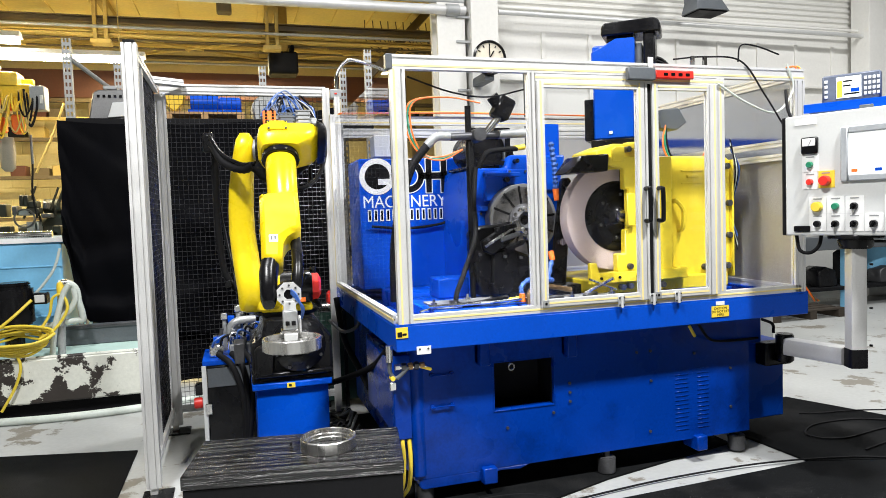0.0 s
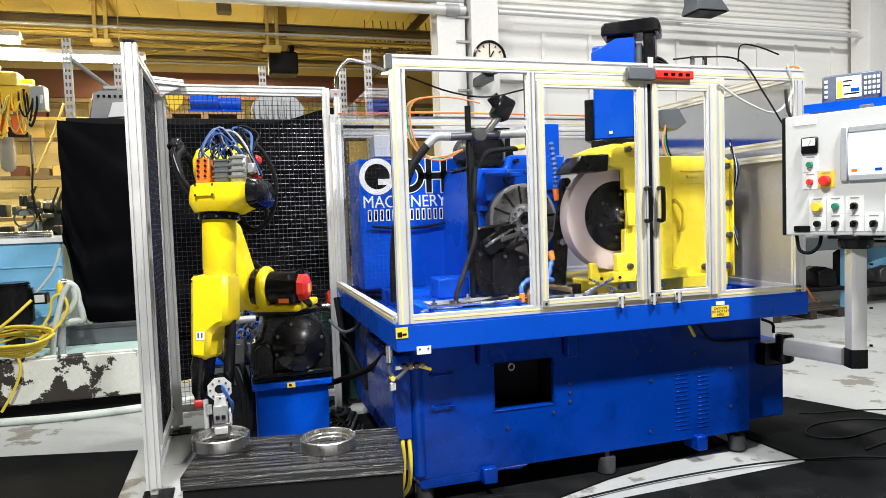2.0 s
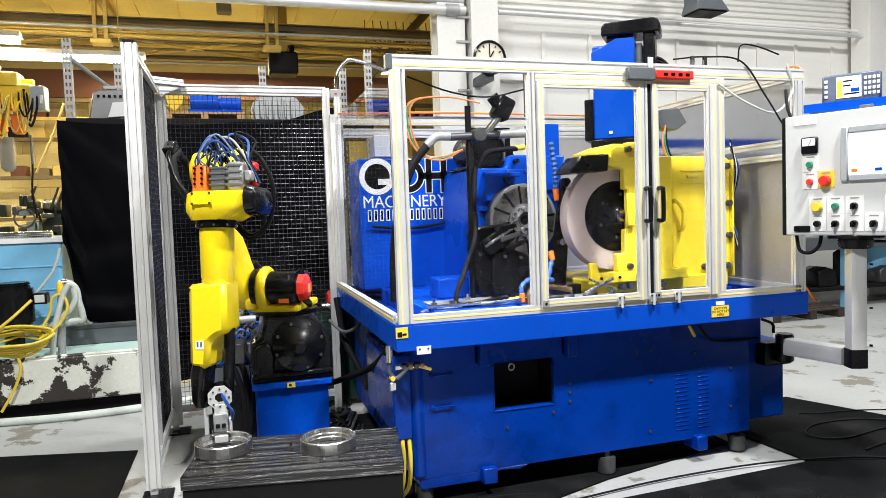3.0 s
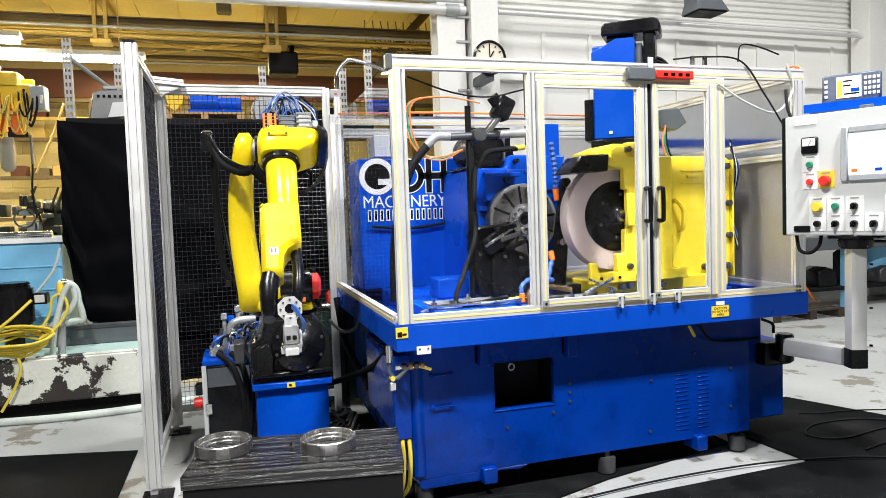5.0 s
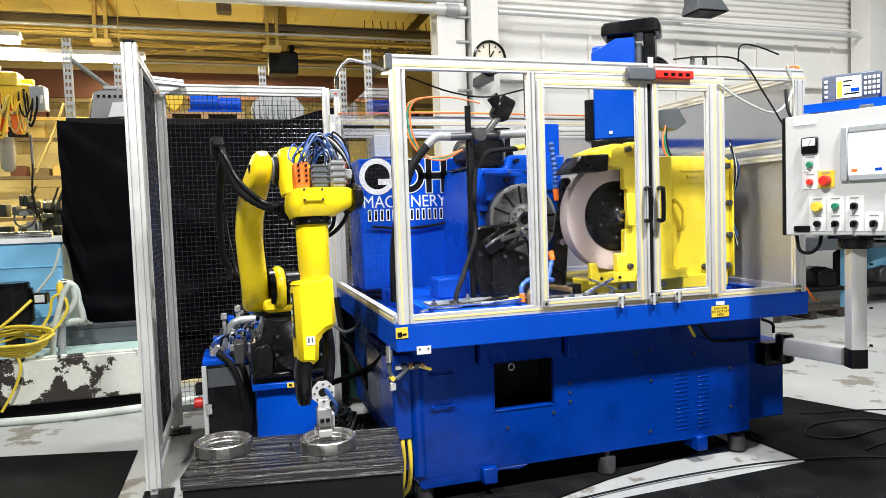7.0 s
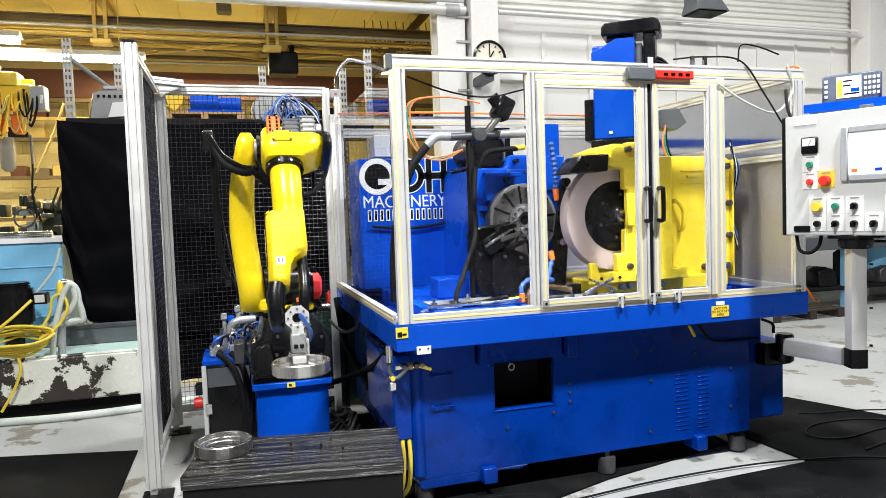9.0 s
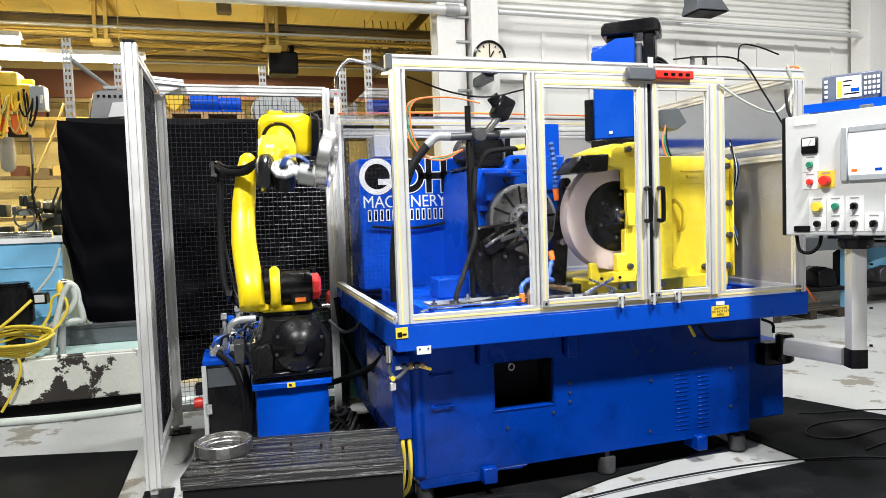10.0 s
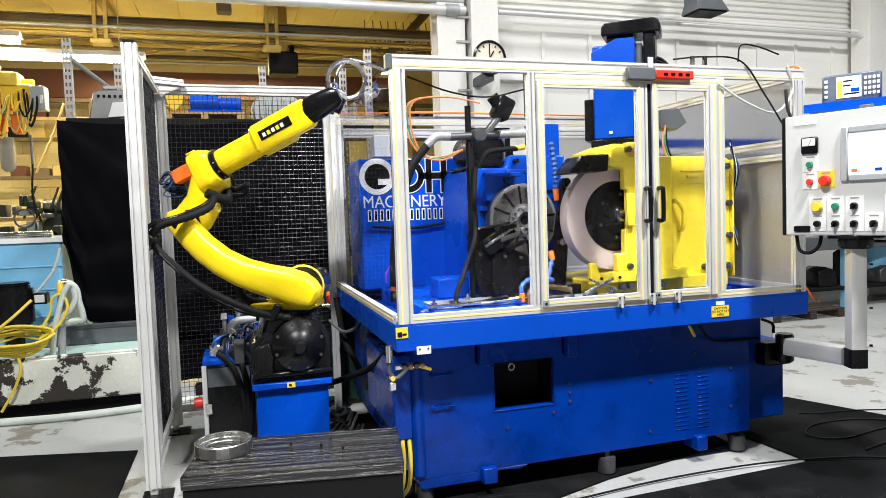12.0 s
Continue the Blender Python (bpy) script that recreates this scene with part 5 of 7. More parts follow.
    part("feed_cable", tube([(0.0, 0.08, 1.93), (-0.03, 0.1, 2.0), (-0.06, 0.15, 2.1)], 0.008), BLACK_MATT, t, at=face)
    # column and arm
    cx, cy = 2.985, 2.66
    part("swivel", cyl((cx, cy, 1.25), (cx, cy, 1.30), 0.075, 0.085, n=28, bevel=0.006), BLACK, t, "black swivel joint")
    part("swivel_lever", tube([(cx + 0.06, cy - 0.04, 1.285), (cx + 0.13, cy - 0.09, 1.28), (cx + 0.15, cy - 0.1, 1.25)], 0.008), BLACK, t)
    part("mount_plate", cube(cx - 0.1, cx + 0.1, cy - 0.08, cy + 0.08, 1.3, 1.32, 0.004), BLACK, t)
    part("column", loft([((cx, cy, 0.73), 0.039, 0.039, (1, -0.4, 0), (0.4, 1, 0)), ((cx, cy, 1.25), 0.039, 0.039, (1, -0.4, 0), (0.4, 1, 0))], 32, power=9), ALU, t, "aluminium column")
    for z in (0.76, 0.95, 1.17):
        part("bolt", cyl((cx + 0.04, cy - 0.045, z), (cx + 0.045, cy - 0.058, z), 0.006, n=8), BLACK, t)
    part("elbow", loft([((cx, cy, 0.645), 0.043, 0.043, (1, -0.4, 0), (0.4, 1, 0)), ((cx, cy, 0.74), 0.043, 0.043, (1, -0.4, 0), (0.4, 1, 0))], 32, power=8), BLACK, t, "black corner joint")
    part("arm", loft([((3.13, 3.25, 0.632), 0.045, 0.05, (1, 0.1, 0), (0, 0, 1)), ((cx, cy + 0.05, 0.692), 0.045, 0.046, (1, 0.1, 0), (0, 0, 1))], 32, power=9), ALU, t, "aluminium swing arm")
    part("knuckle", cyl((3.15, 3.3, 0.53), (3.15, 3.3, 0.7), 0.052, n=28, bevel=0.008), BLACK, t, "black swivel knuckle")
    # readout on a blue shelf above
    high = face @ pose(0.03, 0.14, -0.035, 0, 0, 13)
    part("shelf", cube(0.02, 0.75, -0.08, 0.16, 2.0, 2.012, 0.002), BLUE, t, "blue sheet shelf", at=high)
    part("shelf_lip", cube(0.02, 0.75, -0.092, -0.08, 1.985, 2.03, 0.002), BLUE, t, at=high)
    part("shelf_leg", cube(0.27, 0.33, -0.1, -0.02, Z1 + 0.02, 2.0, 0.003), GREY_DARK, t, at=high)
    small = Matrix.Translation((0.0, 0.0, 2.03)) @ Matrix.Scale(0.76, 4) @ Matrix.Translation((0.0, 0.0, -2.03))
    rd = part("readout", cube(0.13, 0.47, -0.06, 0.03, 2.03, 2.215, 0.01), material("readout_grey", (0.1, 0.12, 0.17), 0.45), t, "dark grey digital readout with a colour display", at=high @ small)
    on("display", cube(0.215, 0.36, -0.064, -0.061, 2.055, 2.195, 0), SCREEN, rd)
    for x0, x1, z0, z1, mat in ((0.22, 0.25, 2.06, 2.17, LABEL_YELLOW), (0.255, 0.31, 2.16, 2.17, BLACK), (0.255, 0.3, 2.13, 2.14, BLACK), (0.3, 0.35, 2.09, 2.115, BLUE), (0.26, 0.35, 2.075, 2.085, BLACK)):
        on("text_bar", cube(x0, x1, -0.0655, -0.064, z0, z1, 0), mat, rd)
    for i in range(4):
        for j in range(4):
            on("key", cube(0.375 + 0.024 * i, 0.392 + 0.024 * i, -0.066, -0.06, 2.06 + 0.034 * j, 2.082 + 0.034 * j, 0.002), GREY, rd)
        on("key", cube(0.145, 0.165, -0.066, -0.06, 2.06 + 0.034 * i, 2.082 + 0.034 * i, 0.002), GREY, rd)


control_panel()
# ------------------------------------------------------------ robot cell: fence, table, rings
FX, FY0, FY1, FXR, FZ = -0.49, 3.97, 5.15, 0.69, 2.45


def wire_mesh(p0, dx, dz, nx, nz, r=0.0016):
    """A welded mesh between a lower corner and two edges."""
    bm = bmesh.new()
    p0, dx, dz = Vector(p0), Vector(dx), Vector(dz)
    for i in range(1, nx):
        a = p0 + dx * (i / nx)
        cyl(a, a + dz, r, n=4, bm=bm)
    for j in range(1, nz):
        a = p0 + dz * (j / nz)
        cyl(a, a + dx, r, n=4, bm=bm)
    return bm


def fence():
    t = thing("safety_fence", "slotted aluminium safety fence with black wire mesh", "fence")
    fl = (-1, 0, 0)

    def bar(name, p0, p1, w, d, face):
        return part(name, slotted(p0, p1, w, d, face), ALU, t, smooth=False)

    bar("post", (FX, FY0, 0.05), (FX, FY0, FZ), 0.076, 0.06, (0, -1, 0))
    bar("post", (FX + 0.03, FY1, 0.05), (FX + 0.03, FY1, FZ - 0.06), 0.076, 0.06, (0, -1, 0))
    bar("post", (FXR, FY1 - 0.02, 0.05), (FXR, FY1 - 0.02, FZ), 0.05, 0.05, (0, -1, 0))
    bar("post", (FXR + 0.1, FY1 + 0.1, 0.9), (FXR + 0.1, FY1 + 0.1, FZ - 0.04), 0.04, 0.04, (0, -1, 0))
    part("post_cap", cube(FX - 0.03, FX + 0.03, FY0 - 0.03, FY0 + 0.03, FZ, FZ + 0.015, 0.004), BLACK_MATT, t)
    bar("top_rail", (FX, FY0 + 0.03, FZ - 0.03), (FX, FY1, FZ - 0.03), 0.05, 0.05, fl)
    bar("top_rail", (FX + 0.03, FY1, FZ - 0.025), (FXR, FY1, FZ - 0.025), 0.07, 0.06, (0, -1, 0))
    bar("cross_tie", (FX - 0.02, FY1 - 0.2, FZ + 0.0), (FX + 0.2, FY1 - 0.08, FZ - 0.0), 0.045, 0.045, (0, -1, 0.2))
    bar("bottom_rail", (FX, FY0 + 0.03, 0.16), (FX, FY1 - 0.03, 0.16), 0.045, 0.045, fl)
    bar("bottom_rail", (FX + 0.03, FY1, 0.16), (FXR, FY1, 0.16), 0.045, 0.045, (0, -1, 0))
    bar("gate_stile", (FX, FY0 + 0.33, 0.18), (FX, FY0 + 0.33, FZ - 0.06), 0.04, 0.04, fl)
    part("gate_stile_cap", cube(FX - 0.03, FX - 0.02, FY0 + 0.32, FY0 + 0.36, 1.2, 1.23, 0.003), CHROME, t)
    part("wire_mesh", wire_mesh((FX, FY0 + 0.04, 0.18), (0, FY1 - FY0 - 0.08, 0), (0, 0, FZ - 0.24), 34, 66, 0.0027), WIRE, t, "black welded wire mesh", smooth=False)
    part("wire_mesh", wire_mesh((FX + 0.06, FY1, 0.18), (FXR - FX - 0.09, 0, 0), (0, 0, FZ - 0.24), 34, 66), WIRE, t, "black welded wire mesh", smooth=False)
    for x, y in ((FX, FY0), (FX + 0.02, FY1), (FXR, FY1)):
        part("foot", cube(x - 0.06, x + 0.1, y - 0.1, y + 0.06, 0.0, 0.012, 0.002), BLACK, t)
        part("foot_leg", cube(x - 0.02, x + 0.02, y - 0.02, y + 0.02, 0.012, 0.06, 0.002), ALU, t)


fence()


TABLE_Z = 0.45
TABLE = pose(-0.266, 2.942, 0, 0, 0, -9.8)


def black_table():
    t = thing("work_table", "low black table with a grained black top", "table", TABLE)
    part("tabletop", cube(0, 0.922, 0.0, 0.462, TABLE_Z - 0.06, TABLE_Z, 0.004), BLACK_WOOD, t)
    part("front_panel", cube(0.006, 0.916, 0.006, 0.03, 0.0, TABLE_Z - 0.061, 0.003), BLACK_MATT, t)
    part("back_panel", cube(0.006, 0.916, 0.432, 0.456, 0.0, TABLE_Z - 0.061, 0.003), BLACK_MATT, t)
    for x in (0.006, 0.892):
        part("side_panel", cube(x, x + 0.024, 0.031, 0.431, 0.0, TABLE_Z - 0.061, 0.003), BLACK_MATT, t)
    for x, y in ((0.42, 0.3), (0.56, 0.26), (0.6, 0.34), (0.66, 0.2)):
        part("locating_pin", cyl((x, y, TABLE_Z), (x, y, TABLE_Z + 0.012), 0.006, n=8), BLACK, t)


black_table()

def bearing_ring():
    o = single("bearing_ring", spin([(0.098, -0.0275), (0.122, -0.0275), (0.1255, -0.024), (0.1255, 0.024), (0.122, 0.0275), (0.116, 0.0275), (0.1135, 0.0255), (0.112, 0.006),
                                     (0.104, 0.003), (0.102, -0.008), (0.098, -0.012)], 96, closed=True), RING_STEEL, "bright turned steel bearing ring", "ring", group="bearing rings")
    return o


RINGS = [bearing_ring()]
RINGS.append(copy_thing(RINGS[0], Matrix()))

# ------------------------------------------------------------ robot
BASE = Vector((0.271, 4.181, 0.573))
A1, A2, A3, LW, RG, LAT, HJ = 0.15, 0.79, 0.25, 1.103, 0.295, 0.171, 0.525


def pedestal():
    t = thing("robot_pedestal", "blue painted steel pedestal under the robot", "pedestal")
    part("column", cube(0.072, 0.475, 3.93, 4.42, 0.0, 0.535, 0.006), BLUE, t)
    part("top_plate", cube(0.05, 0.495, 3.90, 4.45, 0.537, 0.571, 0.004), BLUE, t)
    l = part("warning_label", cube(0.24, 0.285, 3.895, 3.899, 0.54, 0.568, 0), LABEL_YELLOW, t)
    part("pictogram", cube(0.25, 0.265, 3.893, 3.895, 0.548, 0.56, 0), BLACK, l)


pedestal()

ROBOT = thing("industrial_robot", "yellow and black six-axis industrial robot", "robot", Matrix.Translation(BASE))


def robot_base():
    b = part("base", prism([(-0.215, 0.0), (-0.215, 0.22), (-0.16, 0.25), (-0.13, 0.36), (0.13, 0.36), (0.19, 0.3), (0.235, 0.24), (0.235, 0.0)], 0.5, 0.015, m=pose(0, -0.25, 0)), BLACK, ROBOT, "black cast robot base")
    part("flange", cube(-0.22, 0.235, -0.265, 0.25, 0.0, 0.03, 0.006), BLACK, b)
    part("dome", spin([(0.0, 0.12), (0.026, 0.12), (0.034, 0.112), (0.04, 0.098), (0.085, 0.082), (0.092, 0.072), (0.13, 0.046), (0.15, 0.026), (0.153, 0.0), (0.153, -0.05), (0.0, -0.05)], 48, m=pose(0.045, -0.26, 0.205, 90)), BLACK, b, "round black motor dome")
    for k in range(8):
        a = math.pi * (0.1 + 0.25 * k)
        part("screw", cyl((0.045 + 0.132 * math.cos(a), -0.29, 0.205 + 0.132 * math.sin(a)), (0.045 + 0.132 * math.cos(a), -0.314, 0.205 + 0.132 * math.sin(a)), 0.009, n=8), STEEL_DARK, b)
    part("side_casting", prism([(-0.2, 0.04), (-0.2, 0.2), (-0.12, 0.24), (-0.09, 0.15), (-0.1, 0.04)], 0.04, 0.012, m=pose(0, -0.29, 0)), BLACK, b)
    part("front_step", cube(-0.21, 0.23, -0.285, -0.25, 0.03, 0.06, 0.008), BLACK, b)
    for x in (-0.19, 0.21):
        part("anchor_bolt", cyl((x, -0.24, 0.03), (x, -0.24, 0.055), 0.014, n=6), STEEL, b)
    part("oil_plug", cyl((-0.13, -0.25, 0.09), (-0.13, -0.275, 0.09), 0.012, n=8), CHROME, b)
    part("turntable", cyl((0, 0, 0.36), (0, 0, 0.385), 0.19, n=40, bevel=0.005), BLACK, b)
    part("connector", cube(-0.31, -0.25, -0.05, 0.12, 0.08, 0.2, 0.006), STEEL_DARK, b)


robot_base()


def turret():
    """Yellow shoulder on the first axis; x forward, y to its left, origin on the base plate."""
    b = part("turret", cube(-0.17, 0.2, -0.14, 0.15, 0.386, 0.43, 0.015, seg=2), YELLOW, ROBOT)
    # cheek that holds the second axis, on the right
    cheek = [(-0.1, 0.40), (-0.04, 0.5), (0.03, 0.60), (0.09, 0.645), (0.16, 0.65), (0.23, 0.61), (0.265, 0.54), (0.25, 0.44), (0.2, 0.4)]
    part("cheek", prism(cheek, 0.06, 0.018, m=pose(0, -0.09, 0)), YELLOW, b)
    part("lug", cube(0.13, 0.23, -0.16, -0.09, 0.40, 0.47, 0.012), YELLOW, b)
    part("shoulder_ring", cyl((A1, -0.118, HJ), (A1, -0.088, HJ), 0.115, n=40, bevel=0.004), BLACK, b, "black axis ring")
    m = part("axis_motor", cyl((A1, -0.03, HJ), (A1, 0.15, HJ), 0.095, n=28, bevel=0.01), BLACK, b, "black axis motor")
    part("motor_flange", cube(A1 - 0.085, A1 + 0.085, 0.1, 0.125, HJ - 0.085, HJ + 0.085, 0.012), BLACK, b)
    cap = part("motor_cap", spin([(0.0, 0.05), (0.05, 0.05), (0.078, 0.035), (0.084, 0.0), (0.0, 0.0)], 8, m=pose(A1, 0.152, HJ, -90, 0, 0) @ pose(0, 0, 0, 0, 0, 22.5)), RED, b, "red motor end cap", smooth=False)
    part("cap_label", cube(A1 - 0.02, A1 + 0.02, 0.2015, 0.203, HJ - 0.03, HJ + 0.02, 0), LABEL_YELLOW, cap)
    part("cap_plug", cyl((A1, 0.16, HJ + 0.075), (A1, 0.16, HJ + 0.11), 0.018, n=12), BLACK, cap)
    part("motor_lead", tube([(A1, 0.16, HJ - 0.07), (A1 - 0.03, 0.19, HJ - 0.11), (A1 - 0.12, 0.16, HJ - 0.1), (A1 - 0.2, 0.08, HJ - 0.06)], 0.012, 8), BLACK_MATT, b)
    part("spec_label", cube(A1 + 0.089, A1 + 0.0925, 0.05, 0.11, HJ - 0.08, HJ - 0.055, 0), ORANGE, b, "orange motor label")
    part("motor_body", cube(A1 - 0.09, A1 + 0.09, 0.02, 0.15, HJ - 0.09, HJ + 0.02, 0.02, seg=2), BLACK, b)
    part("terminal_box", cube(-0.07, 0.05, 0.02, 0.13, 0.5, 0.6, 0.01), BLACK, b)
    part("rear_motor", cyl((-0.06, 0.06, 0.43), (-0.06, 0.06, 0.6), 0.075, n=24, bevel=0.01), BLACK, b)
    part("harness", tube([(-0.1, -0.05, 0.42), (-0.2, -0.12, 0.46), (-0.2, -0.2, 0.56), (-0.1, -0.24, 0.66)], 0.025, 10, ribs=0.06), BLACK_MATT, b)
    for x, z in ((0.2, 0.46), (0.08, 0.44)):
        part("screw", cyl((x, -0.1, z), (x, -0.115, z), 0.01, n=8), STEEL_DARK, b)
    return b


TURRET = turret()


def lower_arm():
    """Banana-shaped link; origin on the second axis, z to the third, y to its left."""
    X, Y = (1, 0, 0), (0, 1, 0)
    keys = [(-0.13, 0.0, 0.0, 0.04, 0.05), (-0.115, 0.0, 0.0, 0.075, 0.085), (-0.07, 0.0, 0.005, 0.105, 0.085), (0.0, -0.005, 0.01, 0.125, 0.085),
            (0.1, -0.02, 0.025, 0.12, 0.085), (0.2, -0.045, 0.04, 0.11, 0.085), (0.32, -0.065, 0.055, 0.1, 0.083), (0.45, -0.07, 0.055, 0.095, 0.08),
            (0.58, -0.055, 0.045, 0.095, 0.078), (0.7, -0.025, 0.025, 0.098, 0.072), (0.79, 0.0, 0.008, 0.095, 0.065), (0.85, 0.005, 0.0, 0.075, 0.055), (0.885, 0.005, 0.0, 0.03, 0.03)]
    secs = [((x, -0.185 - 0.75 * lat, z), rx * 0.84, ry * 0.87, X, Y) for z, x, lat, rx, ry in keys]
    b = part("lower_arm", loft(secs, 32, power=3.0), YELLOW, ROBOT)
    part("elbow_shaft", cyl((0, -0.15, A2), (0, -0.02, A2), 0.06, n=28, bevel=0.005), RACK_STEEL, b, "grey elbow shaft")
    part("elbow_ring", cyl((0, -0.13, A2), (0, -0.11, A2), 0.08, n=28, bevel=0.004), BLACK, b)
    part("side_plug", cyl((0.0, -0.23, A2), (0.0, -0.25, A2), 0.028, n=16), BLACK, b)
    # cable harness along its back
    part("harness", tube([(-0.16, -0.25, -0.05), (-0.18, -0.33, 0.05), (-0.2, -0.36, 0.2), (-0.21, -0.37, 0.45), (-0.17, -0.36, 0.7), (-0.14, -0.36, 0.8)], 0.02, 12, ribs=0.08), BLACK_MATT, b, "black sleeved cable harness")
    for k in range(3):
        part("loose_cable", tube([(-0.15, -0.24 - 0.02 * k, -0.04), (-0.2 - 0.015 * k, -0.3, 0.12), (-0.23 - 0.012 * k, -0.34, 0.36), (-0.19, -0.36 - 0.012 * k, 0.62), (-0.15, -0.37, 0.78)], 0.006, 8), (BLACK, GREY_DARK, BLACK)[k], b)
    part("harness_bracket", prism([(-0.06, 0), (-0.03, 0.1), (0.05, 0.09), (0.03, -0.02)], 0.06, 0.01, m=pose(-0.12, -0.42, 0.8)), BLACK, b)
    part("harness", tube([(-0.12, -0.38, 0.87), (-0.04, -0.37, 0.86), (0.06, -0.31, 0.77), (0.16, -0.21, 0.71), (0.23, -0.13, 0.71)], 0.012, 10), BLACK, b)
    part("harness_clip", cube(-0.2, -0.1, -0.34, -0.3, 0.0, 0.04, 0.004), BLACK, b)
    part("harness", tube([(-0.14, -0.37, 0.83), (-0.03, -0.36, 0.82), (0.08, -0.3, 0.72), (0.16, -0.2, 0.68), (0.22, -0.14, 0.70)], 0.022, 12, ribs=0.07), BLACK_MATT, b)
    return b


LOWER = lower_arm()


def upper_arm():
    """Elbow casting and fore arm; origin on the third axis, x along the fore arm, z towards its axis, y to its left."""
    Y, Z = (0, 1, 0), (0, 0, 1)
    b = part("upper_arm", loft([((0.145, 0.045, A3), 0.138, 0.11, Y, Z), ((0.156, 0.045, A3), 0.152, 0.122, Y, Z), ((0.205, 0.045, A3), 0.158, 0.126, Y, Z), ((0.236, 0.035, A3), 0.148, 0.123, Y, Z), ((0.276, 0.005, A3), 0.1, 0.1, Y, Z)], 48, power=5.0), YELLOW, ROBOT)
    part("end_cap", loft([((0.1, 0.2, A3), 0.02, 0.12, (1, 0, 0), Z), ((0.19, 0.19, A3), 0.072, 0.135, (1, 0, 0), Z), ((0.19, 0.228, A3), 0.062, 0.12, (1, 0, 0), Z), ((0.19, 0.24, A3), 0.045, 0.1, (1, 0, 0), Z)][1:], 28, power=3.5), BLACK, b, "black end cap")
    part("elbow_block", loft([((-0.1, -0.03, 0.0), 0.06, 0.07, Y, Z), ((-0.08, -0.03, 0.01), 0.075, 0.1, Y, Z), ((0.06, -0.03, 0.05), 0.08, 0.12, Y, Z), ((0.15, -0.01, 0.14), 0.1, 0.14, Y, Z)], 28, power=3.2), YELLOW, b)
    part("wrist_ring", cyl((0.275, 0, A3), (0.312, 0, A3), 0.094, n=44, bevel=0.004), BLACK, b, "black axis ring")
    for k in range(10):
        a = 2 * math.pi * k / 10
        part("ring_bolt", cyl((0.3, 0.093 * math.cos(a), A3 + 0.093 * math.sin(a)), (0.3, 0.097 * math.cos(a), A3 + 0.097 * math.sin(a)), 0.006, n=6), CHROME, b)
    f = part("forearm_tube", loft([((0.31, 0, A3), 0.074, 0.078, Y, Z), ((0.33, 0, A3), 0.077, 0.08, Y, Z), ((0.54, 0, A3), 0.073, 0.079, Y, Z), ((0.548, 0, A3), 0.07, 0.076, Y, Z), ((0.6, 0, A3), 0.07, 0.076, Y, Z)], 36, power=2.2), YELLOW, b)
    outline = [(0.575, -0.098), (0.59, -0.112), (0.96, -0.112), (0.97, -0.02), (0.845, -0.01), (0.815, 0.03), (0.8, 0.074), (0.555, 0.07)]
    part("forearm_shell", prism(outline, 0.17, 0.022, m=Matrix.Translation((0, 0, A3 - 0.085)) @ Matrix(((1, 0, 0, 0), (0, 0, 1, 0), (0, 1, 0, 0), (0, 0, 0, 1)))), YELLOW, b)
    part("access_cover", cube(0.63, 0.84, -0.117, -0.113, A3 - 0.03, A3 + 0.028, 0.002), BLACK, b, "dark maker's plate with illegible writing")
    for k in range(5):
        part("text_bar", cube(0.652 + 0.03 * k, 0.672 + 0.03 * k, -0.1185, -0.117, A3 - 0.016, A3 + 0.008, 0), YELLOW if k % 2 else GREY, b)
    l = part("caution_label", cube(0.835, 0.875, -0.075, -0.035, A3 + 0.0855, A3 + 0.087, 0), WHITE, b, "white pictogram label")
    for y in (-0.064, -0.047):
        part("pictogram", cube(0.841, 0.864, y - 0.004, y + 0.004, A3 + 0.087, A3 + 0.0878, 0), GREY_DARK, b)
    part("cover_plate", cube(0.15, 0.21, -0.06, 0.04, A3 + 0.125, A3 + 0.135, 0.003), YELLOW, b)
    for x in (0.156, 0.204):
        for y in (-0.052, 0.032):
            part("screw", cyl((x, y, A3 + 0.133), (x, y, A3 + 0.139), 0.006, n=6), STEEL_DARK, b)
    part("wrist_fork", loft([((0.93, -0.07, A3), 0.042, 0.074, Y, Z), ((1.0, -0.085, A3), 0.042, 0.075, Y, Z), ((LW + 0.02, -0.088, A3), 0.036, 0.065, Y, Z), ((LW + 0.055, -0.088, A3), 0.026, 0.04, Y, Z)], 24, power=2.8), BLACK, b, "black wrist casting")
    part("wrist_hose", tube([(0.79, 0.045, A3 - 0.02), (0.9, 0.05, A3 + 0.0), (1.0, 0.045, A3 + 0.0), (LW, 0.03, A3 - 0.03)], 0.026, 14), BLACK, b, "black wrist dress hose")
    # motors and valves behind the elbow
    part("axis_motor", cube(0.03, 0.146, 0.0, 0.085, A3 - 0.06, A3 + 0.07, 0.012), GREY_DARK, b, "grey axis motor")
    part("axis_motor", cube(0.01, 0.146, 0.09, 0.165, A3 - 0.05, A3 + 0.08, 0.012), RACK_STEEL, b, "grey axis motor")
    for k in range(4):
        part("motor_fin", cube(0.02 + 0.03 * k, 0.032 + 0.03 * k, 0.088, 0.168, A3 + 0.08, A3 + 0.085, 0.002), CAST_GREY, b)
        part("motor_fin", cube(0.03 + 0.026 * k, 0.04 + 0.026 * k, 0.0, 0.085, A3 + 0.07, A3 + 0.074, 0.002), GREY_DARK, b)
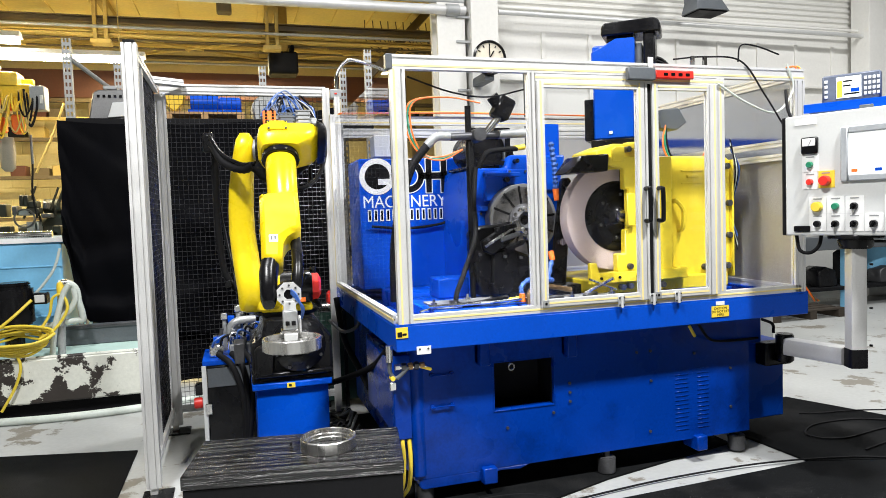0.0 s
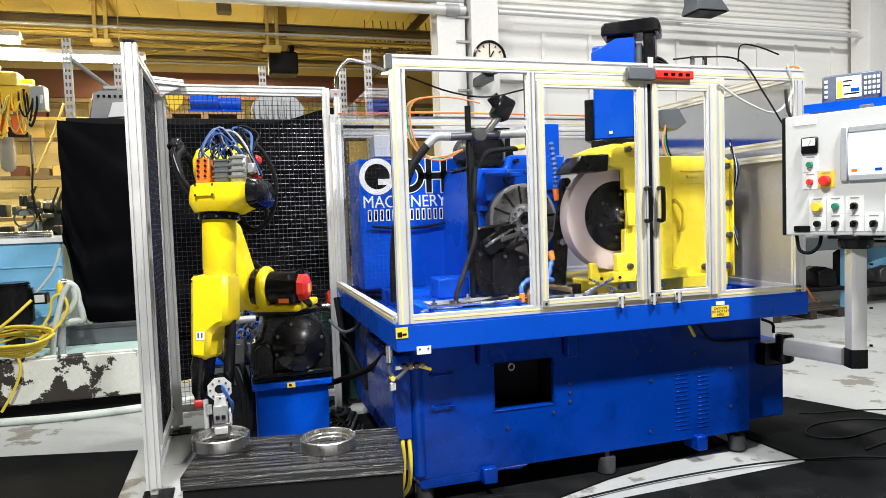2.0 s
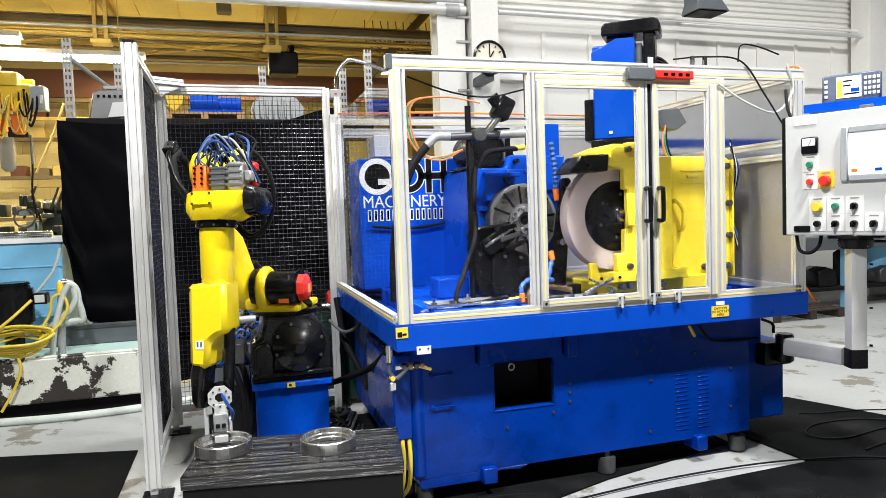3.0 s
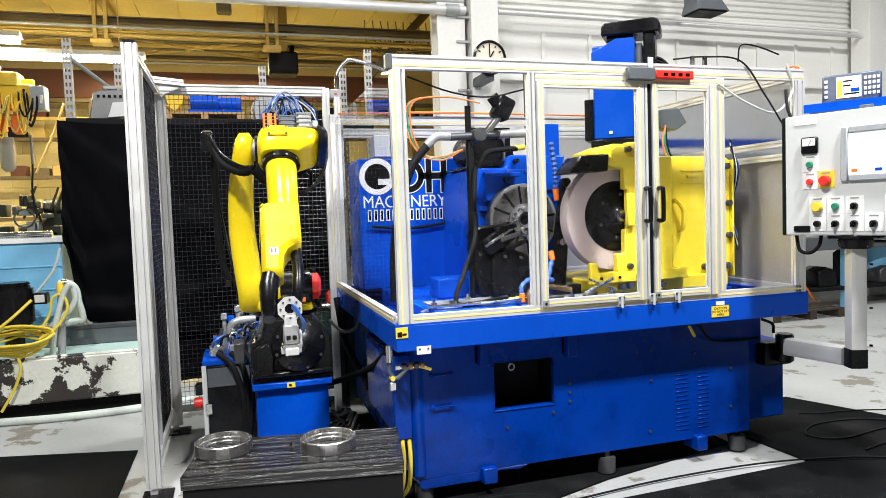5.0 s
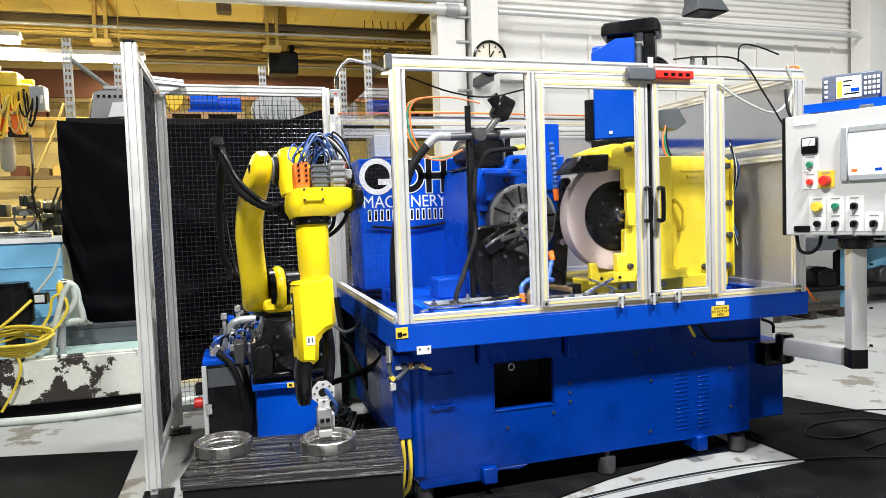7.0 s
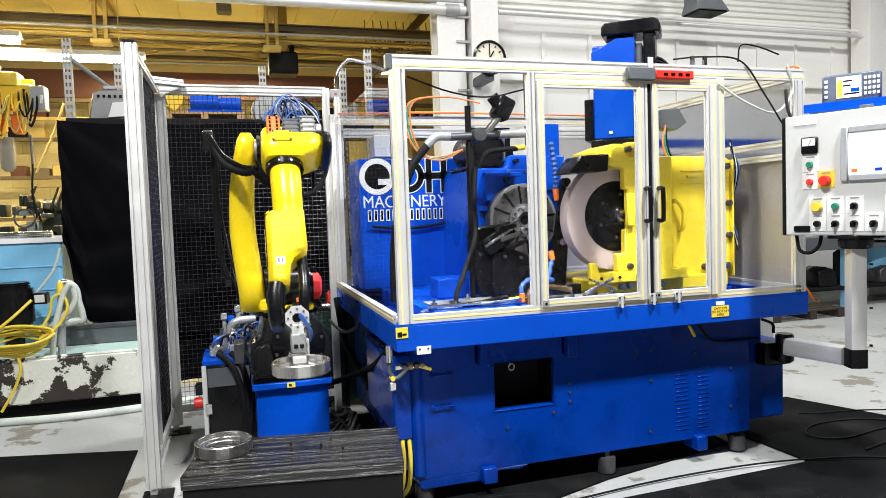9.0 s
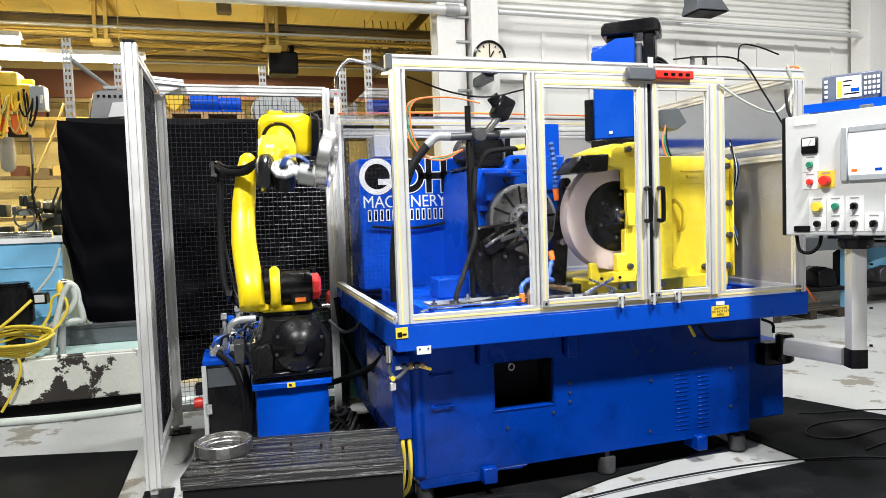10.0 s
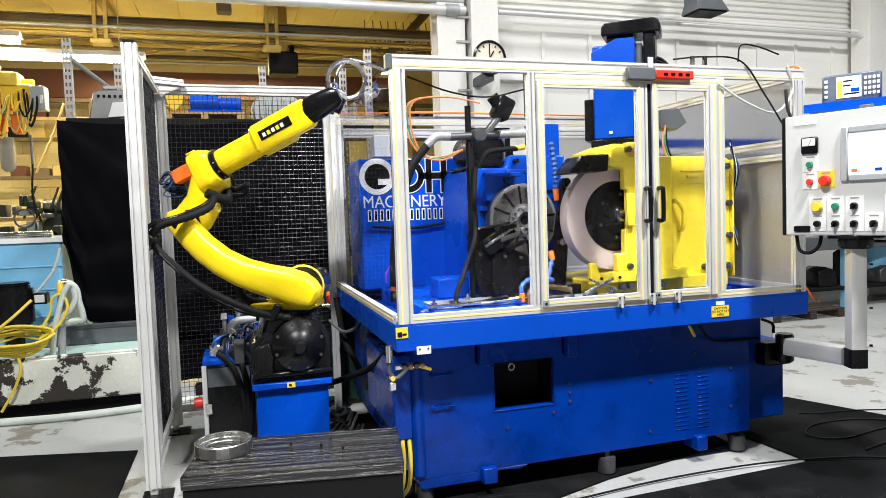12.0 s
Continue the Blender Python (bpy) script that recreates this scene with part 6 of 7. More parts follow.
    for y, z in ((0.02, 0.03), (0.066, 0.03), (0.02, -0.04), (0.066, -0.04), (0.11, 0.05), (0.15, 0.05), (0.11, -0.02), (0.15, -0.02)):
        part("motor_screw", cyl((0.03 if y < 0.09 else 0.01, y, A3 + z), (0.02 if y < 0.09 else 0.0, y, A3 + z), 0.007, n=8), CHROME, b)
    part("plug", cyl((0.0, 0.04, A3), (-0.03, 0.04, A3), 0.022, n=14, bevel=0.003), BLACK, b)
    part("plug", cyl((0.01, 0.13, A3 + 0.01), (-0.03, 0.13, A3 + 0.01), 0.02, n=14, bevel=0.003), CHROME, b)
    part("connector", cube(0.05, 0.1, 0.166, 0.2, A3 + 0.02, A3 + 0.06, 0.006), RACK_STEEL, b)
    for k in range(5):
        part("cable", tube([(-0.02, 0.02 + 0.03 * k, A3 + 0.02), (-0.09 - 0.01 * k, 0.0 + 0.03 * k, A3 + 0.04), (-0.1, 0.07 + 0.03 * k, A3 + 0.06 - 0.02 * k), (0.0, 0.17 + 0.006 * k, A3 + 0.05), (0.1, 0.2, A3 + 0.02 - 0.02 * k)], 0.005 + 0.001 * (k % 2), 8), (BLACK_MATT, RACK_STEEL, BLACK_MATT, HOSE_BLUE, BLACK_MATT)[k], b)
    part("motor_cap", cube(0.0, 0.04, 0.166, 0.195, A3 - 0.06, A3 + 0.0, 0.01), RED, b, "red connector cap")
    part("motor_cap", cube(0.06, 0.12, 0.166, 0.195, A3 - 0.06, A3 + 0.0, 0.01), RED, b)
    v = part("valve_block", cube(0.02, 0.146, -0.08, -0.012, A3 - 0.0, A3 + 0.08, 0.005), ORANGE, b, "orange valve block")
    for i in range(4):
        for j in range(2):
            part("port", cyl((0.036 + 0.024 * i, -0.063 + 0.035 * j, A3 + 0.08), (0.036 + 0.024 * i, -0.063 + 0.035 * j, A3 + 0.09), 0.006, n=8), BLACK, b)
    rnd = random.Random(4)
    for k in range(16):
        # short air lines looping up out of the valve block and back down to the motors, each its own way
        y0, y1 = rnd.uniform(-0.08, 0.02), rnd.uniform(0.0, 0.15)
        top, sway = rnd.uniform(-0.12, -0.03), rnd.uniform(-0.05, 0.05)
        zc = A3 + rnd.uniform(-0.03, 0.09)
        part("air_line", tube([(0.03, y0, A3 + rnd.uniform(0.02, 0.08)), (-0.02, y0 + sway, zc + 0.02), (top, (y0 + y1) / 2 + sway, zc), (-0.01, y1 + sway * 0.6, zc - 0.04), (0.05, y1, A3 - 0.03)], 0.004, 6), (HOSE_BLUE, LINE_CLEAR, HOSE_BLUE, BLACK_MATT)[k % 4], b)
    part("loop_hose", tube([(-0.05, 0.05, A3), (-0.08, 0.12, A3 - 0.02), (-0.02, 0.2, A3 - 0.05), (0.12, 0.245, A3 - 0.1), (0.28, 0.2, A3 - 0.15), (0.36, 0.1, A3 - 0.16), (0.3, 0.02, A3 - 0.17)], 0.011, 10), BLACK_MATT, b, "black looping cable")
    part("loop_hose", tube([(0.28, 0.03, A3 - 0.15), (0.34, 0.09, A3 - 0.18), (0.3, 0.15, A3 - 0.2), (0.2, 0.16, A3 - 0.18)], 0.01, 8), BLACK_MATT, b)
    part("elbow_harness", tube([(0.2, -0.14, 0.1), (0.24, -0.06, 0.04), (0.22, 0.06, 0.06), (0.2, 0.14, 0.12)], 0.03, 10, ribs=0.06), BLACK_MATT, b)
    return b


UPPER = upper_arm()


def gripper():
    """Wrist plate and two-jaw gripper; origin on the fifth axis, x out of the plate, z against the grip direction."""
    b = part("wrist_block", cyl((-0.06, 0, 0), (0.035, 0, 0), 0.055, n=32, bevel=0.006), BLACK, ROBOT, "black wrist flange")
    part("flange_plate", spin([(0.024, 0.0), (0.057, 0.0), (0.057, 0.018), (0.024, 0.018)], 8, m=pose(0.036, 0, 0, 0, 90, 0) @ pose(0, 0, 0, 0, 0, 22.5), closed=True), ALU, b, "octagonal aluminium adapter plate", smooth=False)
    for k in range(8):
        a = math.pi * k / 4
        part("bolt", cyl((0.053, 0.041 * math.cos(a), 0.041 * math.sin(a)), (0.058, 0.041 * math.cos(a), 0.041 * math.sin(a)), 0.005, n=8), STEEL_DARK, b)
    part("bracket", prism([(-0.03, -0.1), (-0.025, -0.03), (0.025, -0.03), (0.03, -0.1)], 0.02, 0.003, m=pose(0.037, 0, 0, 0, 0, -90) @ pose(0, -0.0, 0)), ALU, b)
    body = part("gripper_body", cube(0.0, 0.075, -0.032, 0.032, -0.155, -0.07, 0.005), ALU_DULL, b, "aluminium two-jaw gripper body")
    part("sensor", cube(0.075, 0.082, -0.022, -0.004, -0.135, -0.115, 0.002), BLACK, b)
    part("sensor", cube(0.075, 0.082, 0.004, 0.022, -0.135, -0.115, 0.002), BLACK, b)
    part("jaw_rail", cube(0.005, 0.07, -0.042, 0.042, -0.172, -0.156, 0.003), STEEL, b)
    part("jaw", cube(0.008, 0.03, -0.045, 0.045, -0.205, -0.172, 0.003), ALU, b, "aluminium jaw")
    part("jaw", cube(0.066, 0.08, -0.03, 0.03, -0.205, -0.172, 0.003), ALU, b, "aluminium jaw")
    part("side_finger", cube(0.01, 0.055, 0.034, 0.048, -0.175, -0.1, 0.004), ALU, b)
    for k in range(3):
        part("air_line", tube([(0.05, 0.01, 0.02 - 0.008 * k), (0.09, 0.03, 0.0 - 0.01 * k), (0.09, 0.05 + 0.004 * k, -0.06), (0.06, 0.05, -0.11)], 0.005, 6), HOSE_BLUE, b, "blue air line")
    return b


GRIPPER = gripper()
# ------------------------------------------------------------ hydraulic unit and floor clutter by the robot


def power_unit():
    t = thing("hydraulic_unit", "dark grey hydraulic cabinet with blue valves on its top", "hydraulic unit")
    part("cabinet", cube(-0.215, 0.1, 4.52, 5.0, 0.0, 0.575, 0.006), BLACK, t)
    part("edge_trim", cube(-0.245, -0.217, 4.515, 4.54, 0.02, 0.58, 0.003), GREY, t)
    part("top_panel", cube(-0.21, 0.095, 4.512, 4.519, 0.44, 0.56, 0.002), GREY_DARK, t)
    part("latch", cube(-0.232, -0.19, 4.5, 4.514, 0.27, 0.34, 0.004), CHROME, t)
    part("red_knob", cyl((-0.25, 4.56, 0.34), (-0.3, 4.56, 0.34), 0.035, n=16, bevel=0.005), RED, t)
    part("switch_box", cube(-0.29, -0.246, 4.54, 4.62, 0.39, 0.46, 0.005), BLACK, t)
    part("tray", cube(-0.24, 0.11, 4.52, 4.95, 0.577, 0.61, 0.004), BLUE, t)
    for x, z, s in ((-0.15, 0.66, 0.045), (-0.02, 0.655, 0.05), (0.06, 0.66, 0.04)):
        v = part("valve", cube(x - s, x + s, 4.6, 4.72, z - 0.045, z + 0.03, 0.006), RACK_STEEL if x > -0.1 else CHROME, t)
        part("solenoid", cyl((x, 4.66, z + 0.03), (x, 4.66, z + 0.09), 0.02, n=12), CHROME, v)
        part("coil", cube(x - 0.02, x + 0.02, 4.62, 4.66, z + 0.04, z + 0.08, 0.004), BLUE, v)
    rnd = random.Random(7)
    for k in range(7):
        x = -0.1 + 0.045 * k
        zt = 0.8 + 0.14 * rnd.random()
        part("pipe", tube([(x, 4.85, 0.61), (x, 4.85, 0.72), (x + 0.03 * (k % 2), 4.83, zt)], 0.014, 8), CHROME if k % 2 else RACK_STEEL, t)
        part("fitting", cube(x - 0.022, x + 0.022, 4.81, 4.86, zt - 0.02, zt + 0.025, 0.004), BLUE if k % 3 == 1 else CHROME, t)
    for k in range(22):
        x, y, z = -0.2 + 0.33 * rnd.random(), 4.56 + 0.36 * rnd.random(), 0.62 + 0.3 * rnd.random() ** 1.6
        c2 = part("coupling", cyl((x, y, z - 0.02), (x + 0.03 * rnd.random(), y, z + 0.03), 0.012 + 0.012 * rnd.random(), n=6), (CHROME, RACK_STEEL, BLUE, CHROME, STEEL_DARK)[k % 5], t)
        part("riser", cyl((x, y, 0.6), (x, y, z - 0.02), 0.008, n=8), (CHROME, HOSE_BLUE)[k % 2], c2)
    for k in range(6):
        x = -0.18 + 0.05 * k
        part("jumper", tube([(x, 4.62, 0.66), (x + 0.02, 4.58, 0.72 + 0.02 * k), (x + 0.09, 4.6, 0.75), (x + 0.13, 4.66, 0.66)], 0.008, 8), (HOSE_BLUE, BLACK_MATT, CHROME)[k % 3], t)
    part("elbow_pipe", tube([(-0.06, 4.75, 0.7), (-0.06, 4.75, 0.78), (-0.01, 4.75, 0.82), (0.1, 4.78, 0.82)], 0.026, 12), RACK_STEEL, t)
    for k in range(3):
        part("hose", tube([(-0.14 + 0.08 * k, 4.56, 0.64), (-0.06 + 0.06 * k, 4.46, 0.58), (-0.0 + 0.03 * k, 4.42, 0.4), (0.01 + 0.015 * k, 4.42, 0.22), (0.0 + 0.012 * k, 4.42, 0.1)], 0.019, 10), BLACK_MATT, t)


power_unit()


def green_tank():
    t = thing("coolant_tank", "dark green coolant tank beside the machine", "tank")
    part("body", cube(0.6, 1.3, 5.3, 5.8, 0.05, 0.76, 0.01), material("dark_green_paint", (0.004, 0.03, 0.02), 0.5), t)
    part("lid", cube(0.595, 1.305, 5.295, 5.805, 0.76, 0.78, 0.004), BLACK, t)
    for x in (0.64, 1.26):
        for y in (5.34, 5.76):
            part("foot", cube(x - 0.02, x + 0.02, y - 0.02, y + 0.02, 0, 0.05, 0.003), BLACK, t)
    pump = part("pump", cube(0.68, 0.8, 5.4, 5.54, 0.78, 0.9, 0.02), RED, t, "red pump motor")
    part("pump_pipe", cyl((0.62, 5.33, 0.8), (0.84, 5.31, 0.8), 0.02, n=12), CHROME, t)


green_tank()


def cell_hoses():
    sets = [([(0.69, 5.0, 0.9), (0.72, 4.9, 0.62), (0.8, 4.7, 0.4), (0.8, 4.4, 0.36)], 0.022, BLACK_MATT, "black hydraulic hose behind the robot"),
            ([(0.5, 4.45, 0.4), (0.62, 4.3, 0.46), (0.74, 3.95, 0.6), (0.76, 3.6, 0.76)], 0.02, BLACK_MATT, "black hydraulic hose between robot and machine"),
            ([(0.62, 4.9, 0.75), (0.7, 4.8, 0.68), (0.78, 4.7, 0.72), (0.8, 4.6, 0.82)], 0.012, GREY_DARK, "dark grey air hose under the tray"),
            ([(0.55, 4.2, 0.02), (0.66, 4.4, 0.04), (0.78, 4.6, 0.02), (0.7, 4.9, 0.02), (0.6, 4.6, 0.02), (0.72, 4.3, 0.02)], 0.013, BLACK_MATT, "black hose coiled on the floor"),
            ([(0.58, 3.9, 0.02), (0.64, 4.1, 0.02), (0.72, 4.5, 0.015), (0.64, 4.9, 0.015)], 0.009, HOSE_GREY, "grey cable on the floor by the robot")]
    for pts, r, mat, lab in sets:
        single("hose", tube(pts, r, 10, 10), mat, lab, "hose", group="hoses by the robot")

    single("drip_tray", frame_tray(0.5, 0.785, 3.98, 5.04, 0.03), BLACK_MATT, "shallow black drip tray on the floor", "tray")
    rnd = random.Random(11)
    for k in range(16):
        y = 4.05 + 0.052 * k
        single("hose", tube([(0.52, y, 0.03), (0.58 + 0.05 * rnd.random(), y + 0.1, 0.05 + 0.06 * rnd.random()), (0.66, y + 0.05 * rnd.random(), 0.04 + 0.05 * rnd.random()), (0.73, y + 0.12, 0.06 + 0.1 * rnd.random())], 0.008 + 0.006 * rnd.random(), 8), (BLACK_MATT, GREY_DARK, BLACK_MATT, RACK_STEEL)[k % 4], "loose hose in the drip tray", "hose", group="hoses by the robot")


def frame_tray(x0, x1, y0, y1, h):
    bm = frame_flat(x0, x1, y0, y1, 0.004, h, 0.01)
    cube(x0 + 0.01, x1 - 0.01, y0 + 0.01, y1 - 0.01, 0.002, 0.008, 0, bm)
    return bm


cell_hoses()


def floor_cable():
    single("floor_cable", tube([(0.75, 3.05, 0.014), (1.1, 2.98, 0.014), (1.6, 3.06, 0.014), (2.2, 3.12, 0.014), (2.8, 3.1, 0.019), (3.3, 3.0, 0.019), (3.7, 2.85, 0.019), (4.3, 2.9, 0.019)], 0.0055, 8, 12), BLACK_MATT, "black power cable lying across the floor", "cable")
    single("floor_cable", tube([(4.4, 3.2, 0.02), (4.0, 3.3, 0.02), (3.55, 3.25, 0.019), (3.4, 3.38, 0.019), (3.6, 3.52, 0.019), (3.95, 3.5, 0.019), (4.2, 3.3, 0.019), (3.95, 3.15, 0.028), (3.5, 3.05, 0.019)], 0.0055, 8, 12), BLACK_MATT, "black cable looped on the rubber mat", "cable")
    single("floor_cable", tube([(4.5, 3.5, 0.02), (4.1, 3.65, 0.02), (3.85, 3.7, 0.019), (3.7, 3.75, 0.019)], 0.005, 8, 12), BLACK_MATT, "thin black cable on the rubber mat", "cable")
    single("floor_cable", tube([(0.8, 3.1, 0.012), (0.95, 3.2, 0.012), (1.1, 3.25, 0.012), (1.4, 3.22, 0.012), (1.55, 3.05, 0.012)], 0.0045, 8, 12), BLACK_MATT, "thin black cable under the machine front", "cable")


floor_cable()

# ------------------------------------------------------------ rack with curtain behind the cell
FAR = Matrix.Translation(EYE) @ Matrix.Scale(1.144, 4) @ Matrix.Translation(-EYE)


def storage_rack():
    t = thing("storage_rack", "punched steel storage rack with high uprights", "rack", FAR)
    for x, y in ((-1.17, 5.9), (-0.88, 6.35), (1.17, 5.9), (1.02, 6.35), (0.3, 6.35)):
        part("upright", perforated(x, y, 0.189, 2.93 if y < 6 else 2.86), RACK_STEEL, t, smooth=False)
    for z in (2.29, 1.2):
        part("shelf", cube(-1.2, 1.2, 5.94, 6.33, z, z + 0.03, 0.003), BLACK_MATT, t)
        part("beam", cube(-1.2, 1.2, 5.86, 5.94, z - 0.05, z + 0.032, 0.004), BLACK_MATT, t)
    part("brace", cyl((-1.15, 5.9, 2.78), (-0.9, 6.33, 2.6), 0.018, n=8), RACK_STEEL, t)


storage_rack()


def cloth_sheet(x0, x1, top, foot, y, seed, lab, nx=110, nz=64, depth=0.1):
    """A hanging cloth of some thickness; top and foot give its upper and lower edge along its width."""
    def edge(line, u):
        for (a, za), (b, zb) in zip(line, line[1:]):
            if u <= b:
                k = (u - a) / (b - a)
                return za + (zb - za) * k * k * (3 - 2 * k)
        return line[-1][1]

    def crease(u, v, slope, at, width):
        d = (v - at - slope * u) / width
        return math.exp(-d * d) if d > 0 else math.exp(-d * d * 9)

    bm = bmesh.new()
    rows = []
    for back in (0, 1):
        grid = []
        for j in range(nz + 1):
            row = []
            for i in range(nx + 1):
                u, v = i / nx, j / nz
                zt, zf = edge(top, u), edge(foot, u)
                x = x0 + (x1 - x0) * u + 0.03 * noise.noise((u * 2, v * 3, seed)) * v
                soft = 0.5 * noise.noise((u * 4 + v * 1.3, v * 1.4, seed)) + 0.22 * noise.noise((u * 11 - v * 4, v * 3.2, seed + 3))
                drag = 0.6 * crease(u, v, -0.75, 0.78, 0.16) + 0.5 * crease(u, v, -0.35, 0.95, 0.1) + 0.45 * crease(u, v, 0.9, 0.05, 0.14) + 0.4 * crease(u, v, -1.4, 1.3, 0.2)
                f = depth * (0.25 + v) * (soft + drag)
                row.append(bm.verts.new((x, y - abs(f) - 0.02 + 0.004 * back, zt + (zf - zt) * v - 0.02 * math.sin(u * 9) * math.exp(-v * 8))))
            grid.append(row)
        rows.append(grid)
    for g in rows:
        for j in range(nz):
            for i in range(nx):
                bm.faces.new((g[j][i], g[j][i + 1], g[j + 1][i + 1], g[j + 1][i]))
    return single("curtain", bm, CLOTH, lab, "curtain", FAR)


cloth_sheet(-0.62, 0.86, [(0, 1.1), (1, 1.1)], [(0, 0.2), (0.5, 0.26), (1, 0.24)], 5.9, 5.0, "black cloth draped low behind the fence")
cloth_sheet(-1.24, 0.86, [(0, 2.29), (0.3, 2.28), (0.45, 2.24), (0.7, 2.28), (1, 2.42)], [(0, 1.38), (0.01, 1.33), (0.035, 0.98), (0.07, 0.76), (0.2, 0.66), (0.5, 0.6), (1, 0.6)], 5.78, 2.0, "black cloth curtain hung from the rack beam")


def shelf_goods():
    p = thing("pallet", "wooden pallet on the rack shelf", "pallet", FAR)
    for k in range(5):
        part("board", cube(-0.52, 0.12, 5.9 + 0.09 * k, 5.97 + 0.09 * k, 2.365, 2.385, 0.002), PALLET, p)
    for x in (-0.5, -0.22, 0.06):
        part("bearer", cube(x, x + 0.06, 5.9, 6.33, 2.322, 2.365, 0.002), PALLET, p)
    b = thing("electric_motor", "blue electric motors standing on a pallet", "motor", FAR)
    part("housing", cyl((-0.3, 6.0, 2.47), (-0.08, 6.0, 2.47), 0.075, n=24, bevel=0.01), BLUE, b)
    part("housing", cyl((-0.08, 6.0, 2.46), (0.1, 6.0, 2.46), 0.06, n=24, bevel=0.01), BLUE, b)
    part("terminal_box", cube(-0.16, -0.06, 5.95, 6.05, 2.54, 2.58, 0.006), BLUE, b)
    part("foot", cube(-0.32, 0.1, 5.93, 6.07, 2.386, 2.41, 0.004), BLUE, b)
    y = thing("yellow_hopper", "yellow sheet-metal hopper on the rack shelf", "hopper", FAR)
    part("bin", prism([(-0.5, 2.55), (-0.33, 2.56), (-0.36, 2.45), (-0.42, 2.387), (-0.47, 2.43)], 0.16, 0.005, m=pose(0, 5.93, 0)), HOIST, y)
    g = thing("motor_housing", "grey sheet-metal motor housing with vents", "housing", FAR)
    part("shell", prism([(-1.06, 2.322), (-1.02, 2.54), (-0.98, 2.56), (-0.68, 2.57), (-0.64, 2.5), (-0.62, 2.322)], 0.3, 0.01, m=pose(0, 5.97, 0)), CAST_GREY, g)
    for k in range(8):
        part("vent", cube(-0.99 + 0.04 * k, -0.97 + 0.04 * k, 5.962, 5.97, 2.5, 2.52, 0), BLACK, g)
    part("panel", prism([(-0.92, 2.34), (-0.88, 2.46), (-0.72, 2.47), (-0.7, 2.36)], 0.02, 0.003, m=pose(0, 5.952, 0)), GREY, g)
    part("cap", cube(-0.95, -0.85, 6.0, 6.1, 2.57, 2.6, 0.005), RACK_STEEL, g)
    w = single("white_carton", cube(-0.66, -0.55, 5.87, 5.99, 2.323, 2.385, 0.004), WHITE, "small white carton on the shelf edge", "box", FAR)
    c = thing("casting", "grey finned casting on the rack shelf", "casting", FAR)
    part("block", prism([(0.2, 2.322), (0.18, 2.46), (0.24, 2.53), (0.55, 2.53), (0.62, 2.44), (0.62, 2.322)], 0.28, 0.015, m=pose(0, 5.97, 0)), RACK_STEEL, c)
    for k in range(6):
        part("fin", cube(0.25 + 0.05 * k, 0.265 + 0.05 * k, 5.95, 5.97, 2.35, 2.5, 0.002), RACK_STEEL, c)
    s = thing("switch_housing", "grey limit-switch housing with chrome fittings above the fence", "switch")
    part("body", cube(0.74, 0.83, 5.25, 5.33, 2.4, 2.47, 0.006), RACK_STEEL, s)
    part("stay", cube(0.77, 0.8, 5.27, 5.29, 0.0, 2.4, 0.002), BLACK, s)
    part("pipe", tube([(0.8, 5.29, 2.47), (0.81, 5.29, 2.6), (0.9, 5.3, 2.7), (1.05, 5.3, 2.68), (1.2, 5.28, 2.62)], 0.014, 10), CHROME, s)
    part("red_tag", cube(0.775, 0.795, 5.243, 5.25, 2.43, 2.44, 0.001), RED, s)


shelf_goods()

# ------------------------------------------------------------ old tanks and hoist outside the cell


def light_blue_tank():
    t = thing("blue_tank", "light blue painted sheet-metal tank", "tank")
    part("shell", cube(-3.4, -1.44, 6.55, 7.7, 0.0, 1.36, 0.02), TANK_BLUE, t)
    part("rim", frame_flat(-3.42, -1.42, 6.53, 7.72, 1.36, 1.4, 0.08), WHITE, t)
    part("rim_pipe", cyl((-1.95, 6.56, 1.425), (-1.5, 6.56, 1.425), 0.035, n=14, bevel=0.005), CHROME, t, "bright steel pipe on the rim")
    for z in (0.72, 0.95, 1.15):
        part("seam", cube(-3.4, -1.44, 6.54, 6.549, z, z + 0.012, 0.002), TANK_BLUE, t)


def peeling_tank():
    t = thing("old_tank", "low tank with peeling white paint and a mint deck", "tank")
    part("front", cube(-3.4, -0.62, 5.92, 5.96, 0.12, 0.47, 0.012), TANK_PEEL, t)
    part("deck", cube(-3.4, -0.62, 5.96, 6.52, 0.44, 0.475, 0.006), TANK_MINT, t)
    part("end", cube(-0.66, -0.62, 5.96, 6.5, 0.12, 0.44, 0.006), TANK_PEEL, t)
    part("plinth", cube(-3.4, -0.7, 6.02, 6.5, 0.0, 0.12, 0.004), BLACK_MATT, t)
    part("trough", cube(-1.62, -0.62, 6.4, 6.52, 0.476, 0.64, 0.008), GREY_DARK, t, "dark grey trough along the deck")
    part("trough_lip", cube(-1.62, -0.62, 6.385, 6.4, 0.615, 0.645, 0.003), STEEL_DARK, t)
    part("rim", cyl((-3.4, 5.94, 0.475), (-0.62, 5.94, 0.475), 0.014, n=8), TANK_PEEL, t)


light_blue_tank()
peeling_tank()


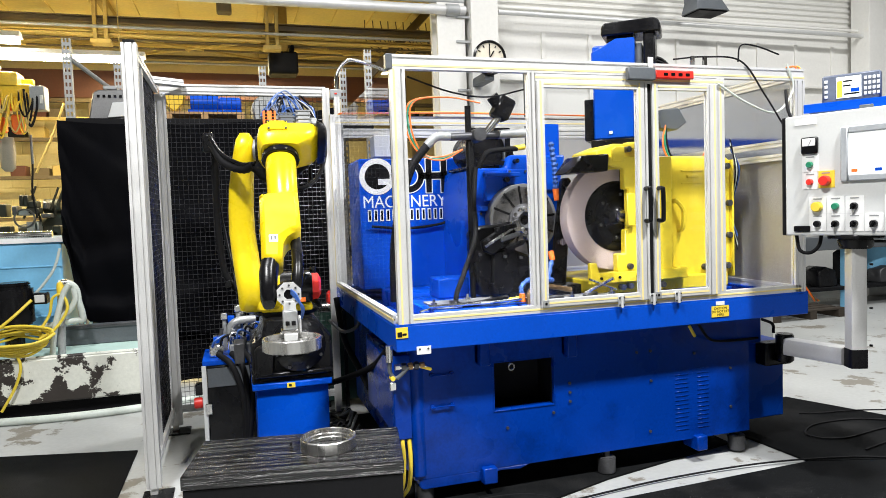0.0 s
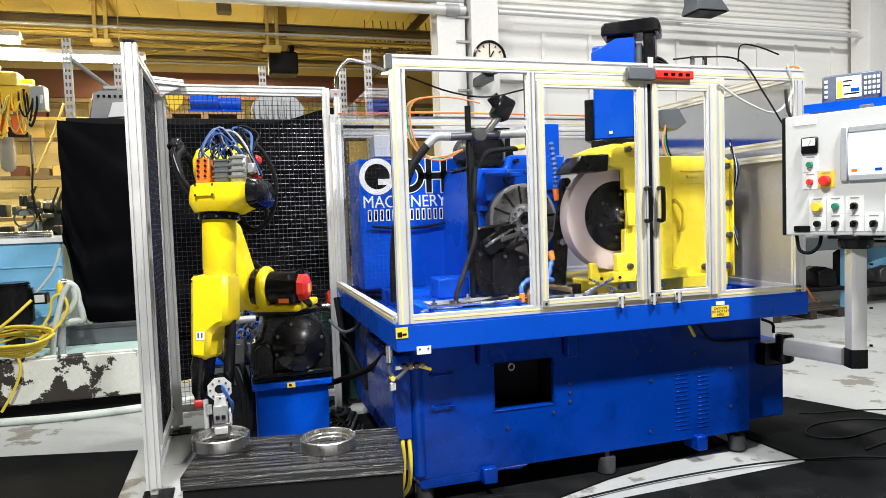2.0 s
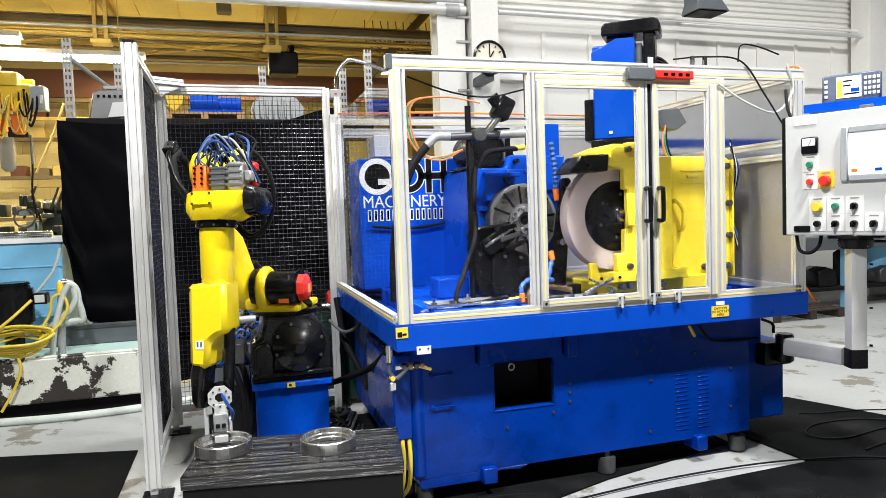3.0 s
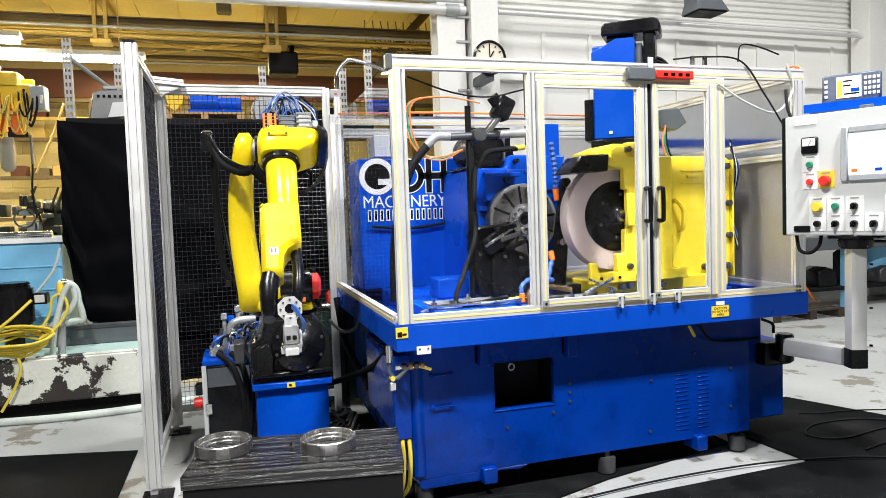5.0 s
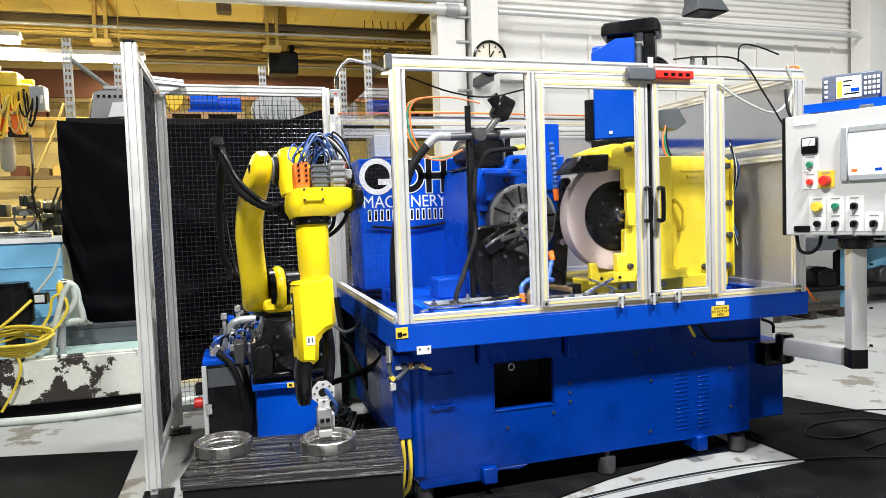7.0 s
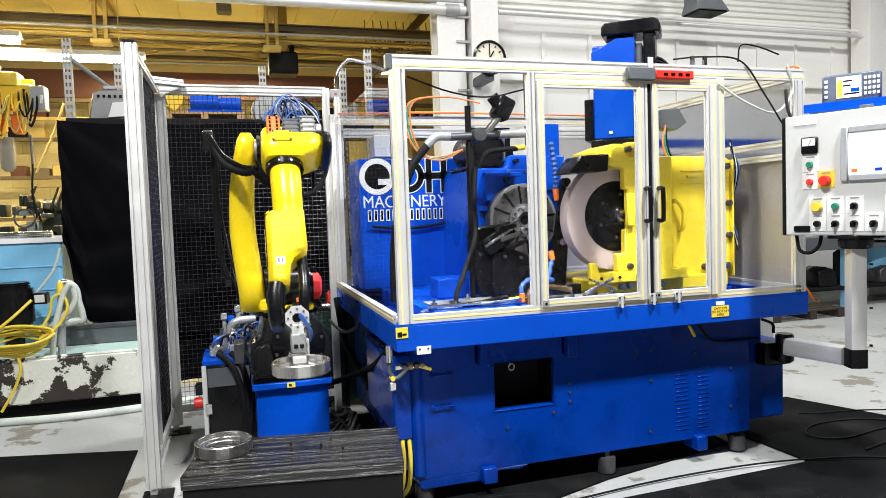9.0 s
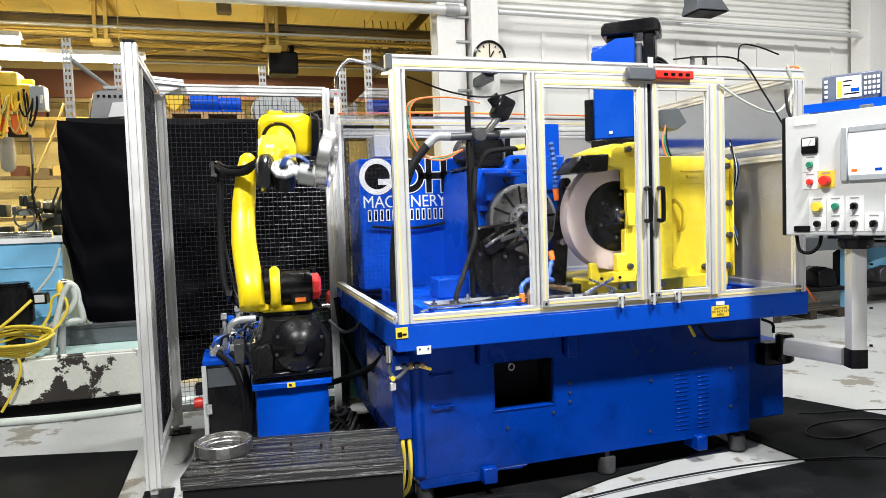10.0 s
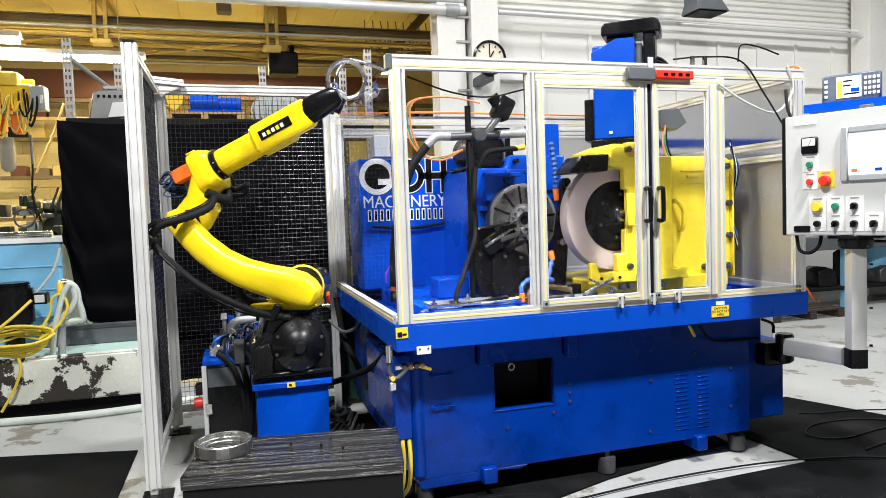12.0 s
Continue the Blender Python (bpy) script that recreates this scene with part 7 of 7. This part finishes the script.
def pump_and_hoses():
    p = thing("coolant_pump", "black coolant pump motor on the tank deck", "pump")
    part("motor", cyl((-1.72, 6.15, 0.72), (-1.72, 6.15, 1.03), 0.15, n=28, bevel=0.02), BLACK, p)
    part("cap", cyl((-1.72, 6.15, 1.03), (-1.72, 6.15, 1.06), 0.13, n=28, bevel=0.01), BLACK, p)
    part("junction_box", cube(-1.56, -1.46, 6.08, 6.18, 0.88, 0.97, 0.006), BLACK, p)
    part("box_face", cube(-1.545, -1.475, 6.07, 6.08, 0.895, 0.955, 0.002), GREY, p)
    part("foot", cyl((-1.72, 6.15, 0.476), (-1.72, 6.15, 0.72), 0.07, n=20), BLACK, p)
    s = thing("standpipe", "grey standpipe with a brass elbow and a pale hose", "pipe")
    part("pipe", cyl((-1.37, 6.05, 0.476), (-1.35, 6.05, 0.92), 0.03, n=14), RACK_STEEL, s)
    part("brass_elbow", tube([(-1.35, 6.05, 0.92), (-1.353, 6.05, 0.99), (-1.35, 6.055, 1.03), (-1.33, 6.06, 1.043)], 0.028, 12), LABEL_YELLOW, s, "brass elbow")
    part("coupling", cyl((-1.345, 6.06, 1.043), (-1.3, 6.06, 1.041), 0.029, n=12), CHROME, s)
    part("hose", tube([(-1.363, 6.06, 1.044), (-1.291, 6.06, 1.039), (-1.241, 6.06, 0.986), (-1.226, 6.06, 0.880), (-1.207, 6.06, 0.787), (-1.210, 6.06, 0.736), (-1.276, 6.06, 0.732), (-1.439, 6.06, 0.709), (-1.620, 6.06, 0.661)], 0.024, 12, 10), HOSE_GREY, s, "pale corrugated hose")
    part("hose", tube([(-1.278, 6.00, 1.035), (-1.323, 6.00, 0.961), (-1.357, 6.00, 0.851), (-1.392, 6.00, 0.719), (-1.411, 6.00, 0.608), (-1.426, 6.00, 0.483)], 0.022, 12, 10), HOSE_GREY, s)
    part("hose", tube([(-1.254, 6.03, 0.999), (-1.247, 6.03, 0.908), (-1.288, 6.03, 0.829), (-1.340, 6.03, 0.778), (-1.375, 6.03, 0.713)], 0.022, 12, 10), HOSE_GREY, s)
    part("thin_hose", tube([(-1.370, 6.20, 1.314), (-1.421, 6.20, 1.155), (-1.501, 6.20, 1.035), (-1.601, 6.20, 0.922), (-1.707, 6.20, 0.820)], 0.011, 8), HOSE_GREY, s)
    c = thing("yellow_cable_coil", "coiled yellow cable hanging over the tank edge", "cable")
    rnd = random.Random(3)
    for k in range(6):
        r = 0.17 + 0.02 * k
        pts = [(-1.66 + (r + 0.02 * rnd.random()) * math.cos(a), 5.98 + 0.1 * math.sin(a) - 0.02 * k, 0.56 + 0.02 * k + 0.06 * math.sin(a) + 0.02 * rnd.random()) for a in [i * math.pi / 6 for i in range(13)]]
        part("loop", tube(pts, 0.011, 8, 4), HOSE_YELLOW, c)
    part("tail", tube([(-1.5, 5.95, 0.62), (-1.38, 5.97, 0.7), (-1.3, 5.99, 0.84), (-1.33, 6.0, 0.95), (-1.4, 6.0, 0.93), (-1.43, 6.0, 0.8), (-1.5, 5.97, 0.68)], 0.011, 8), HOSE_YELLOW, c)
    part("tail", tube([(-1.7, 5.9, 0.6), (-1.62, 5.88, 0.45), (-1.66, 5.87, 0.28), (-1.76, 5.86, 0.1)], 0.011, 8), HOSE_YELLOW, c)
    part("tail", tube([(-1.56, 6.05, 0.92), (-1.68, 5.98, 0.8), (-1.8, 5.95, 0.7)], 0.012, 8), HOSE_YELLOW, c)
    single("floor_hose", tube([(-3.0, 6.0, 0.03), (-1.8, 5.83, 0.03), (-1.3, 5.78, 0.03), (-0.8, 5.82, 0.03), (-0.4, 5.95, 0.03), (0.0, 5.9, 0.1)], 0.03, 12, 10), HOSE_GREY, "pale hose lying along the old tank", "hose")


pump_and_hoses()


def chain_hoist():
    t = thing("chain_hoist", "yellow electric chain hoist with a hanging chain bag", "hoist", pose(-0.93, 3.1, 0.7))
    part("rail", cube(-3.2, -1.3, 6.2, 6.28, 2.5, 2.56, 0.003), HOIST, t)
    part("motor_cover", cube(-1.9, -1.42, 6.05, 6.35, 2.42, 2.62, 0.03, seg=2), HOIST, t)
    part("gear_box", cube(-1.75, -1.28, 6.05, 6.3, 2.3, 2.48, 0.02), HOIST, t)
    part("control_box", cube(-1.3, -1.14, 6.0, 6.2, 2.17, 2.45, 0.008), RACK_STEEL, t)
    part("control_face", cube(-1.19, -1.16, 5.985, 6.0, 2.24, 2.34, 0.003), GREY, t)
    part("block", cube(-1.74, -1.6, 6.1, 6.25, 1.92, 2.1, 0.02), ORANGE, t)
    part("block", cube(-1.52, -1.4, 6.05, 6.2, 1.9, 2.12, 0.02), ORANGE, t)
    part("chain_bag", loft([((-1.6, 6.15, 1.86), 0.07, 0.06, (1, 0, 0), (0, 1, 0)), ((-1.6, 6.15, 1.7), 0.085, 0.07, (1, 0, 0), (0, 1, 0)), ((-1.6, 6.15, 1.5), 0.075, 0.06, (1, 0, 0), (0, 1, 0)), ((-1.6, 6.15, 1.46), 0.04, 0.04, (1, 0, 0), (0, 1, 0))], 20), material("chain_bag_cloth", (0.26, 0.23, 0.18), 0.7), t, "grey chain bag")
    rnd = random.Random(5)
    for k in range(16):
        x, z = -1.78 + 0.55 * rnd.random(), 2.42 - 0.12 * rnd.random()
        dip = 0.2 + 0.32 * rnd.random()
        w = 0.05 + 0.1 * rnd.random()
        part("cable", tube([(x, 6.0, z), (x + 0.02 * rnd.random(), 5.97, z - dip * 0.6), (x + w * 0.5, 5.95, z - dip), (x + w, 5.97, z - dip * 0.55), (x + w + 0.03 * rnd.random(), 6.02, z - 0.05)], 0.007 + 0.007 * rnd.random(), 8), (HOIST, TAN_STEEL, HOIST, BLACK_MATT)[k % 4], t)
    for k in range(5):
        x = -1.8 + 0.11 * k
        part("bracket", cube(x, x + 0.05, 6.0, 6.2, 2.14 + 0.04 * (k % 2), 2.3, 0.006), HOIST if k % 2 else TAN_STEEL, t)
    part("pendant", cyl((-1.36, 6.2, 1.55), (-1.36, 6.2, 1.9), 0.015, n=8), GREY_DARK, t)
    part("pendant_cable", tube([(-1.36, 6.2, 1.55), (-1.38, 6.2, 1.2), (-1.36, 6.25, 0.9)], 0.012, 8), BLACK_MATT, t)
    part("strap", tube([(-1.0, 6.3, 2.3), (-1.15, 6.3, 1.9), (-1.35, 6.3, 1.45)], 0.014, 8), TAN_STEEL, t)
    part("drum", cyl((-1.95, 6.1, 2.24), (-1.45, 6.1, 2.24), 0.07, n=20, bevel=0.01), ORANGE, t)
    part("trolley_wheel", cyl((-1.7, 6.0, 2.7), (-1.7, 6.3, 2.7), 0.05, n=16), STEEL_DARK, t)


chain_hoist()


def old_lathe():
    t = thing("old_machine", "dark old machine tool by the far wall", "machine")
    d = material("oily_dark_metal", (0.02, 0.021, 0.014), 0.5, 0.3, 0.3, 5, 0.08, 40)
    part("bed", cube(-3.4, -1.6, 9.6, 10.2, 0.0, 1.2, 0.03), d, t)
    part("head", prism([(-2.35, 1.2), (-2.35, 1.55), (-2.2, 1.7), (-2.0, 1.62), (-1.95, 1.2)], 0.4, 0.03, m=pose(0, 9.7, 0)), d, t)
    part("ram", cyl((-2.6, 9.8, 1.45), (-1.9, 9.8, 1.6), 0.07, n=16), d, t)
    part("lever", cyl((-2.2, 9.7, 1.6), (-2.05, 9.65, 1.95), 0.02, n=8), d, t)
    part("motor", cyl((-2.3, 9.75, 1.75), (-2.1, 9.75, 1.75), 0.09, n=18), d, t)
    rnd = random.Random(17)
    for k in range(14):
        x, z = -2.75 + 0.62 * rnd.random(), 1.25 + 0.5 * rnd.random()
        w, h = 0.04 + 0.1 * rnd.random(), 0.04 + 0.12 * rnd.random()
        part("fitting", cube(x, x + w, 9.45, 9.65, z, z + h, 0.01), (d, STEEL_DARK, d, RACK_STEEL)[k % 4], t)
    for x0, z0, x1, z1 in ((-2.5, 1.6, -2.35, 2.0), (-2.3, 1.5, -2.4, 1.95), (-2.2, 1.7, -2.1, 1.98)):
        part("rod", cyl((x0, 9.6, z0), (x1, 9.62, z1), 0.014, n=8), d, t)
    part("handwheel", spin([(0.1, -0.01), (0.12, -0.01), (0.12, 0.01), (0.1, 0.01)], 28, m=pose(-2.45, 9.44, 1.6, 90), closed=True), STEEL_DARK, t)
    part("yellow_bin", cube(-2.35, -2.1, 9.4, 9.6, 1.2, 1.32, 0.01), HOIST, t)


old_lathe()

# ------------------------------------------------------------ goods along the hall wall


def stock_rack():
    t = thing("stock_rack", "long dark steel stock rack along the wall", "rack")
    part("beam", cube(6.2, 13.5, 7.2, 7.4, 0.82, 1.0, 0.006), GREY_DARK, t)
    part("beam", cube(6.2, 13.5, 7.9, 8.0, 0.82, 1.0, 0.006), GREY_DARK, t)
    for x in (6.4, 8.1, 9.8, 11.5):
        part("leg", cube(x - 0.08, x + 0.08, 7.25, 7.4, 0.0, 0.82, 0.006), TANK_BLUE if x > 8 else GREY_DARK, t)
    part("shelf", cube(6.3, 13.4, 7.3, 8.0, 0.25, 0.3, 0.005), BLACK_MATT, t)
    rnd = random.Random(9)
    for k in range(7):
        x = 6.5 + 0.55 * k
        h = 0.18 + 0.3 * rnd.random()
        s = single("steel_block", prism([(0, 0), (0, h), (0.12, h + 0.06), (0.3, h), (0.34, 0)], 0.3, 0.012, m=pose(x, 7.35, 0.3)), (BLACK_MATT, STEEL_DARK, BLACK)[k % 3], "dark steel blank on the stock rack", "blank", group="blanks on the stock rack")
    p = thing("low_pallet", "dark wooden pallet under the stock rack", "pallet")
    for k in range(4):
        part("board", cube(6.3, 7.4, 6.75 + 0.14 * k, 6.85 + 0.14 * k, 0.1, 0.12, 0.002), DARK_WOOD, p)
    for x in (6.3, 6.85, 7.3):
        part("bearer", cube(x, x + 0.1, 6.75, 7.27, 0.0, 0.1, 0.002), DARK_WOOD, p)
    b = thing("bar_stock", "round steel bars lying on the stock rack", "bars")
    for k in range(5):
        part("bar", cyl((8.2, 7.35 + 0.1 * k, 1.045), (12.6, 7.35 + 0.1 * k, 1.045), 0.045, n=14), RACK_STEEL if k % 2 else WHITE, b)
    w = single("white_crate", cube(6.4, 9.2, 7.3, 7.9, 1.001, 1.16, 0.01), WALL_WHITE, "long white crate on the stock rack", "crate")
    c = single("blue_drum", cyl((8.9, 7.65, 0.301), (8.9, 7.65, 0.8), 0.22, n=28, bevel=0.01), TANK_BLUE, "light blue steel drum on the rack shelf", "drum")


stock_rack()


def switch_cabinet():
    t = thing("switch_cabinet", "tall grey electrical cabinet behind the machine", "cabinet")
    part("body", cube(3.9, 5.3, 5.7, 6.2, 0.0, 2.0, 0.01), ALU_DULL, t)
    for x in (3.92, 4.62):
        d = part("door", cube(x, x + 0.66, 5.68, 5.7, 0.1, 1.95, 0.006), ALU_DULL, t)
        part("handle", cube(x + 0.56, x + 0.59, 5.65, 5.68, 1.0, 1.15, 0.004), BLACK, d)
    part("duct", cube(3.4, 5.4, 5.72, 5.8, 2.06, 2.14, 0.003), BLUE, t)


switch_cabinet()

# ------------------------------------------------------------ what moves
# seconds, heading, lower arm lean, fore arm pitch, plate pitch, grip turn, plate heading (degrees)
POSES_A = [(0.0, -92.9, 2.9, -52.8, 0, 0, -92), (0.3, -93.5, 8.9, -55.6, 0, 0, -92), (0.5, -98.3, 6.5, -60.3, 0, 0, -92), (0.7, -108.8, 7.7, -69.7, 0, 0, -92),
           (1.0, -112.8, 19.3, -73.2, 0, 0, -92), (1.5, -114.7, 23.7, -80.9, 0, 0, -92), (2.5, -114.2, 34.0, -85.7, 0, 0, -92), (2.8, -114.2, 34.2, -85.7, 0, 0, -92),
           (3.2, -114.5, 31.9, -86.7, 0, 0, -92)]
POSES_B = [(3.8, -112.5, 20.0, -76.5, 0, 0, -92), (4.3, -101.0, 8.0, -62.5, 0, 0, -92), (4.6, -94.0, 7.4, -56.5, 0, 0, -92), (4.8, -93.4, 7.2, -55.9, 0, 0, -92), (5.1, -92.6, 7.6, -57.5, 0, 0, -90), (5.5, -88.2, 11.1, -67.8, 0, 0, -90),
           (6.0, -85.7, 24.3, -72.8, 0, 0, -90), (6.5, -84.9, 30.3, -82.3, 0, 0, -90), (7.0, -84.6, 34.5, -84.9, 0, 0, -90), (7.5, -84.6, 36.0, -85.6, 0, 0, -90), (7.8, -84.6, 36.0, -85.6, 0, 0, -90),
           (8.3, -85.6, 25.0, -76.0, 0, 0, -90)]
POSES_C = [(8.8, -88.8, 9.8, -65.4, 0, 0, -90), (9.1, -92.0, 6.5, -58.0, 0, 0, -90), (9.4, -92.6, 2.0, -53.0, 0, 2, -92.6), (9.5, -92.6, -1.0, -50.5, 3, 10, -92.6), (9.8, -92.2, -21.4, -28.3, 25, 70, -92.2),
           (10.0, -92.6, -25.5, -18.7, 45, 72, -92.6), (10.2, -93.2, -36.0, -7.0, 65, 74, -93.2), (10.5, -93.7, -46.9, 9.1, 84, 72, -93.7), (11.0, -90.4, -56.1, 32.2, 88, 80, -90.4), (11.3, -83.5, -57.9, 35.1, 89, 86, -83.5),
           (11.5, -69.6, -56.5, 28.2, 88, 92, -69.6), (11.7, -52.1, -58.4, 26.4, 82, 98, -52.1), (11.8, -42.1, -58.9, 25.4, 76, 101, -42.1), (12.0, -24.5, -60.5, 24.6, 63, 106, -24.5)]
POSES = POSES_A + POSES_B + POSES_C
GRIP_X, GRIP_Z = 0.152, -0.2       # ring centre in the gripper's space


def pose_at(t):
    """The six angles at t, on a soft line that does not overshoot."""
    rows = POSES
    i = max(k for k in range(len(rows) - 1) if rows[k][0] <= t + 1e-6)
    out = []
    for c in range(1, 7):
        def slope(k):
            if k == 0 or k == len(rows) - 1:
                j = 0 if k == 0 else len(rows) - 2
                return (rows[j + 1][c] - rows[j][c]) / (rows[j + 1][0] - rows[j][0])
            a = (rows[k][c] - rows[k - 1][c]) / (rows[k][0] - rows[k - 1][0])
            b = (rows[k + 1][c] - rows[k][c]) / (rows[k + 1][0] - rows[k][0])
            return 0.0 if a * b <= 0 else 2 * a * b / (a + b)
        h = rows[i + 1][0] - rows[i][0]
        s = (t - rows[i][0]) / h
        out.append(rows[i][c] * (2 * s ** 3 - 3 * s ** 2 + 1) + h * slope(i) * (s ** 3 - 2 * s ** 2 + s)
                   + rows[i + 1][c] * (3 * s ** 2 - 2 * s ** 3) + h * slope(i + 1) * (s ** 3 - s ** 2))
    return out


def links(t):
    """Poses of turret, lower arm, upper arm and gripper in the robot's space."""
    q1, q2, p, al, ga, az = pose_at(t)
    m1 = pose(0, 0, 0, 0, 0, q1)
    m2 = m1 @ pose(A1, 0, HJ, 0, q2, 0)
    j3 = m1 @ pose(A1, 0, HJ, 0, q2, 0) @ Vector((0, 0, A2))
    m3 = Matrix.Translation(j3) @ pose(0, 0, 0, 0, 0, q1) @ pose(0, 0, 0, 0, -p, 0)
    wrist = m3 @ Vector((LW, 0, A3))
    m4 = Matrix.Translation(wrist) @ pose(0, 0, 0, 0, 0, az) @ pose(0, 0, 0, 0, -al, 0) @ pose(0, 0, 0, ga, 0, 0)
    return m1, m2, m3, m4


def standing(x, y):
    """A ring that stands on the table."""
    return pose(x, y, TABLE_Z + 0.028, 0, 0, -92)


def motions():
    times = [k * 0.1 for k in range(121)]
    chain = [links(t) for t in times]
    for k, ob in enumerate((TURRET, LOWER, UPPER, GRIPPER)):
        walk(ob, [(t, c[k]) for t, c in zip(times, chain)])
    base = Matrix.Translation(BASE)
    grip = [base @ c[3] @ pose(GRIP_X, 0, GRIP_Z) for c in chain]
    down_a, down_b = standing(-0.096, 3.204), standing(0.360, 3.071)
    rows_a, rows_b = [], []
    for t, g in zip(times, grip):
        if t < 2.45:
            s = max(0.0, (t - 1.9) / 0.55)
            rows_a.append((t, g.lerp(down_a, s) if s > 0 else g))
        else:
            rows_a.append((t, down_a))
        if t <= 7.65:
            rows_b.append((t, down_b))
        else:
            s = max(0.0, 1 - (t - 7.65) / 0.5)
            rows_b.append((t, g.lerp(down_b, s) if s > 0 else g))
    walk(RINGS[0], rows_a)
    walk(RINGS[1], rows_b)


motions()
